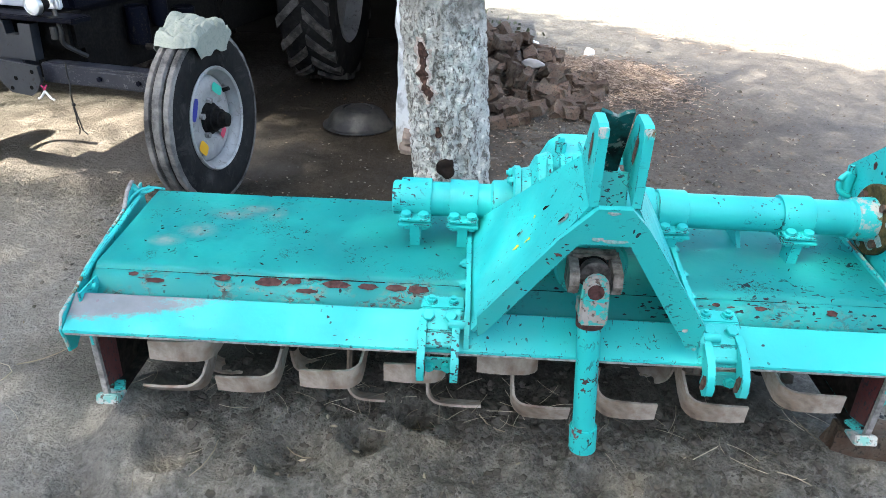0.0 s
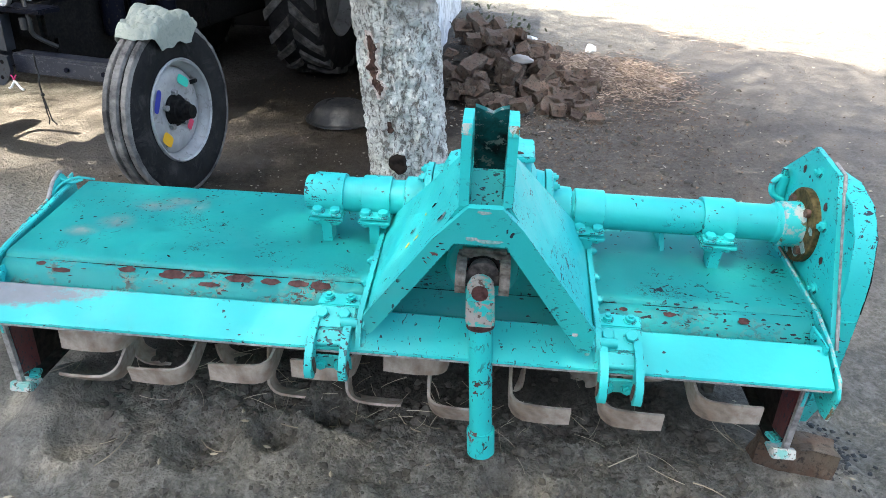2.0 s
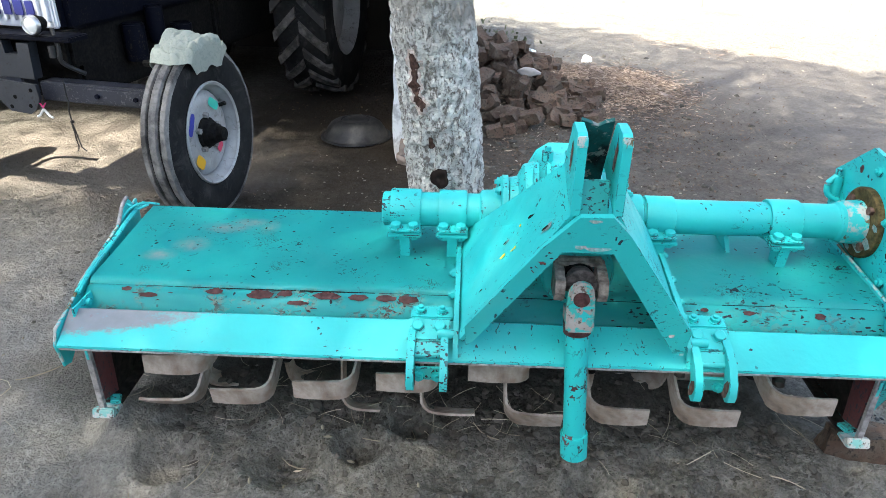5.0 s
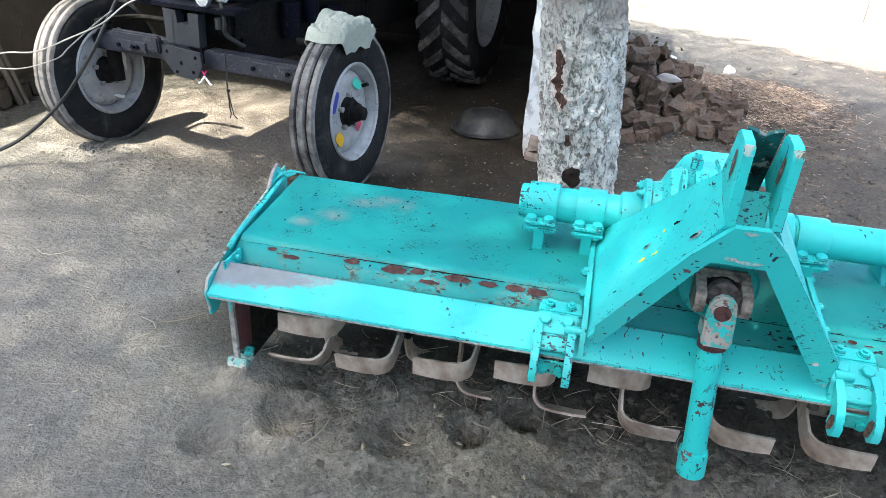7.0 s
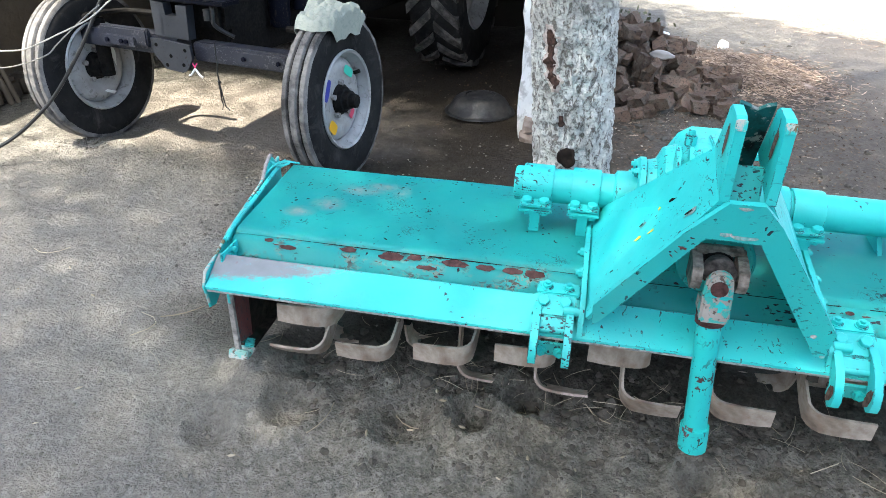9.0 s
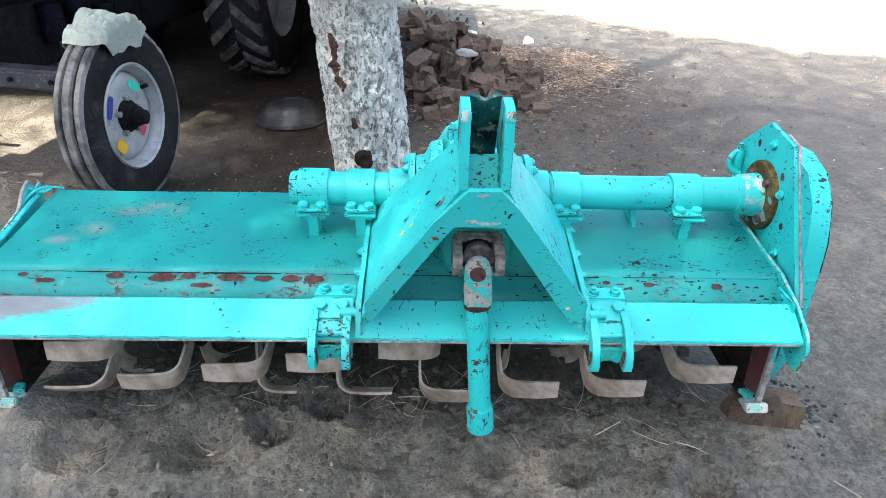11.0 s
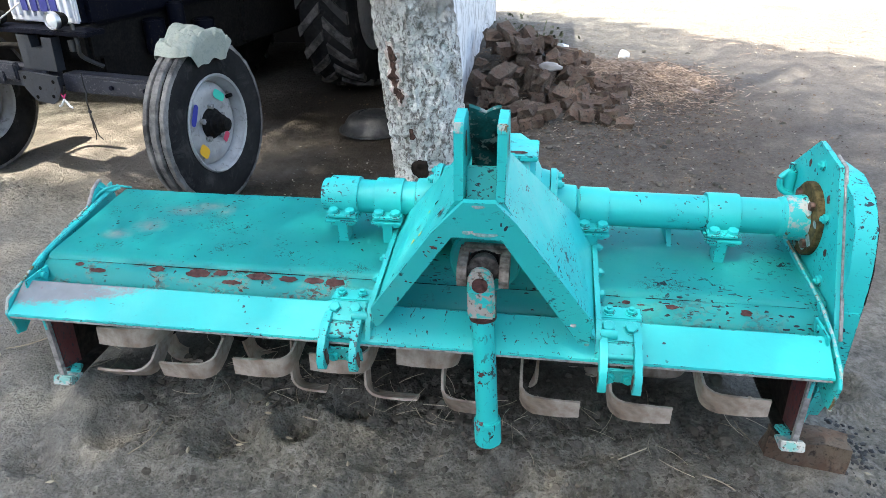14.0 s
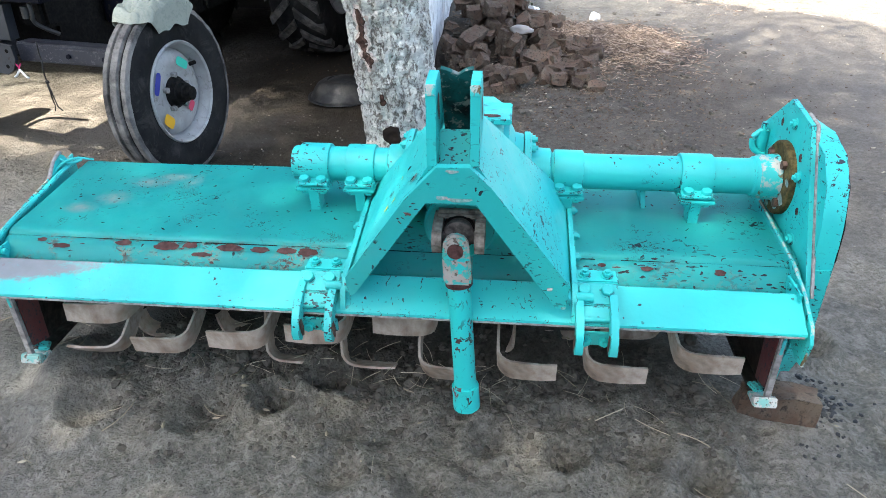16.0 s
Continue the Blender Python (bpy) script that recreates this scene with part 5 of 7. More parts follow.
for v, z in ((0.41, 0.735), (0.33, 0.757), (0.255, 0.70), (0.20, 0.59), (0.19, 0.52)):
    blob(bm, (US - 0.0062, v, z), 0.009, 0.011, (-1, 0, 0), (0, 1, 0), rng, 14, 0.0012)
part("bolt_spot", bm, m_chip, side, "bare bolt spots")
for v, z in ((0.33, 0.757), (0.235, 0.66), (0.19, 0.52)):
    piece("bolt", BOLT, side, facing((US - 0.0062, v, z), (-1, 0, 0), 30))
bm = bmesh.new()
tube(bm, curve_pts([(US - 0.012, 0.47, 0.62), (US - 0.040, 0.475, 0.635), (US - 0.044, 0.48, 0.665), (US - 0.02, 0.485, 0.685)], 6), 0.008, 10)
breather = part("breather_pipe", bm, m_teal, tiller, smooth=True)
bm = bmesh.new()
rod(bm, (US - 0.02, 0.485, 0.62), (US - 0.02, 0.485, 0.685), 0.015, seg=18)
rod(bm, (US - 0.02, 0.485, 0.685), (US - 0.02, 0.485, 0.705), 0.009, seg=6)
part("plug", bm, m_teal, breather, bevel=0.002)

# rotor with bent blades
RV, RZ, RR = 0.31, 0.250, 0.234
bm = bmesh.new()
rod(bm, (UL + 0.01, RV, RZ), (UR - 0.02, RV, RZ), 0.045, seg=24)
rotor = part("rotor_shaft", bm, m_darkiron, tiller, "dark rotor shaft", smooth=True)


def blade_mesh(side, mat, pitch=0.0):
    """One L-shaped blade: local x along the rotor, y outwards, z along the turn; pitch turns its tip."""
    bm = bmesh.new()
    line = [(0, 0.06, 0.026, 0), (0, 0.12, 0.028, 0), (0, RR - 0.065, 0.030, 0.15)]
    for a in (20, 40, 60, 80):
        line.append((side * 0.045 * (1 - math.cos(radians(a))), RR - 0.045 + 0.045 * math.sin(radians(a)), 0.029, 0.25 + 0.75 * a / 80))
    line += [(side * 0.07, RR + 0.002, 0.029, 1), (side * 0.115, RR + 0.003, 0.028, 1), (side * 0.155, RR + 0.001, 0.026, 1)]
    rings = []
    for i, (x, y, w, f) in enumerate(line):
        d = Vector(line[min(i + 1, len(line) - 1)][:2]) - Vector(line[max(i - 1, 0)][:2])
        d = d.normalized()
        cp, sp = math.cos(radians(pitch) * f), math.sin(radians(pitch) * f)
        along = Vector((0, sp, cp))
        nrm = Vector((d.y, -d.x * cp, d.x * sp)) * 0.0035
        c = Vector((x, y, 0.10 * (y - 0.1)))
        rings.append([bm.verts.new(c + nrm * q + along * (e * w)) for q, e in ((1, 1), (1, -1), (-1, -1), (-1, 1))])
    for a, b in zip(rings, rings[1:]):
        for j in range(4):
            bm.faces.new((a[j], a[(j + 1) % 4], b[(j + 1) % 4], b[j]))
    bm.faces.new(rings[0])
    bm.faces.new(rings[-1][::-1])
    return mesh_of("blade", bm, mat, True)


# Rear blades: the shade under the cover is put into their colour.
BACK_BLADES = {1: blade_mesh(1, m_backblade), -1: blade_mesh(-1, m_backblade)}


def set_blade(x, down, s, me):
    """x: place of the shank; down: degrees below straight ahead; s: the way its tip points."""
    a = radians(180 + down)
    out = Vector((0, math.cos(a), math.sin(a)))
    turn = Vector((0, -math.sin(a), math.cos(a)))
    m = Matrix.Identity(4)
    m.col[0][:3], m.col[1][:3], m.col[2][:3] = (1, 0, 0), out, turn
    return piece("blade", me, rotor, Matrix.Translation((x - 0.342, RV, RZ)) @ m)


for x, down, s in [(-0.603, 27, -1), (-0.403, 16, -1), (-0.18, 6, -1), (0.037, -3, -1), (0.271, -13, -1), (-0.24, 68, 1), (-0.015, 66, 1),
                   (0.22, 40, 1), (0.435, 23, 1), (0.664, 20, 1), (0.885, 4, 1), (-0.56, -10, -1), (-0.68, 96, 1), (-0.42, 100, 1), (0.48, 98, -1), (0.70, 108, -1), (0.90, 118, -1)]:
    set_blade(x, down, s, blade_mesh(s, m_blade, -16 if down == 27 else 4 if down == 16 else 0.8 * down if 5 < down < 30 else 0.5 * down if down < 62 else 0.0))
for i, x in enumerate((-0.63, -0.40, -0.17, 0.05, 0.24, 0.46, 0.69, 0.91)):
    bm = bmesh.new()
    lathe(bm, [(-0.006, 0.04), (-0.006, 0.105), (0.006, 0.105), (0.006, 0.04)], pose(x - 0.342, RV, RZ), 28)
    part("blade_flange", bm, m_darkiron, rotor)
    for j in range(3):
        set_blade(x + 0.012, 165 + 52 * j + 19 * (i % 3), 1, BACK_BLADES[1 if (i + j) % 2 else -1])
# chunks of stuck earth and a spacer bar at the left end
bm = bmesh.new()
rod(bm, (UL + 0.09, 0.13, 0.235), (UL + 0.20, 0.12, 0.228), 0.012, seg=12)
part("spacer_bar", bm, m_greyworn, rotor, smooth=True)
bm = bmesh.new()
for i in range(40):
    c = Vector((rng.uniform(UL + 0.05, UR - 0.06), RV + rng.uniform(-0.06, 0.06), RZ + rng.uniform(-0.05, 0.06)))
    v = bmesh.ops.create_icosphere(bm, subdivisions=1, radius=rng.uniform(0.012, 0.035))["verts"]
    for w in v:
        w.co = w.co * rng.uniform(0.75, 1.2) + c
for x in (-0.615, -0.415, -0.185, 0.03, 0.225, 0.45, 0.68, 0.91):
    for i in range(9):
        c = Vector((x - 0.342 + rng.gauss(0, 0.022), RV - rng.uniform(0.07, 0.17), RZ + rng.uniform(-0.02, 0.09)))
        v = bmesh.ops.create_icosphere(bm, subdivisions=1, radius=rng.uniform(0.007, 0.020))["verts"]
        for w in v:
            w.co = w.co * rng.uniform(0.7, 1.25) + c
part("stuck_earth", bm, m_clod, rotor, "clods of dried earth stuck to the rotor")


# ---- tree ----
tree = thing("tree", (0.0, 2.56, 0), "tree with pale flaking bark, a knot and a reddish scar", "tree")


def trunk_axis(z):
    return Vector((0.0 - 0.085 * min(z, 1.4) + 0.02 * max(0, z - 1.4), 2.56 - 0.075 * min(z, 2.0), z))


def trunk_r(z):
    return 0.148 + 0.05 * math.exp(-z / 0.10) + 0.004 * math.sin(3 * z)


def trunk_skin(a, z):
    """Radius of the bark: swellings, crust and fine flakes."""
    p = Vector((math.cos(a), math.sin(a), 0)) * 3.0 + Vector((0, 0, z))
    r = trunk_r(z) + 0.007 * noise.noise(p * 1.5) + 0.005 * noise.noise(Vector((p.x * 5, p.y * 5, z * 9)))
    crust = noise.noise(Vector((p.x * 1.1, p.y * 1.1, z * 24))) + 0.5 * noise.noise(Vector((p.x * 2.6, p.y * 2.6, z * 60)))
    r += 0.006 * max(-0.5, min(1.0, 5 * crust)) * (1.0 if z < 0.9 else max(0.35, 1.0 - 2 * (z - 0.9)))
    r += 0.0035 * abs(noise.noise(Vector((p.x * 3.4, p.y * 3.4, z * 42)) + Vector((0, 0, 7)))) + 0.002 * noise.noise(Vector((p.x * 7, p.y * 7, z * 80)))
    r += 0.014 * math.exp(-((a - 4.69) / 0.22) ** 2 - ((z - 0.375) / 0.045) ** 2)
    return r - 0.006 * math.exp(-((a - 4.22) / 0.16) ** 2 - ((z - 0.735) / 0.12) ** 2)


bm = bmesh.new()
seg, zs = 180, [-0.05 + 0.009 * i for i in range(190)] + [1.75, 1.9, 2.1, 2.4, 2.7, 3.0]
rings = []
for z in zs:
    c, ring = trunk_axis(z), []
    for i in range(seg):
        a = 2 * math.pi * i / seg
        ring.append(bm.verts.new(c + Vector((math.cos(a), math.sin(a), 0)) * trunk_skin(a, z)))
    rings.append(ring)
for a, b in zip(rings, rings[1:]):
    for i in range(seg):
        bm.faces.new((a[i], a[(i + 1) % seg], b[(i + 1) % seg], b[i]))
trunk = part("trunk", bm, m_bark, tree, "pale grey-white flaking bark", smooth=True)


def on_trunk(a, z, lift):
    d = Vector((math.cos(a), math.sin(a), 0))
    return trunk_axis(z) + d * (trunk_skin(a, z) + lift), d


def bark_strip(rows, grow, lift, ragged):
    """A ragged patch that follows the trunk; rows of (height, angle, half width)."""
    bm = bmesh.new()
    zz, aa, ww = ([q[i] for q in rows] for i in range(3))
    last = None
    for i in range(61):
        z = zz[0] - grow + (zz[-1] - zz[0] + 2 * grow) * i / 60
        w = float(np.interp(z, zz, ww)) + grow + ragged * noise.noise(Vector((z * 60, grow * 90, 1)))
        mid = float(np.interp(z, zz, aa)) + 0.6 * ragged * noise.noise(Vector((z * 45, 5, grow))) / 0.15
        ring = []
        for j in range(7):
            q = j / 3 - 1
            ring.append(bm.verts.new(on_trunk(mid + q * max(0.002, w) / 0.15, z, lift if abs(q) < 0.9 else -0.002)[0]))
        if last:
            for j in range(6):
                bm.faces.new((last[j], last[j + 1], ring[j + 1], ring[j]))
        last = ring
    return bm


SCAR = [(0.630, 4.32, 0.006), (0.648, 4.31, 0.024), (0.664, 4.29, 0.032), (0.690, 4.24, 0.012), (0.706, 4.20, 0.021), (0.725, 4.19, 0.033), (0.745, 4.22, 0.013), (0.762, 4.20, 0.022), (0.780, 4.21, 0.018), (0.800, 4.23, 0.033), (0.822, 4.19, 0.027), (0.842, 4.17, 0.012)]
part("inner_bark", bark_strip(SCAR, 0.014, 0.0022, 0.012), m_inner, tree, "pale pinkish inner bark round the scar", smooth=True)
part("bare_scar", bark_strip(SCAR, 0.0, 0.0045, 0.007), m_scar, tree, "reddish bare scar in the bark", smooth=True)
part("bare_scar", bark_strip([(0.485, 4.49, 0.006), (0.50, 4.50, 0.014), (0.515, 4.49, 0.010), (0.53, 4.48, 0.005)], 0.0, 0.004, 0.006), m_scar, tree, "small reddish scar", smooth=True)
bm = bmesh.new()
p, d = on_trunk(4.69, 0.375, 0.012)
bmesh.ops.create_icosphere(bm, subdivisions=3, radius=0.036)
for v in bm.verts:
    v.co = Vector((v.co.x, v.co.y * 0.42 + 0.018 * math.exp(-(v.co.x ** 2 + v.co.z ** 2) / 0.00022), v.co.z)) * (1 + 0.5 * noise.noise(v.co * 40)) + p
part("knot", bm, m_knot, tree, "dark knot hole", smooth=True)
tops = []
for i, (dx, dy, dz, r) in enumerate([(-4.6, -2.8, 8.2, 0.11), (-2.4, -4.4, 8.6, 0.10), (1.8, -4.2, 8.7, 0.10), (-1.9, -6.0, 8.7, 0.10), (-0.6, -1.2, 9.4, 0.12), (-3.0, 0.2, 8.5, 0.09)]):
    c = trunk_axis(2.9 - 0.06 * i)
    bm = bmesh.new()
    pts = curve_pts([c, c + Vector((dx * 0.3, dy * 0.3, dz * 0.6)), c + Vector((dx * 0.7, dy * 0.7, dz * 0.75)), c + Vector((dx, dy, dz))], 6)
    tube(bm, pts, r, 10, [1.0 - 0.72 * j / (len(pts) - 1) for j in range(len(pts))])
    part("limb", bm, m_bark, tree, smooth=True)
# crown: unseen leaves, their density set to place shade and sun patches
rngc = np.random.RandomState(7)
SLX, SLY = -sun_way.x / sun_way.z, -sun_way.y / sun_way.z      # how far a shadow falls for each metre of height
STEP, LEAF = 0.16, 0.00139


def leaf_cover(x, y):
    """Layers of leaf over the spot that the crown shades."""
    n = lambda q, w: noise.noise(Vector((x * q, y * q, w)))
    if y > 8.3 - 0.675 * (x - 0.59) + 0.5 * n(1.3, 3.0) + 0.35 * n(3.2, 5.0):
        return 0.0
    e = 0.25 * n(1.1, 8.0) + 0.12 * n(3.5, 1.0)
    gap = min(-1.30 - x, y - 3.12 - 0.6 * (x + 1.6), 4.3 - y) + 0.6 * e
    for cx, cy, rx, ry in ((-3.3, 2.66, 0.62, 0.34), (-2.95, 1.97, 0.45, 0.17), (-3.6, 2.1, 0.4, 0.2)):
        gap = max(gap, 0.3 * (1 - math.hypot((x - cx) / rx, (y - cy) / ry)) + 0.35 * e)
    side = min(1.0, max(0.0, (-0.9 - x) / 1.2))
    back = min(1.0, max(0.0, (0.675 * x + y - 5.0) / 2.6)) if x > -0.2 else 0.0
    east = min(1.0, max(0.0, (x - 1.15) / 0.7)) * min(1.0, max(0.0, (y - 1.5) / 0.6)) * min(1.0, max(0.0, (3.6 - y) / 0.8))
    front = max(0.0, 1 - abs((x - 0.1) / 1.1) ** 4) * max(0.0, 1 - abs((y - 1.1) / 0.45) ** 4)
    full = (3.38 - 0.85 * side - 0.75 * east + 0.4 * front + 0.35 * n(0.7, 2.0)) * (1 - 0.62 * back)
    open_ = min(1.0, max(0.0, gap + 0.15) / 0.28)
    return full + (0.72 + 0.3 * n(2.4, 6.0) - full) * open_


P = []
for ix in range(int(13.5 / STEP)):
    for iy in range(int(13.0 / STEP)):
        x0, y0 = -6.0 + (ix + 0.5) * STEP, -4.3 + (iy + 0.5) * STEP
        count = int(leaf_cover(x0, y0) * STEP * STEP / LEAF)
        if count:
            zc = 11.0 + 1.8 * noise.noise(Vector((x0 * 0.5, y0 * 0.5, 0.4)))
            q = rngc.rand(count, 3)
            P.append(np.stack([x0 + (q[:, 0] - 0.5) * STEP, y0 + (q[:, 1] - 0.5) * STEP, zc + 2.4 * q[:, 2]], 1))
P = np.concatenate(P)
P[:, 0] -= SLX * P[:, 2]
P[:, 1] -= SLY * P[:, 2] + 2.56
a, b, s = rngc.uniform(0, 6.28, len(P)), rngc.uniform(-0.6, 0.6, len(P)), rngc.uniform(0.0275, 0.05, len(P))
U = np.stack([np.cos(a), np.sin(a), 0.25 * b], 1) * s[:, None]
W = np.stack([-np.sin(a), np.cos(a), b], 1) * (0.45 * s)[:, None]
V = np.stack([P - U, P - W, P + U, P + W], 1).reshape(-1, 3)
me = bpy.data.meshes.new("crown")
me.from_pydata(V, [], np.arange(len(V)).reshape(-1, 4))
me.materials.append(m_leaf)
crown = new("crown", me)
crown.parent = tree
tagged(crown, "dense green leaves out of view, spread to set where shade falls", kind="stuff")

# ---- tractor ----
tractor = thing("tractor", (-1.9, 2.86, 0), "dark blue farm tractor parked in the shed with grey front rims", "tractor")
AX = Vector((0.985, -0.170, 0)).normalized()      # along the front axle, towards the tree
BK = Vector((0.170, 0.985, 0)).normalized()       # towards the rear
MID = Vector((-1.862, 2.862, 0.012))


def tp(a, b, z):
    """A place by metres along the axle, to the rear, and up."""
    return MID + AX * a + BK * b + Vector((0, 0, z))


TM = Matrix.Identity(4)
TM.col[0][:3], TM.col[1][:3] = AX, BK


def tbox(bm, a, b, z, sa, sb, sz, m=None):
    box(bm, tp(a, b, z), (sa, sb, sz), TM @ (m or Matrix.Identity(4)))


def front_wheel(centre, n, stickers):
    n = Vector(n).normalized()
    m = Matrix.Translation(centre) @ n.to_track_quat("X", "Z").to_matrix().to_4x4()
    bm = bmesh.new()
    # sidewalls and shoulders, then ribbed tread
    side = [(0.056, 0.214), (0.066, 0.224), (0.077, 0.258), (0.081, 0.300), (0.078, 0.336), (0.070, 0.357), (0.062, 0.366)]
    prof = [(0.030 - x, r) for x, r in side] + [(x, r) for x, r in side[::-1]] + [(0.045, 0.212), (-0.025, 0.212)]
    lathe(bm, prof, m, 72)
    tyre = part("front_tyre", bm, m_rubber, tractor, "worn black front tyre with dusty ribs", smooth=True)
    for x0, x1, r in ((-0.044, -0.013, 0.376), (-0.006, 0.034, 0.381), (0.041, 0.073, 0.376)):
        bm = bmesh.new()
        lathe(bm, [(x0, 0.355), (x0 + 0.003, r - 0.004), (x0 + 0.006, r), (x1 - 0.006, r), (x1 - 0.003, r - 0.004), (x1, 0.355)], m, 72)
        for v in bm.verts:
            v.co += 0.0025 * noise.noise(v.co * 30) * Vector((1, 1, 1))
        part("tread_rib", bm, m_tread, tyre, smooth=True)
    bm = bmesh.new()
    lathe(bm, [(0.070, 0.226), (0.078, 0.220), (0.072, 0.210), (0.055, 0.205), (0.045, 0.196), (0.015, 0.189), (-0.022, 0.196), (-0.037, 0.206), (-0.048, 0.220), (-0.040, 0.228), (-0.025, 0.216), (0.05, 0.216)], m, 56)
    rim = part("rim", bm, m_rim, tractor, "grey painted wheel rim", smooth=True)
    bm = bmesh.new()
    lathe(bm, [(0.012, 0.191), (0.026, 0.182), (0.038, 0.155), (0.040, 0.120), (0.030, 0.095), (0.030, 0.03), (0.022, 0.03), (0.022, 0.09), (0.030, 0.12), (0.028, 0.155), (0.016, 0.179), (0.004, 0.191)], m, 56)
    disc = part("disc", bm, m_rim, rim, smooth=True)
    bm = bmesh.new()
    lathe(bm, [(-0.10, 0.0), (-0.10, 0.080), (-0.02, 0.090), (0.03, 0.072), (0.040, 0.070), (0.044, 0.062), (0.062, 0.056), (0.066, 0.046), (0.088, 0.042), (0.092, 0.034), (0.118, 0.030), (0.122, 0.020), (0.122, 0)], m, 28, False)
    for v in bm.verts:
        v.co += 0.003 * noise.noise_vector(v.co * 30)
    hub = part("hub", bm, m_darkiron, rim, "black greasy hub", smooth=True)
    for i in range(5):
        a = 2 * math.pi * (i + 0.2) / 5
        bm = bmesh.new()
        q = m @ Vector((0.028, 0.078 * math.cos(a), 0.078 * math.sin(a)))
        rod(bm, q, q + n * 0.022, 0.013, seg=6)
        part("wheel_nut", bm, m_greyworn, hub)
    bm = bmesh.new()
    q = m @ Vector((0.03, 0.165 * math.cos(0.55), 0.165 * math.sin(0.55)))
    rod(bm, q, q + n * 0.035 + Vector((0, 0, 0.012)), 0.009, seg=10)
    part("valve", bm, m_darkiron, disc)
    for name, mat, a, r, s1, s2, label in stickers:
        bm = bmesh.new()
        c = m @ Vector((0.041, r * math.cos(a), r * math.sin(a)))
        rad = (m.to_3x3() @ Vector((0, math.cos(a), math.sin(a)))).normalized()
        tan = n.cross(rad)
        pts = []
        for i in range(20):
            w = 2 * math.pi * i / 20
            f = lambda t: math.copysign(abs(t) ** 0.55, t)
            pts.append(bm.verts.new(c + tan * s1 * f(math.cos(w)) + rad * s2 * f(math.sin(w)) + n * 0.002))
        bm.faces.new(pts)
        part(name, bm, mat, disc, label)
    return tyre


SPOTS = [("green_mark", m_green, 0.98, 0.135, 0.042, 0.021, "green paint mark"), ("blue_mark", m_blue, 2.62, 0.142, 0.050, 0.017, "blue paint mark"), ("orange_mark", m_orange, 3.92, 0.146, 0.036, 0.026, "orange paint mark"), ("red_mark", m_red, 5.44, 0.115, 0.026, 0.018, "red paint mark")]
WN = Vector((0.990, -0.130, 0.035))
front_wheel(Vector((-1.139, 2.758, 0.388)), WN, SPOTS)
front_wheel(Vector((-2.575, 2.955, 0.385)), WN, [])
# pale torn strips showing through the left rim
for pts in ([(0.0, -0.14), (0.06, -0.17), (0.08, -0.16), (0.02, -0.135)], [(0.105, 0.10), (0.125, 0.04), (0.115, -0.03), (0.10, 0.02)]):
    bm = bmesh.new()
    c = Vector((-2.575, 2.955, 0.388)) + WN * 0.05
    side_v = Vector((-WN.y, WN.x, 0)).normalized() * 1.0
    prism(bm, [c + side_v * a * 1.0 + Vector((0, 0, b)) for a, b in pts], WN * 0.003)
    part("torn_strip", bm, m_white, tractor, "torn white strip in the rim")


def rear_wheel(centre, n):
    n = Vector(n).normalized()
    m = Matrix.Translation(centre) @ n.to_track_quat("X", "Z").to_matrix().to_4x4()
    R = 0.66
    bm = bmesh.new()
    lathe(bm, [(-0.15, 0.37), (-0.175, 0.42), (-0.18, 0.52), (-0.165, R - 0.05), (-0.14, R - 0.028), (0.14, R - 0.028), (0.165, R - 0.05), (0.18, 0.52), (0.175, 0.42), (0.15, 0.37), (0, 0.36)], m, 56)
    tyre = part("rear_tyre", bm, m_rubber, tractor, "large black lugged rear tyre", smooth=True)
    bm = bmesh.new()
    for s in (-1, 1):
        for i in range(22):
            a0 = 2 * math.pi * (i + (0.5 if s > 0 else 0)) / 22
            pts = []
            for t, w in ((0.0, 0.050), (0.5, 0.048), (1.0, 0.052)):
                x = s * (0.008 + 0.165 * t)
                a = a0 + 0.26 * t
                r = R - 0.004 - 0.03 * max(0, t - 0.6)
                pts.append((x, a - w, a + w, r))
            rows = []
            for x, a, b, r in pts:
                rows.append([bm.verts.new(m @ Vector((x, rr * math.cos(w), rr * math.sin(w)))) for rr, w in ((r - 0.045, a - 0.012), (r, a), (r, b), (r - 0.045, b + 0.012))])
            for p, q in zip(rows, rows[1:]):
                for j in range(3):
                    bm.faces.new((p[j], p[j + 1], q[j + 1], q[j]))
            bm.faces.new(rows[0])
            bm.faces.new(rows[-1][::-1])
    k2 = part("tread", bm, m_lug, tyre, "dusty tread lugs")
    tagged(k2, kind="stuff")
    bm = bmesh.new()
    lathe(bm, [(0.155, 0.385), (0.165, 0.375), (0.12, 0.35), (0.05, 0.34), (0.06, 0.30), (0.09, 0.16), (0.09, 0.0), (-0.12, 0.0), (-0.12, 0.35), (-0.165, 0.375)], m, 48, False)
    part("rear_rim", bm, m_rim, tractor, "grey rear wheel rim", smooth=True)


REAR = Vector((0.998, -0.06, 0.0))
rear_wheel(tp(0.435, 2.22, 0.655), REAR)
rear_wheel(tp(-0.70, 2.22, 0.655), -REAR)

# front axle, its bracket and the parts before the radiator
bm = bmesh.new()
tbox(bm, 0.36, -0.035, 0.535, 0.66, 0.085, 0.085)
axle = part("axle_beam", bm, m_axle, tractor, "dark blue front axle beam", bevel=0.006)
bm = bmesh.new()
tbox(bm, 0.42, -0.082, 0.535, 0.28, 0.012, 0.06)
part("slide_plate", bm, m_axle, axle, bevel=0.003)
for a in (0.33, 0.52):
    piece("bolt", DARKBOLT, axle, facing(tp(a, -0.09, 0.535), -BK))
bm = bmesh.new()
tbox(bm, -0.37, -0.035, 0.545, 0.64, 0.09, 0.095)
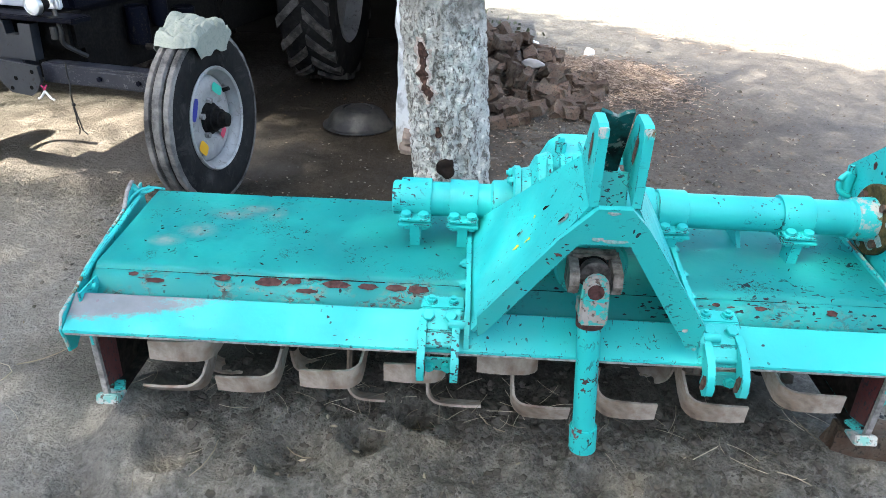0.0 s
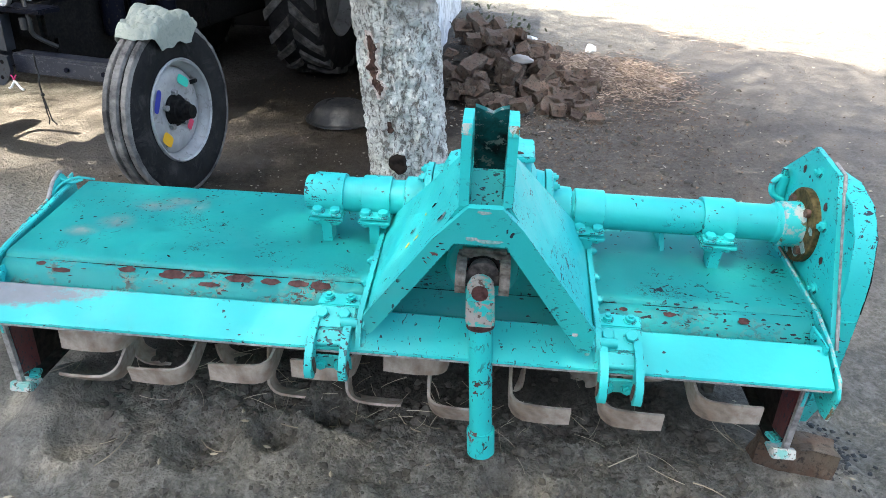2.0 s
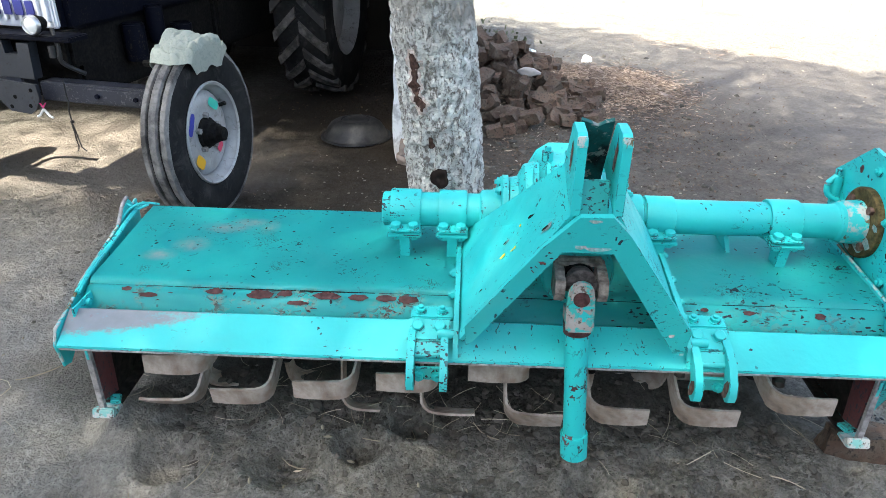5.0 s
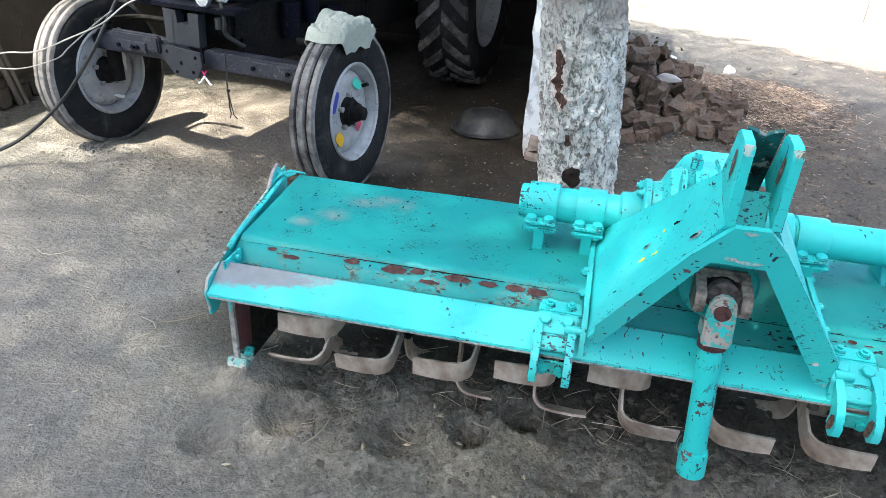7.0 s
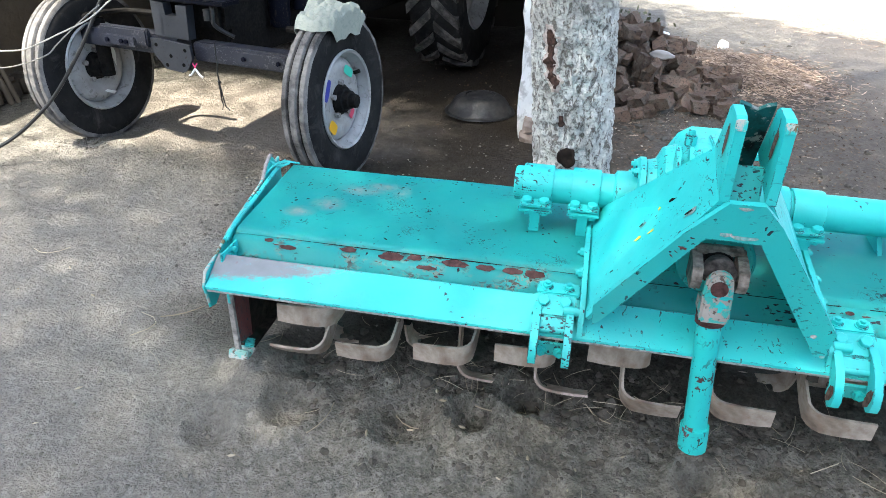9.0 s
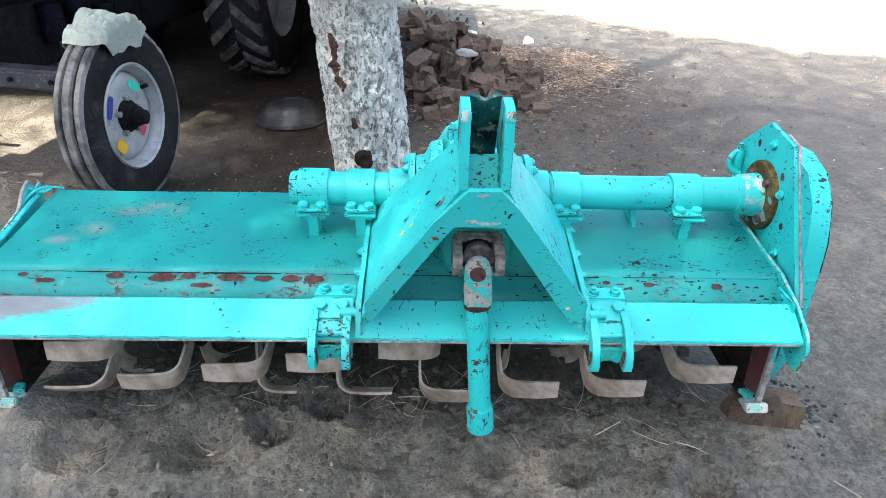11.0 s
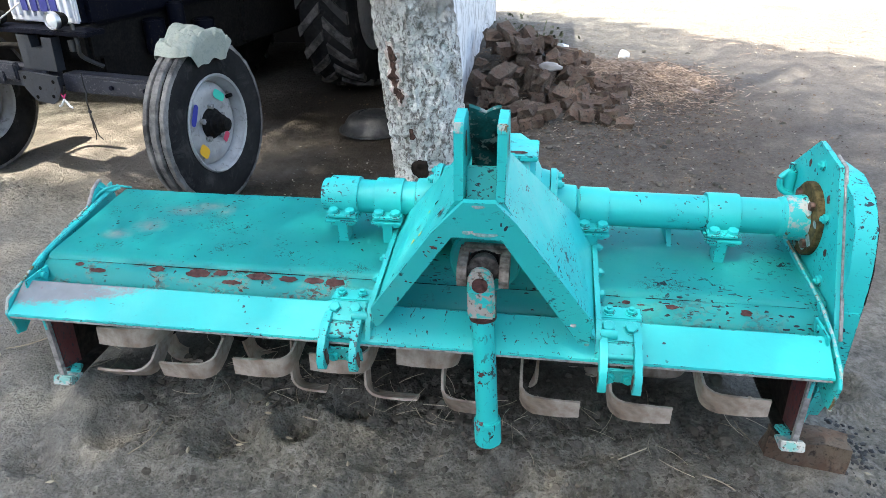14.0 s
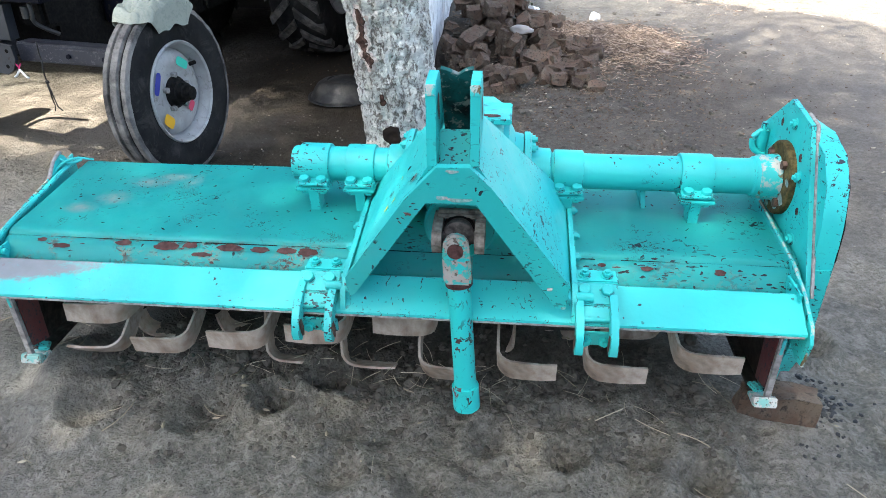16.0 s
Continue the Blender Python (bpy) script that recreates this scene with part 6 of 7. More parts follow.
axle2 = part("axle_beam", bm, m_axle, tractor, "dark blue front axle beam", bevel=0.006)
bm = bmesh.new()
tbox(bm, -0.36, -0.10, 0.575, 0.30, 0.035, 0.085)
bar = part("tow_bar", bm, m_axle, tractor, "scratched blue-grey tow bar", bevel=0.008)
bm = bmesh.new()
tbox(bm, -0.38, -0.122, 0.553, 0.20, 0.012, 0.05)
plate2 = part("bolt_plate", bm, m_axle, bar, bevel=0.004)
for a in (-0.45, -0.36, -0.33):
    piece("bolt", DARKBOLT, plate2, facing(tp(a, -0.129, 0.553), -BK))
bm = bmesh.new()
prism(bm, [tp(a, -0.125, z) for a, z in [(-0.17, 0.590), (0.06, 0.575), (0.065, 0.515), (0.035, 0.465), (0.0, 0.442), (-0.10, 0.45), (-0.135, 0.485), (-0.17, 0.53)]], BK * 0.016)
hp = part("hitch_plate", bm, m_plate, tractor, "dark drilled front hitch plate", bevel=0.004)
bm = bmesh.new()
for a, z in ((-0.14, 0.56), (0.03, 0.55), (-0.06, 0.515), (0.01, 0.48), (-0.09, 0.47)):
    rod(bm, tp(a, -0.1345, z), tp(a, -0.130, z), 0.009, seg=12)
part("hole", bm, m_black, hp, "drilled holes")
bm = bmesh.new()
prism(bm, [tp(a, -0.06, z) for a, z in [(-0.18, 0.59), (0.02, 0.585), (0.03, 0.74), (-0.03, 0.74), (-0.035, 0.69), (-0.10, 0.69), (-0.105, 0.745), (-0.18, 0.75)]], BK * 0.05)
part("front_support", bm, m_plate, tractor, "notched cast front support", bevel=0.005)
bm = bmesh.new()
tbox(bm, -0.06, -0.03, 0.765, 0.62, 0.12, 0.022)
part("bumper_shelf", bm, m_tractor, tractor, bevel=0.004)
# kingpins
for a, b in ((0.63, -0.02), (-0.62, -0.02)):
    bm = bmesh.new()
    rod(bm, tp(a, b, 0.33), tp(a, b, 0.62), 0.035, seg=18)
    rod(bm, tp(a, b, 0.36), tp(a + (0.12 if a > 0 else -0.12), b, 0.38), 0.03, seg=16)
    tube(bm, curve_pts([tp(a, b, 0.62), tp(a + 0.02, b - 0.08, 0.645), tp(a + 0.03, b + 0.16, 0.63), tp(a * 0.6, b + 0.22, 0.62)], 5), 0.016, 8)
    part("kingpin", bm, m_darkiron, tractor, smooth=True)
# headlamps
for a, b, z in ((-0.285, -0.10, 0.815), (0.085, -0.10, 0.822)):
    bm = bmesh.new()
    lathe(bm, [(0.0, 0.0), (0.0, 0.034), (0.012, 0.039), (0.025, 0.039), (0.065, 0.026), (0.072, 0.0)], Matrix.Translation(tp(a, b, z)) @ BK.to_track_quat("X", "Z").to_matrix().to_4x4(), 28, False)
    lamp = part("headlamp", bm, m_darkiron, tractor, "small round headlamp", smooth=True)
    bm = bmesh.new()
    lathe(bm, [(-0.006, 0.034), (-0.010, 0.037), (-0.004, 0.041), (0.012, 0.041), (0.012, 0.034)], Matrix.Translation(tp(a, b, z)) @ BK.to_track_quat("X", "Z").to_matrix().to_4x4(), 28)
    part("lamp_ring", bm, m_chrome, lamp, smooth=True)
    bm = bmesh.new()
    lathe(bm, [(-0.014, 0.0), (-0.012, 0.017), (-0.006, 0.029), (0.002, 0.036)], Matrix.Translation(tp(a, b, z)) @ BK.to_track_quat("X", "Z").to_matrix().to_4x4(), 28, False)
    part("lens", bm, m_glass, lamp, "pale dusty lens", smooth=True)
    bm = bmesh.new()
    rod(bm, tp(a, b + 0.03, z - 0.06), tp(a, b + 0.03, z - 0.045), 0.018, seg=10)
    part("lamp_foot", bm, m_darkiron, lamp)
# grille panel with a plain printed strip, bonnet, radiator, engine and body
bm = bmesh.new()
tbox(bm, -0.08, 0.02, 1.04, 0.40, 0.03, 0.50)
grille = part("grille", bm, m_grille, tractor, "pale grey front grille panel", bevel=0.008)
for i in range(9):
    bm = bmesh.new()
    tbox(bm, -0.25 + 0.043 * i, -0.002, 1.04, 0.012, 0.02, 0.44)
    part("grille_slat", bm, m_grille, grille, bevel=0.002)
for i, w in enumerate((0.04, 0.045, 0.05, 0.045)):
    bm = bmesh.new()
    tbox(bm, -0.15 + 0.058 * i, -0.0185, 0.875, w, 0.006, 0.062)
    part("badge_bar", bm, m_letter, grille, "navy badge bars", bevel=0.004)
bm = bmesh.new()
tbox(bm, -0.08, 0.62, 1.03, 0.44, 1.15, 0.54)
part("bonnet", bm, m_tractor, tractor, "dark blue bonnet", bevel=0.03)
bm = bmesh.new()
tbox(bm, -0.06, 0.75, 0.62, 0.34, 1.3, 0.34)
tbox(bm, -0.06, 1.75, 0.68, 0.42, 1.0, 0.42)
tbox(bm, -0.04, 0.06, 0.70, 0.40, 0.12, 0.16)
part("engine_block", bm, m_darkiron, tractor, "dark greasy engine and gearbox", bevel=0.02)
for a, b, z, r in ((0.16, 0.45, 0.66, 0.055), (0.17, 0.62, 0.72, 0.045), (0.16, 0.85, 0.60, 0.06)):
    bm = bmesh.new()
    rod(bm, tp(a, b, z - 0.09), tp(a, b, z + 0.09), r, seg=20)
    part("filter_can", bm, m_tractor, tractor, bevel=0.006)
for s in (-1, 1):
    bm = bmesh.new()
    out = []
    for i in range(13):
        w = radians(15 + 12.5 * i)
        out.append(tp(s * 0.66 - 0.04, 2.06 - 0.78 * math.cos(w), 0.66 + 0.76 * math.sin(w)))
    for p, q in zip(out, out[1:]):
        vs = [bm.verts.new(p - AX * 0.19), bm.verts.new(p + AX * 0.19), bm.verts.new(q + AX * 0.19), bm.verts.new(q - AX * 0.19)]
        bm.faces.new(vs)
    bmesh.ops.remove_doubles(bm, verts=bm.verts, dist=0.001)
    bmesh.ops.solidify(bm, geom=bm.faces[:], thickness=0.006)
    part("fender", bm, m_tractor, tractor, "dark rear fender", smooth=True)
bm = bmesh.new()
tube(bm, curve_pts([tp(0.13, -0.04, 0.80), tp(0.16, -0.06, 0.72), tp(0.155, -0.05, 0.66), tp(0.20, 0.02, 0.60)], 6), 0.010, 8)
part("hose", bm, m_cable, tractor, "black rubber hose", smooth=True)
bm = bmesh.new()
rod(bm, tp(0.135, -0.07, 0.735), tp(0.135, -0.07, 0.685), 0.016, seg=12)
part("horn", bm, m_cable, tractor)

# ---- things in the shed and round the tractor ----
# rag over the tyre
bm = bmesh.new()
nu_, nv_ = 130, 110
wc = Vector((-1.139, 2.758, 0.388)) + WN.normalized() * 0.011
side_dir = Vector((-WN.y, WN.x, 0)).normalized()
grid = []
for i in range(nu_):
    row = []
    for j in range(nv_):
        s, t = i / (nu_ - 1) - 0.5, j / (nv_ - 1) - 0.5
        w1, w2 = noise.noise(Vector((s * 2.2, t * 2.2, 4.0))), noise.noise(Vector((s * 2.2, t * 2.2, 9.0)))
        ang = s * (0.82 + 0.26 * noise.noise(Vector((t * 2.6, 1.3, 0)))) - 0.02
        across = t * (0.300 + 0.05 * noise.noise(Vector((s * 3.0, 7.7, 0)))) - 0.022
        bulge = lambda p, q: min(1.0, abs(noise.noise(Vector((s * p + w1 * 1.5, t * q + w2 * 1.5, p))) * 2.6)) ** 0.6
        fold = 0.028 * bulge(2.4, 2.0) + 0.020 * bulge(3.2, 6.5) + 0.014 * bulge(4, 13)
        hump = 0.022 * math.exp(-((s + 0.02) / 0.34) ** 2 - (t / 0.40) ** 2)
        x = max(-0.072, min(0.072, across))
        drop = max(0.0, abs(across) - 0.060)
        fold *= 1 - min(1.0, drop / 0.05)
        r = 0.372 + (hump + fold) * min(1.0, 4.5 * (0.5 - abs(s)) + 0.25)
        x += (0.012 + fold * 0.2) * (1 if across > 0.062 else -1 if across < -0.062 else across / 0.062)
        p = wc + WN.normalized() * x + (side_dir * math.sin(ang) + Vector((0, 0, 1)) * math.cos(ang)) * (r - drop * 1.1)
        row.append(bm.verts.new(p))
    grid.append(row)
for a, b in zip(grid, grid[1:]):
    for j in range(nv_ - 1):
        bm.faces.new((a[j], a[j + 1], b[j + 1], b[j]))
bmesh.ops.smooth_vert(bm, verts=bm.verts[:], factor=0.3, use_axis_x=True, use_axis_y=True, use_axis_z=True)
bmesh.ops.solidify(bm, geom=bm.faces[:], thickness=0.003)
single("rag", bm, m_rag, "crumpled pale printed cloth rag lying on the tractor tyre", "cloth", smooth=True)

# upturned iron basin on the ground
bm = bmesh.new()
bz = ground_z(-0.672, 3.95)
lathe(bm, [(0.0, 0.212), (0.003, 0.219), (0.009, 0.217), (0.012, 0.200), (0.022, 0.191), (0.052, 0.178), (0.080, 0.156), (0.098, 0.128), (0.106, 0.102), (0.107, 0.090), (0.101, 0.084), (0.110, 0.070), (0.113, 0.035), (0.113, 0.0)], Matrix.Translation((-0.672, 3.95, bz + 0.012)) @ pose(0, 0, 0, 0, -90, 0), 48, False)
for v in bm.verts:
    v.co += 0.004 * noise.noise_vector(v.co * 8)
single("basin", bm, m_basin, "upturned dark dented iron basin on the soil", "basin", smooth=True)

# leaning poles
for x0, y0, x1, y1, z1, r, lab in ((-3.47, 3.26, -3.66, 3.08, 1.22, 0.017, "grey weathered pole leaning on the mud wall"), (-3.455, 3.30, -3.62, 3.14, 1.02, 0.013, "grey weathered pole leaning on the mud wall")):
    bm = bmesh.new()
    pts = [Vector((x0, y0, 0)).lerp(Vector((x1, y1, z1)), t) + 0.008 * noise.noise_vector(Vector((t * 3, x0, y0))) for t in (0, 0.2, 0.4, 0.6, 0.8, 1)]
    tube(bm, pts, r, 12, [1.15, 1.05, 1, 0.95, 0.85, 0.8])
    single("pole", bm, m_wood, lab, "pole", "poles on the wall", smooth=True)

# cables
bm = bmesh.new()
pts = curve_pts([(-4.2, 1.7, 0.02), (-3.5, 1.92, 0.02), (-3.07, 2.15, 0.025), (-2.763, 2.392, 0.10), (-2.511, 2.50, 0.292), (-2.312, 2.55, 0.531), (-2.192, 2.60, 0.734), (-2.106, 2.65, 0.895), (-2.03, 2.75, 1.05), (-2.0, 2.86, 1.10)], 8)
tube(bm, pts, 0.0085, 8)
single("black_cable", bm, m_cable, "thick black cable hanging from the tractor down to the soil", "cable", smooth=True)
bm = bmesh.new()
pts = curve_pts([(-3.63, 2.74, 0.45), (-3.529, 2.72, 0.424), (-3.353, 2.68, 0.402), (-3.072, 2.62, 0.436), (-2.787, 2.56, 0.526), (-2.534, 2.50, 0.570), (-2.324, 2.50, 0.653), (-2.163, 2.52, 0.726), (-2.09, 2.60, 0.80), (-2.03, 2.70, 0.84), (-1.98, 2.80, 0.90)], 6)
tube(bm, pts, 0.0036, 8)
single("white_wire", bm, m_wire, "slack white electric wire between wall and tractor", "wire", smooth=True)
bm = bmesh.new()
pts = curve_pts([(-3.10, 2.615, 0.434), (-2.90, 2.57, 0.445), (-2.666, 2.53, 0.472), (-2.419, 2.49, 0.551), (-2.337, 2.495, 0.611), (-2.208, 2.52, 0.715), (-2.14, 2.57, 0.775)], 6)
tube(bm, pts, 0.0032, 8)
single("grey_wire", bm, m_wire2, "thin grey electric wire hanging by the white one", "wire", smooth=True)
bm = bmesh.new()
pts = [tp(0.195, -0.12, 0.60 - 0.27 * t) + 0.006 * noise.noise_vector(Vector((t * 6, 2, 1))) for t in [i / 14 for i in range(15)]]
tube(bm, pts, 0.0035, 6)
v = bmesh.ops.create_icosphere(bm, subdivisions=1, radius=0.010)["verts"]
bmesh.ops.translate(bm, verts=v, vec=tp(0.195, -0.12, 0.42))
tube(bm, [tp(0.195, -0.12, 0.34), tp(0.200, -0.12, 0.31), tp(0.192, -0.12, 0.285)], 0.003, 6)
tube(bm, [tp(0.195, -0.12, 0.41), tp(0.206, -0.12, 0.35), tp(0.214, -0.12, 0.305), tp(0.236, -0.12, 0.288)], 0.003, 6)
single("hanging_cord", bm, m_cable, "thin black knotted cord hanging from the axle", "cord")
clip = thing("wire_clip", tuple(tp(0.085, -0.16, 0.44)), "small white clip tied with pink thread on the hitch plate", "clip")
bm = bmesh.new()
c = tp(0.085, -0.145, 0.475)
for s in (-1, 1):
    tube(bm, [c, c + AX * s * 0.026 + Vector((0, 0, -0.030)), c + AX * s * 0.040 + Vector((0, 0, -0.036))], 0.005, 8)
part("clip_legs", bm, m_white, clip, smooth=True)
bm = bmesh.new()
for i in range(9):
    w = random.Random(i).uniform(-1, 1)
    tube(bm, [c + Vector((0, 0, 0.004)), c + AX * 0.018 * w + Vector((0, 0, 0.014 + 0.016 * abs(w)))], 0.0024, 5)
part("thread", bm, m_pink, clip, "pink thread")

# ---- heap of old bricks by the wall ----
rngb = random.Random(17)


def brick_mesh(l, w, h, seed, broken):
    bm = bmesh.new()
    box(bm, (0, 0, 0), (l, w, h))
    if broken:
        n = Vector((1, rngb.uniform(-0.4, 0.4), rngb.uniform(-0.3, 0.3)))
        r = bmesh.ops.bisect_plane(bm, geom=bm.verts[:] + bm.edges[:] + bm.faces[:], plane_co=(l * 0.5 * broken, 0, 0), plane_no=n, clear_outer=True)
        bmesh.ops.contextual_create(bm, geom=[g for g in r["geom_cut"] if isinstance(g, bmesh.types.BMEdge)])
    bmesh.ops.subdivide_edges(bm, edges=bm.edges[:], cuts=2, use_grid_fill=True)
    for v in bm.verts:
        v.co += 0.018 * noise.noise_vector(v.co * 13 + Vector((seed, 0, 0))) + 0.008 * noise.noise_vector(v.co * 40 + Vector((0, seed, 0)))
    return mesh_of("brick", bm, m_brick)


BRICKS = [brick_mesh(0.200, 0.100, 0.066, 3.1 * i, (0, 0.4, 0.3, -0.1, 0.5, 0, 0.1, 0.0, -0.2, 0.2)[i]) for i in range(10)]


def heap_height(x, y):
    """Top of the piled bricks over the mound."""
    ridge = math.exp(-((x - 0.10 - 0.10 * (5.0 - y)) / 0.40) ** 2)
    front = min(1.0, max(0.0, (y - 4.05) / 0.55))
    return 0.23 * ridge * front * math.exp(-max(0.0, (y - 4.9) / 0.75) ** 2)


count = 0
while count < 112:
    x, y = rngb.gauss(0.24, 0.34), rngb.gauss(4.62, 0.48)
    left = -0.15 - 0.038 * (y - 3.55) + 0.11
    if x < left or y < 4.02 + 0.3 * abs(x - 0.3) or x > 1.0 - 0.45 * max(0, y - 4.8) or y > 6.9:
        continue
    top = heap_height(x, y)
    q = rngb.random() ** 0.6
    z = ground_z(x, y) + q * top * 0.9 + 0.010
    ob = new("brick", BRICKS[count % 10])
    flat = 12 if q * top < 0.05 else 30
    ob.matrix_world = pose(x, y, z, rngb.gauss(0, flat), rngb.gauss(0, flat), rngb.uniform(0, 180)) @ Matrix.Scale(rngb.uniform(0.72, 1.05), 4)
    tagged(ob, "dusty brown broken brick in a heap by the wall", "brick", "heap of bricks")
    count += 1
# bare bricks at the foot of the wall's corner
for i, (dx, z, a) in enumerate([(0.015, 0.02, 4), (0.035, 0.09, -3)]):
    foot = BRICKS[(0, 5)[i]].copy()
    foot.materials[0] = m_palebrick
    piece("brick", foot, wall_e, pose(-0.300 + dx, 3.535, z, 2, 1, a) @ Matrix.Diagonal((0.75, 1.0, 0.95, 1)))
# brick under the right skid shoe
ob = new("brick", BRICKS[0])
ob.matrix_world = pose(1.160, 1.335, 0.076, 2, 2, -3) @ Matrix.Diagonal((0.95, 0.72, 1.20, 1))
tagged(ob, "worn brown brick under the skid shoe of the tiller", "brick")


def lump(name, at, size, mat, label, category, seed, rot=0):
    bm = bmesh.new()
    bmesh.ops.create_icosphere(bm, subdivisions=3, radius=0.5)
    for v in bm.verts:
        v.co += 0.16 * noise.noise_vector(v.co * 2.2 + Vector((seed, 0, 0))) + 0.05 * noise.noise_vector(v.co * 7)
    bmesh.ops.transform(bm, matrix=pose(*at, 0, 0, rot) @ Matrix.Diagonal((*size, 1)), verts=bm.verts)
    return single(name, bm, mat, label, category, smooth=True)


lump("pale_stone", (0.395, 4.54, 0.285), (0.16, 0.09, 0.06), m_stone, "flat pale stone on top of the brick heap", "stone", 1.0, -10)
bm = bmesh.new()
rod(bm, (1.345, 5.06, 0.032), (1.455, 4.93, 0.030), 0.031, 0.026, 20)
bmesh.ops.bevel(bm, geom=[e for e in bm.edges if e.calc_face_angle(0) > 1], offset=0.010, segments=2, affect="EDGES")
single("brick_shard", bm, m_palebrick, "short rounded pale brick shard on the soil", "brick shard", smooth=True)
for x, y, s in ((0.966, 6.17, 0.075), (0.44, 5.72, 0.075)):
    bm = bmesh.new()
    g = ground_z(x, y)
    lathe(bm, [(0, 0.0), (0, 0.5), (0.2, 0.52), (0.9, 0.40), (0.92, 0.36), (0.25, 0.45), (0.1, 0.0)], pose(x, y, g + s * 0.48, 0, 15, 40) @ Matrix.Scale(s, 4), 16, False)
    for v in bm.verts:
        v.co += 0.012 * noise.noise_vector(v.co * 22)
    single("paper_cup", bm, m_white, "crushed white cup lying on the soil", "cup", "litter cups")


# ---- loose stuff on the ground ----
def scatter(name, items, mat, label, category):
    """Many small pieces as one object; items give (verts, faces) in the world."""
    V, F = [], []
    for vs, fs in items:
        k0 = len(V)
        V += vs
        F += [tuple(k0 + i for i in f) for f in fs]
    me = bpy.data.meshes.new(name)
    me.from_pydata(V, [], F)
    me.materials.append(mat)
    return tagged(new(name, me), label, category, kind="stuff")


rs = random.Random(99)


def stalk(x, y, z, length, w, ang, lift, bend=0.0):
    """A thin bent stalk of three-sided section."""
    n, vs, fs = 4, [], []
    d = Vector((math.cos(ang), math.sin(ang), 0))
    s = Vector((-d.y, d.x, 0))
    for i in range(n + 1):
        t = i / n
        c = Vector((x, y, z)) + d * length * (t - 0.5) + s * bend * length * (t - 0.5) ** 2 * 4 + Vector((0, 0, lift * t * length + 0.004))
        for q, h in ((-0.5, 0), (0.5, 0), (0, 0.8)):
            vs.append(tuple(c + s * w * q + Vector((0, 0, w * h))))
    for i in range(n):
        for j in range(3):
            a, b = 3 * i + j, 3 * i + (j + 1) % 3
            fs.append((a, b, b + 3, a + 3))
    fs += [(0, 1, 2), (3 * n, 3 * n + 1, 3 * n + 2)]
    return vs, fs


def clod(x, y, z, r, squash=0.7):
    vs, fs = [], []
    base = bmesh.new()
    bmesh.ops.create_icosphere(base, subdivisions=1 if r < 0.012 else 2, radius=r)
    off = Vector((rs.uniform(0, 50), rs.uniform(0, 50), 0))
    for v in base.verts:
        p = v.co + r * 0.7 * noise.noise_vector(v.co / r * 0.9 + off)
        vs.append((x + p.x, y + p.y, z + p.z * squash))
    for f in base.faces:
        fs.append(tuple(v.index for v in f.verts))
    base.free()
    return vs, fs


def flake(x, y, z, s, curl=0.4):
    a, b = rs.uniform(0, 6.28), rs.uniform(0.35, 0.8)
    d, e = Vector((math.cos(a), math.sin(a), rs.uniform(-curl, curl))) * s, Vector((-math.sin(a), math.cos(a), rs.uniform(-curl, curl))) * s * b
    c = Vector((x, y, z + 0.004 + s * 0.2))
    m = Vector((0, 0, s * rs.uniform(0.0, 0.35)))
    vs = [c - d, c - e * 0.8 + m * 0.6, c + d, c + e * 0.8 + m * 0.6, c + m]
    return [tuple(p) for p in vs], [(0, 1, 4), (1, 2, 4), (2, 3, 4), (3, 0, 4)]


def seed(x, y, z, s):
    """A plump oval husk."""
    a = rs.uniform(0, 6.28)
    d, e = Vector((math.cos(a), math.sin(a), rs.uniform(-0.2, 0.2))) * s, Vector((-math.sin(a), math.cos(a), 0)) * s * 0.36
    u = Vector((0, 0, s * 0.34))
    c = Vector((x, y, z + s * 0.25))
    vs = [c - d, c + e - d * 0.3, c + u - d * 0.2, c - e - d * 0.3, c - u * 0.8 - d * 0.2, c + e + d * 0.3, c + u + d * 0.2, c - e + d * 0.3, c - u * 0.8 + d * 0.2, c + d]
    fs = [(0, 1, 2), (0, 2, 3), (0, 3, 4), (0, 4, 1)]
    for i in range(4):
        fs.append((1 + i, 1 + (i + 1) % 4, 5 + (i + 1) % 4, 5 + i))
    fs += [(9, 6, 5), (9, 7, 6), (9, 8, 7), (9, 5, 8)]
    return [tuple(p) for p in vs], fs


items, dry = [], []
for i in range(2600):
    x, y = rs.uniform(-0.62, 1.05), rs.gauss(1.30, 0.16)
    items.append(clod(x, y, ground_z(x, y) - 0.002, rs.choice((0.003, 0.003, 0.004, 0.004, 0.005, 0.006, 0.008, 0.011)) * rs.uniform(0.7, 1.2)))
for i in range(330):
    x, y = rs.uniform(-0.75, 1.0), rs.gauss(1.40, 0.06)
    items.append(clod(x, y, ground_z(x, y) - 0.003, rs.uniform(0.006, 0.019)))
for i in range(3000):
    x, y = rs.uniform(-2.8, 2.4), rs.uniform(0.7, 3.6)
    (dry if x < -0.5 or x > 1.0 or y > 1.9 else items).append(clod(x, y, ground_z(x, y), 0.0022 + 0.006 * rs.random() ** 2.5))
for i in range(110):
    x, y = rs.gauss(-2.3, 0.30), rs.gauss(2.72, 0.06)
    dry.append(clod(x, y, ground_z(x, y), rs.uniform(0.004, 0.013)))
for i in range(120):
    x, y = rs.gauss(-1.45, 0.06), rs.gauss(2.45, 0.25)
    (items if i % 3 == 0 else dry).append(clod(x, y, ground_z(x, y), rs.uniform(0.004, 0.012)))
oily = []
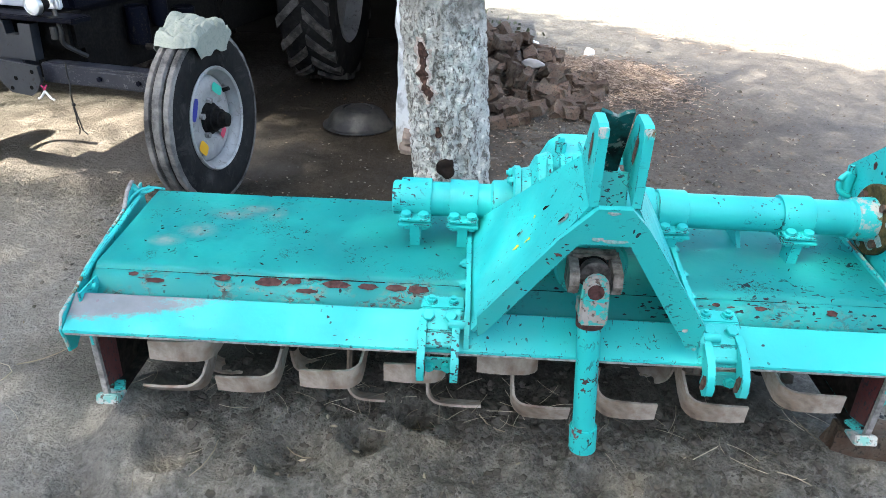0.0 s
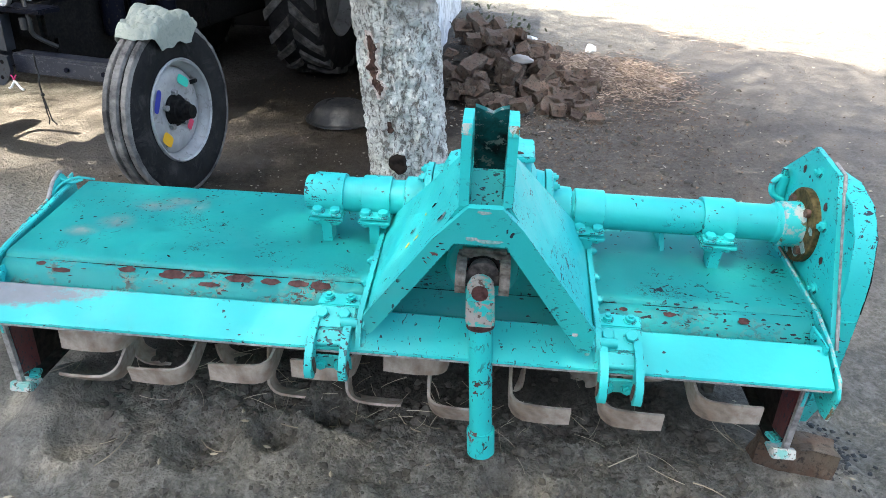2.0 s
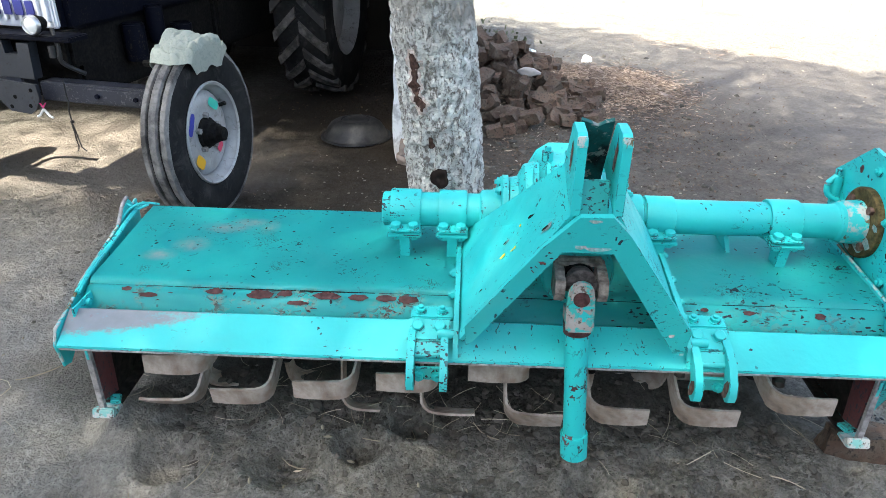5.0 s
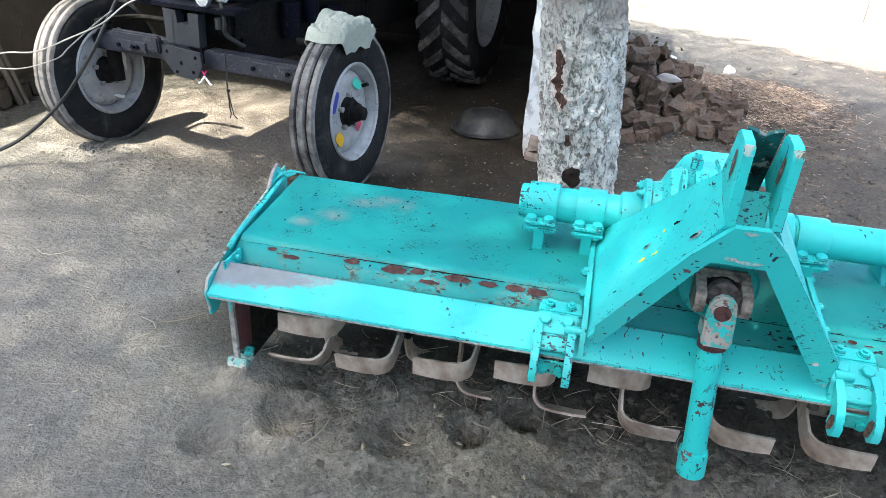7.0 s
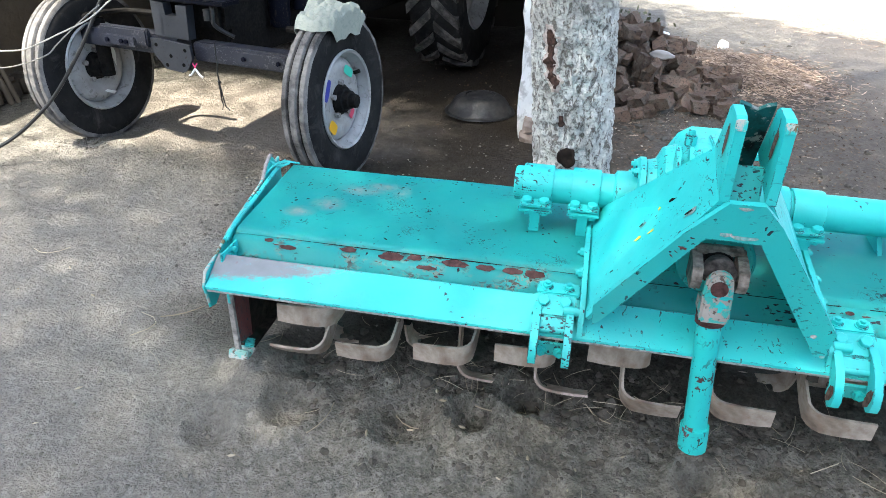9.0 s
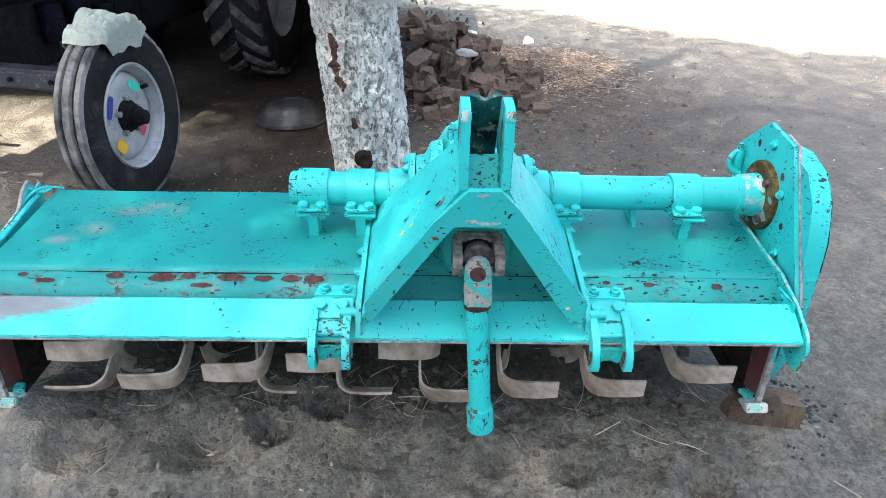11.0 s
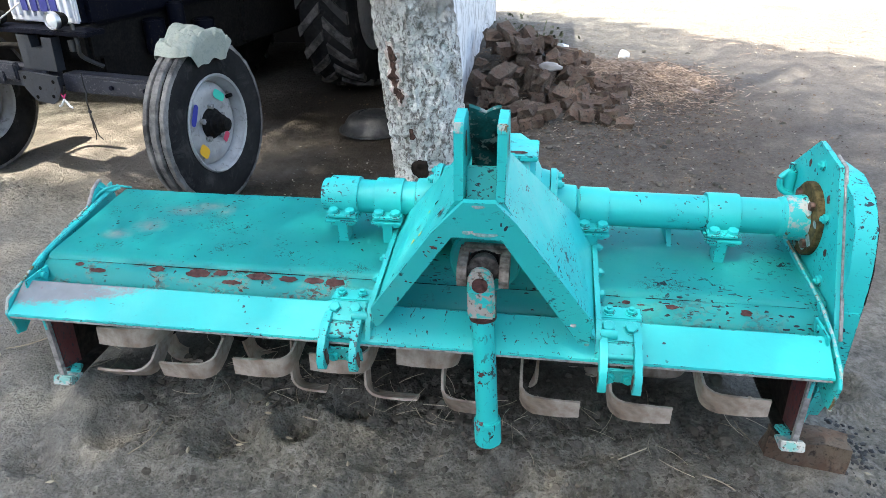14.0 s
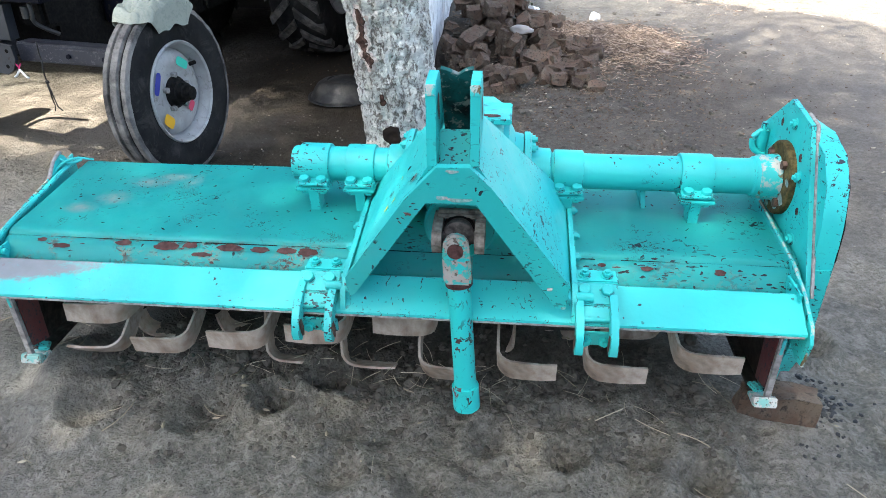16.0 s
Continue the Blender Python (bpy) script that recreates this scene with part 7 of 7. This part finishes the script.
for i in range(190):
    q = rs.random() ** 2
    x, y = 1.29 + 0.02 * q + rs.gauss(0, 0.03 + 0.06 * q), 1.42 + rs.gauss(0, 0.05 + 0.07 * q)
    oily.append(clod(x, y, ground_z(x, y), rs.uniform(0.003, 0.011) * (1 - 0.5 * q)))
for i in range(420):
    x, y = rs.gauss(0.45, 0.5), rs.gauss(4.6, 0.7)
    items.append(clod(x, y, ground_z(x, y), rs.uniform(0.006, 0.025)))
scatter("soil_clods", items, m_clod, "loose crumbs and clods of dark damp soil", "soil")
scatter("oily_crumbs", oily, m_oily, "black oily crumbs of soil spilled beside the brick", "soil")
scatter("dry_clods", dry, m_dryclod, "small dry crumbs of grey soil", "soil")

items = []
for i in range(95):
    x, y = rs.gauss(0.1, 0.42), rs.gauss(1.40, 0.07)
    items.append(stalk(x, y, ground_z(x, y) + 0.012, rs.uniform(0.03, 0.11), rs.uniform(0.001, 0.002), rs.uniform(0, 3.14), rs.uniform(-0.1, 0.35), rs.uniform(-0.12, 0.12)))
for i in range(70):
    x, y = rs.uniform(-2.4, 2.2), rs.uniform(0.8, 3.2)
    items.append(stalk(x, y, ground_z(x, y) + 0.003, rs.uniform(0.02, 0.08), rs.uniform(0.001, 0.002), rs.uniform(0, 3.14), 0, rs.uniform(-0.3, 0.3)))
for x, y, l, a, b in ((-1.28, 1.45, 0.13, 1.9, 0.5), (-1.22, 1.52, 0.15, 0.7, 0.1), (-1.16, 1.86, 0.20, 0.1, 0.05), (-1.0, 2.25, 0.18, 0.05, -0.1), (-0.33, 1.21, 0.12, -0.2, 0.2), (-0.12, 1.26, 0.09, -0.1, 0.05), (-0.55, 1.13, 0.13, 1.35, 0.1), (0.18, 1.33, 0.14, -0.5, 0.2), (0.75, 1.30, 0.13, 0.6, 0.0), (1.35, 1.05, 0.22, 2.05, 0.08), (-1.95, 1.75, 0.14, 0.3, 0.3), (0.95, 1.22, 0.10, 2.6, 0.1)):
    items.append(stalk(x, y, ground_z(x, y) + 0.004, l, 0.0032, a, 0.02, b))
scatter("straw_bits", items, m_straw, "scattered dry straw stalks on the soil", "straw")

items = []
for i in range(150):
    x, y = rs.uniform(-2.6, 2.4), rs.uniform(0.75, 3.6)
    items.append(seed(x, y, ground_z(x, y) + 0.002, rs.uniform(0.004, 0.010)))
for x, y in ((-0.19, 1.22), (-0.25, 1.24), (-0.28, 1.30), (-0.42, 1.10), (-0.33, 1.20), (-1.6, 1.55), (-1.3, 1.1), (-0.75, 0.98), (0.0, 1.15)):
    items.append(seed(x, y, ground_z(x, y) + 0.003, 0.013))
for i in range(260):
    x, y = rs.uniform(0.0, 4.5), rs.uniform(3.0, 7.5)
    items.append(seed(x, y, ground_z(x, y) + 0.002, rs.uniform(0.005, 0.016)))
scatter("pale_husks", items, m_straw, "pale seed husks lying on the soil", "husks")

items = []
for i in range(6500):
    x, y = rs.gauss(0.75, 0.60), rs.gauss(4.25, 0.62)
    if x < -0.05 or y < 2.9:
        continue
    items.append(flake(x, y, ground_z(x, y), rs.uniform(0.004, 0.014)))
for i in range(1300):
    x, y = rs.uniform(-0.1, 4.4), rs.uniform(2.7, 8.6)
    items.append(flake(x, y, ground_z(x, y), rs.uniform(0.005, 0.014)))
for i in range(1500):
    x, y = rs.gauss(0.15, 0.28), rs.gauss(5.7, 0.55)
    if x > -0.2:
        items.append(flake(x, y, ground_z(x, y) + 0.01, rs.uniform(0.006, 0.018)))
for i in range(240):
    x, y = rs.gauss(-0.9, 0.35), rs.gauss(4.6, 0.6)
    items.append(flake(x, y, ground_z(x, y), rs.uniform(0.006, 0.016)))
scatter("leaf_litter", items, m_litter, "dark dry leaf litter on the soil round the heap", "leaf litter")

items = []
for i in range(7500):
    x, y = rs.gauss(1.08, 0.27), rs.gauss(5.25, 0.34)
    g = ground_z(x, y) + rs.random() * 0.05 * math.exp(-((x - 1.1) / 0.38) ** 2 - ((y - 5.3) / 0.45) ** 2)
    items.append(stalk(x, y, g, rs.uniform(0.02, 0.065), rs.uniform(0.002, 0.006), rs.uniform(0, 6.28), rs.uniform(-0.2, 0.35), rs.uniform(-0.1, 0.1)))
for i in range(260):
    x, y = rs.gauss(0.45, 0.35), rs.gauss(4.35, 0.30)
    items.append(stalk(x, y, ground_z(x, y), rs.uniform(0.02, 0.07), rs.uniform(0.002, 0.004), rs.uniform(0, 6.28), rs.uniform(-0.1, 0.2), rs.uniform(-0.1, 0.1)))
for i in range(160):
    x, y = rs.gauss(2.6, 0.5), rs.gauss(7.2, 0.25)
    items.append(stalk(x, y, ground_z(x, y), rs.uniform(0.05, 0.16), rs.uniform(0.003, 0.006), rs.uniform(0, 6.28), rs.uniform(-0.1, 0.2), rs.uniform(-0.1, 0.1)))
scatter("straw_heap", items, m_trash, "heap of trampled brown straw and husk by the bricks", "straw heap")

items = []
for i in range(60):
    x, y = rs.gauss(0.10, 0.22), rs.gauss(6.5, 0.35)
    g = ground_z(x, y)
    a, l, w = rs.uniform(0, 6.28), rs.uniform(0.02, 0.07), rs.uniform(0.006, 0.014)
    d = Vector((math.cos(a), math.sin(a), 0))
    s = Vector((-d.y, d.x, 0)) * w
    b = Vector((x, y, g + rs.uniform(0.02, 0.08)))
    vs = [b - s, b + s, b + d * l * 0.5 + s + Vector((0, 0, l * 0.7)), b + d * l * 0.5 - s + Vector((0, 0, l * 0.7)), b + d * l + Vector((0, 0, l * 0.75))]
    items.append(([tuple(p) for p in vs], [(0, 1, 2, 3), (3, 2, 4)]))
scatter("weeds", items, m_weed, "small green weeds growing over the heap", "weeds")
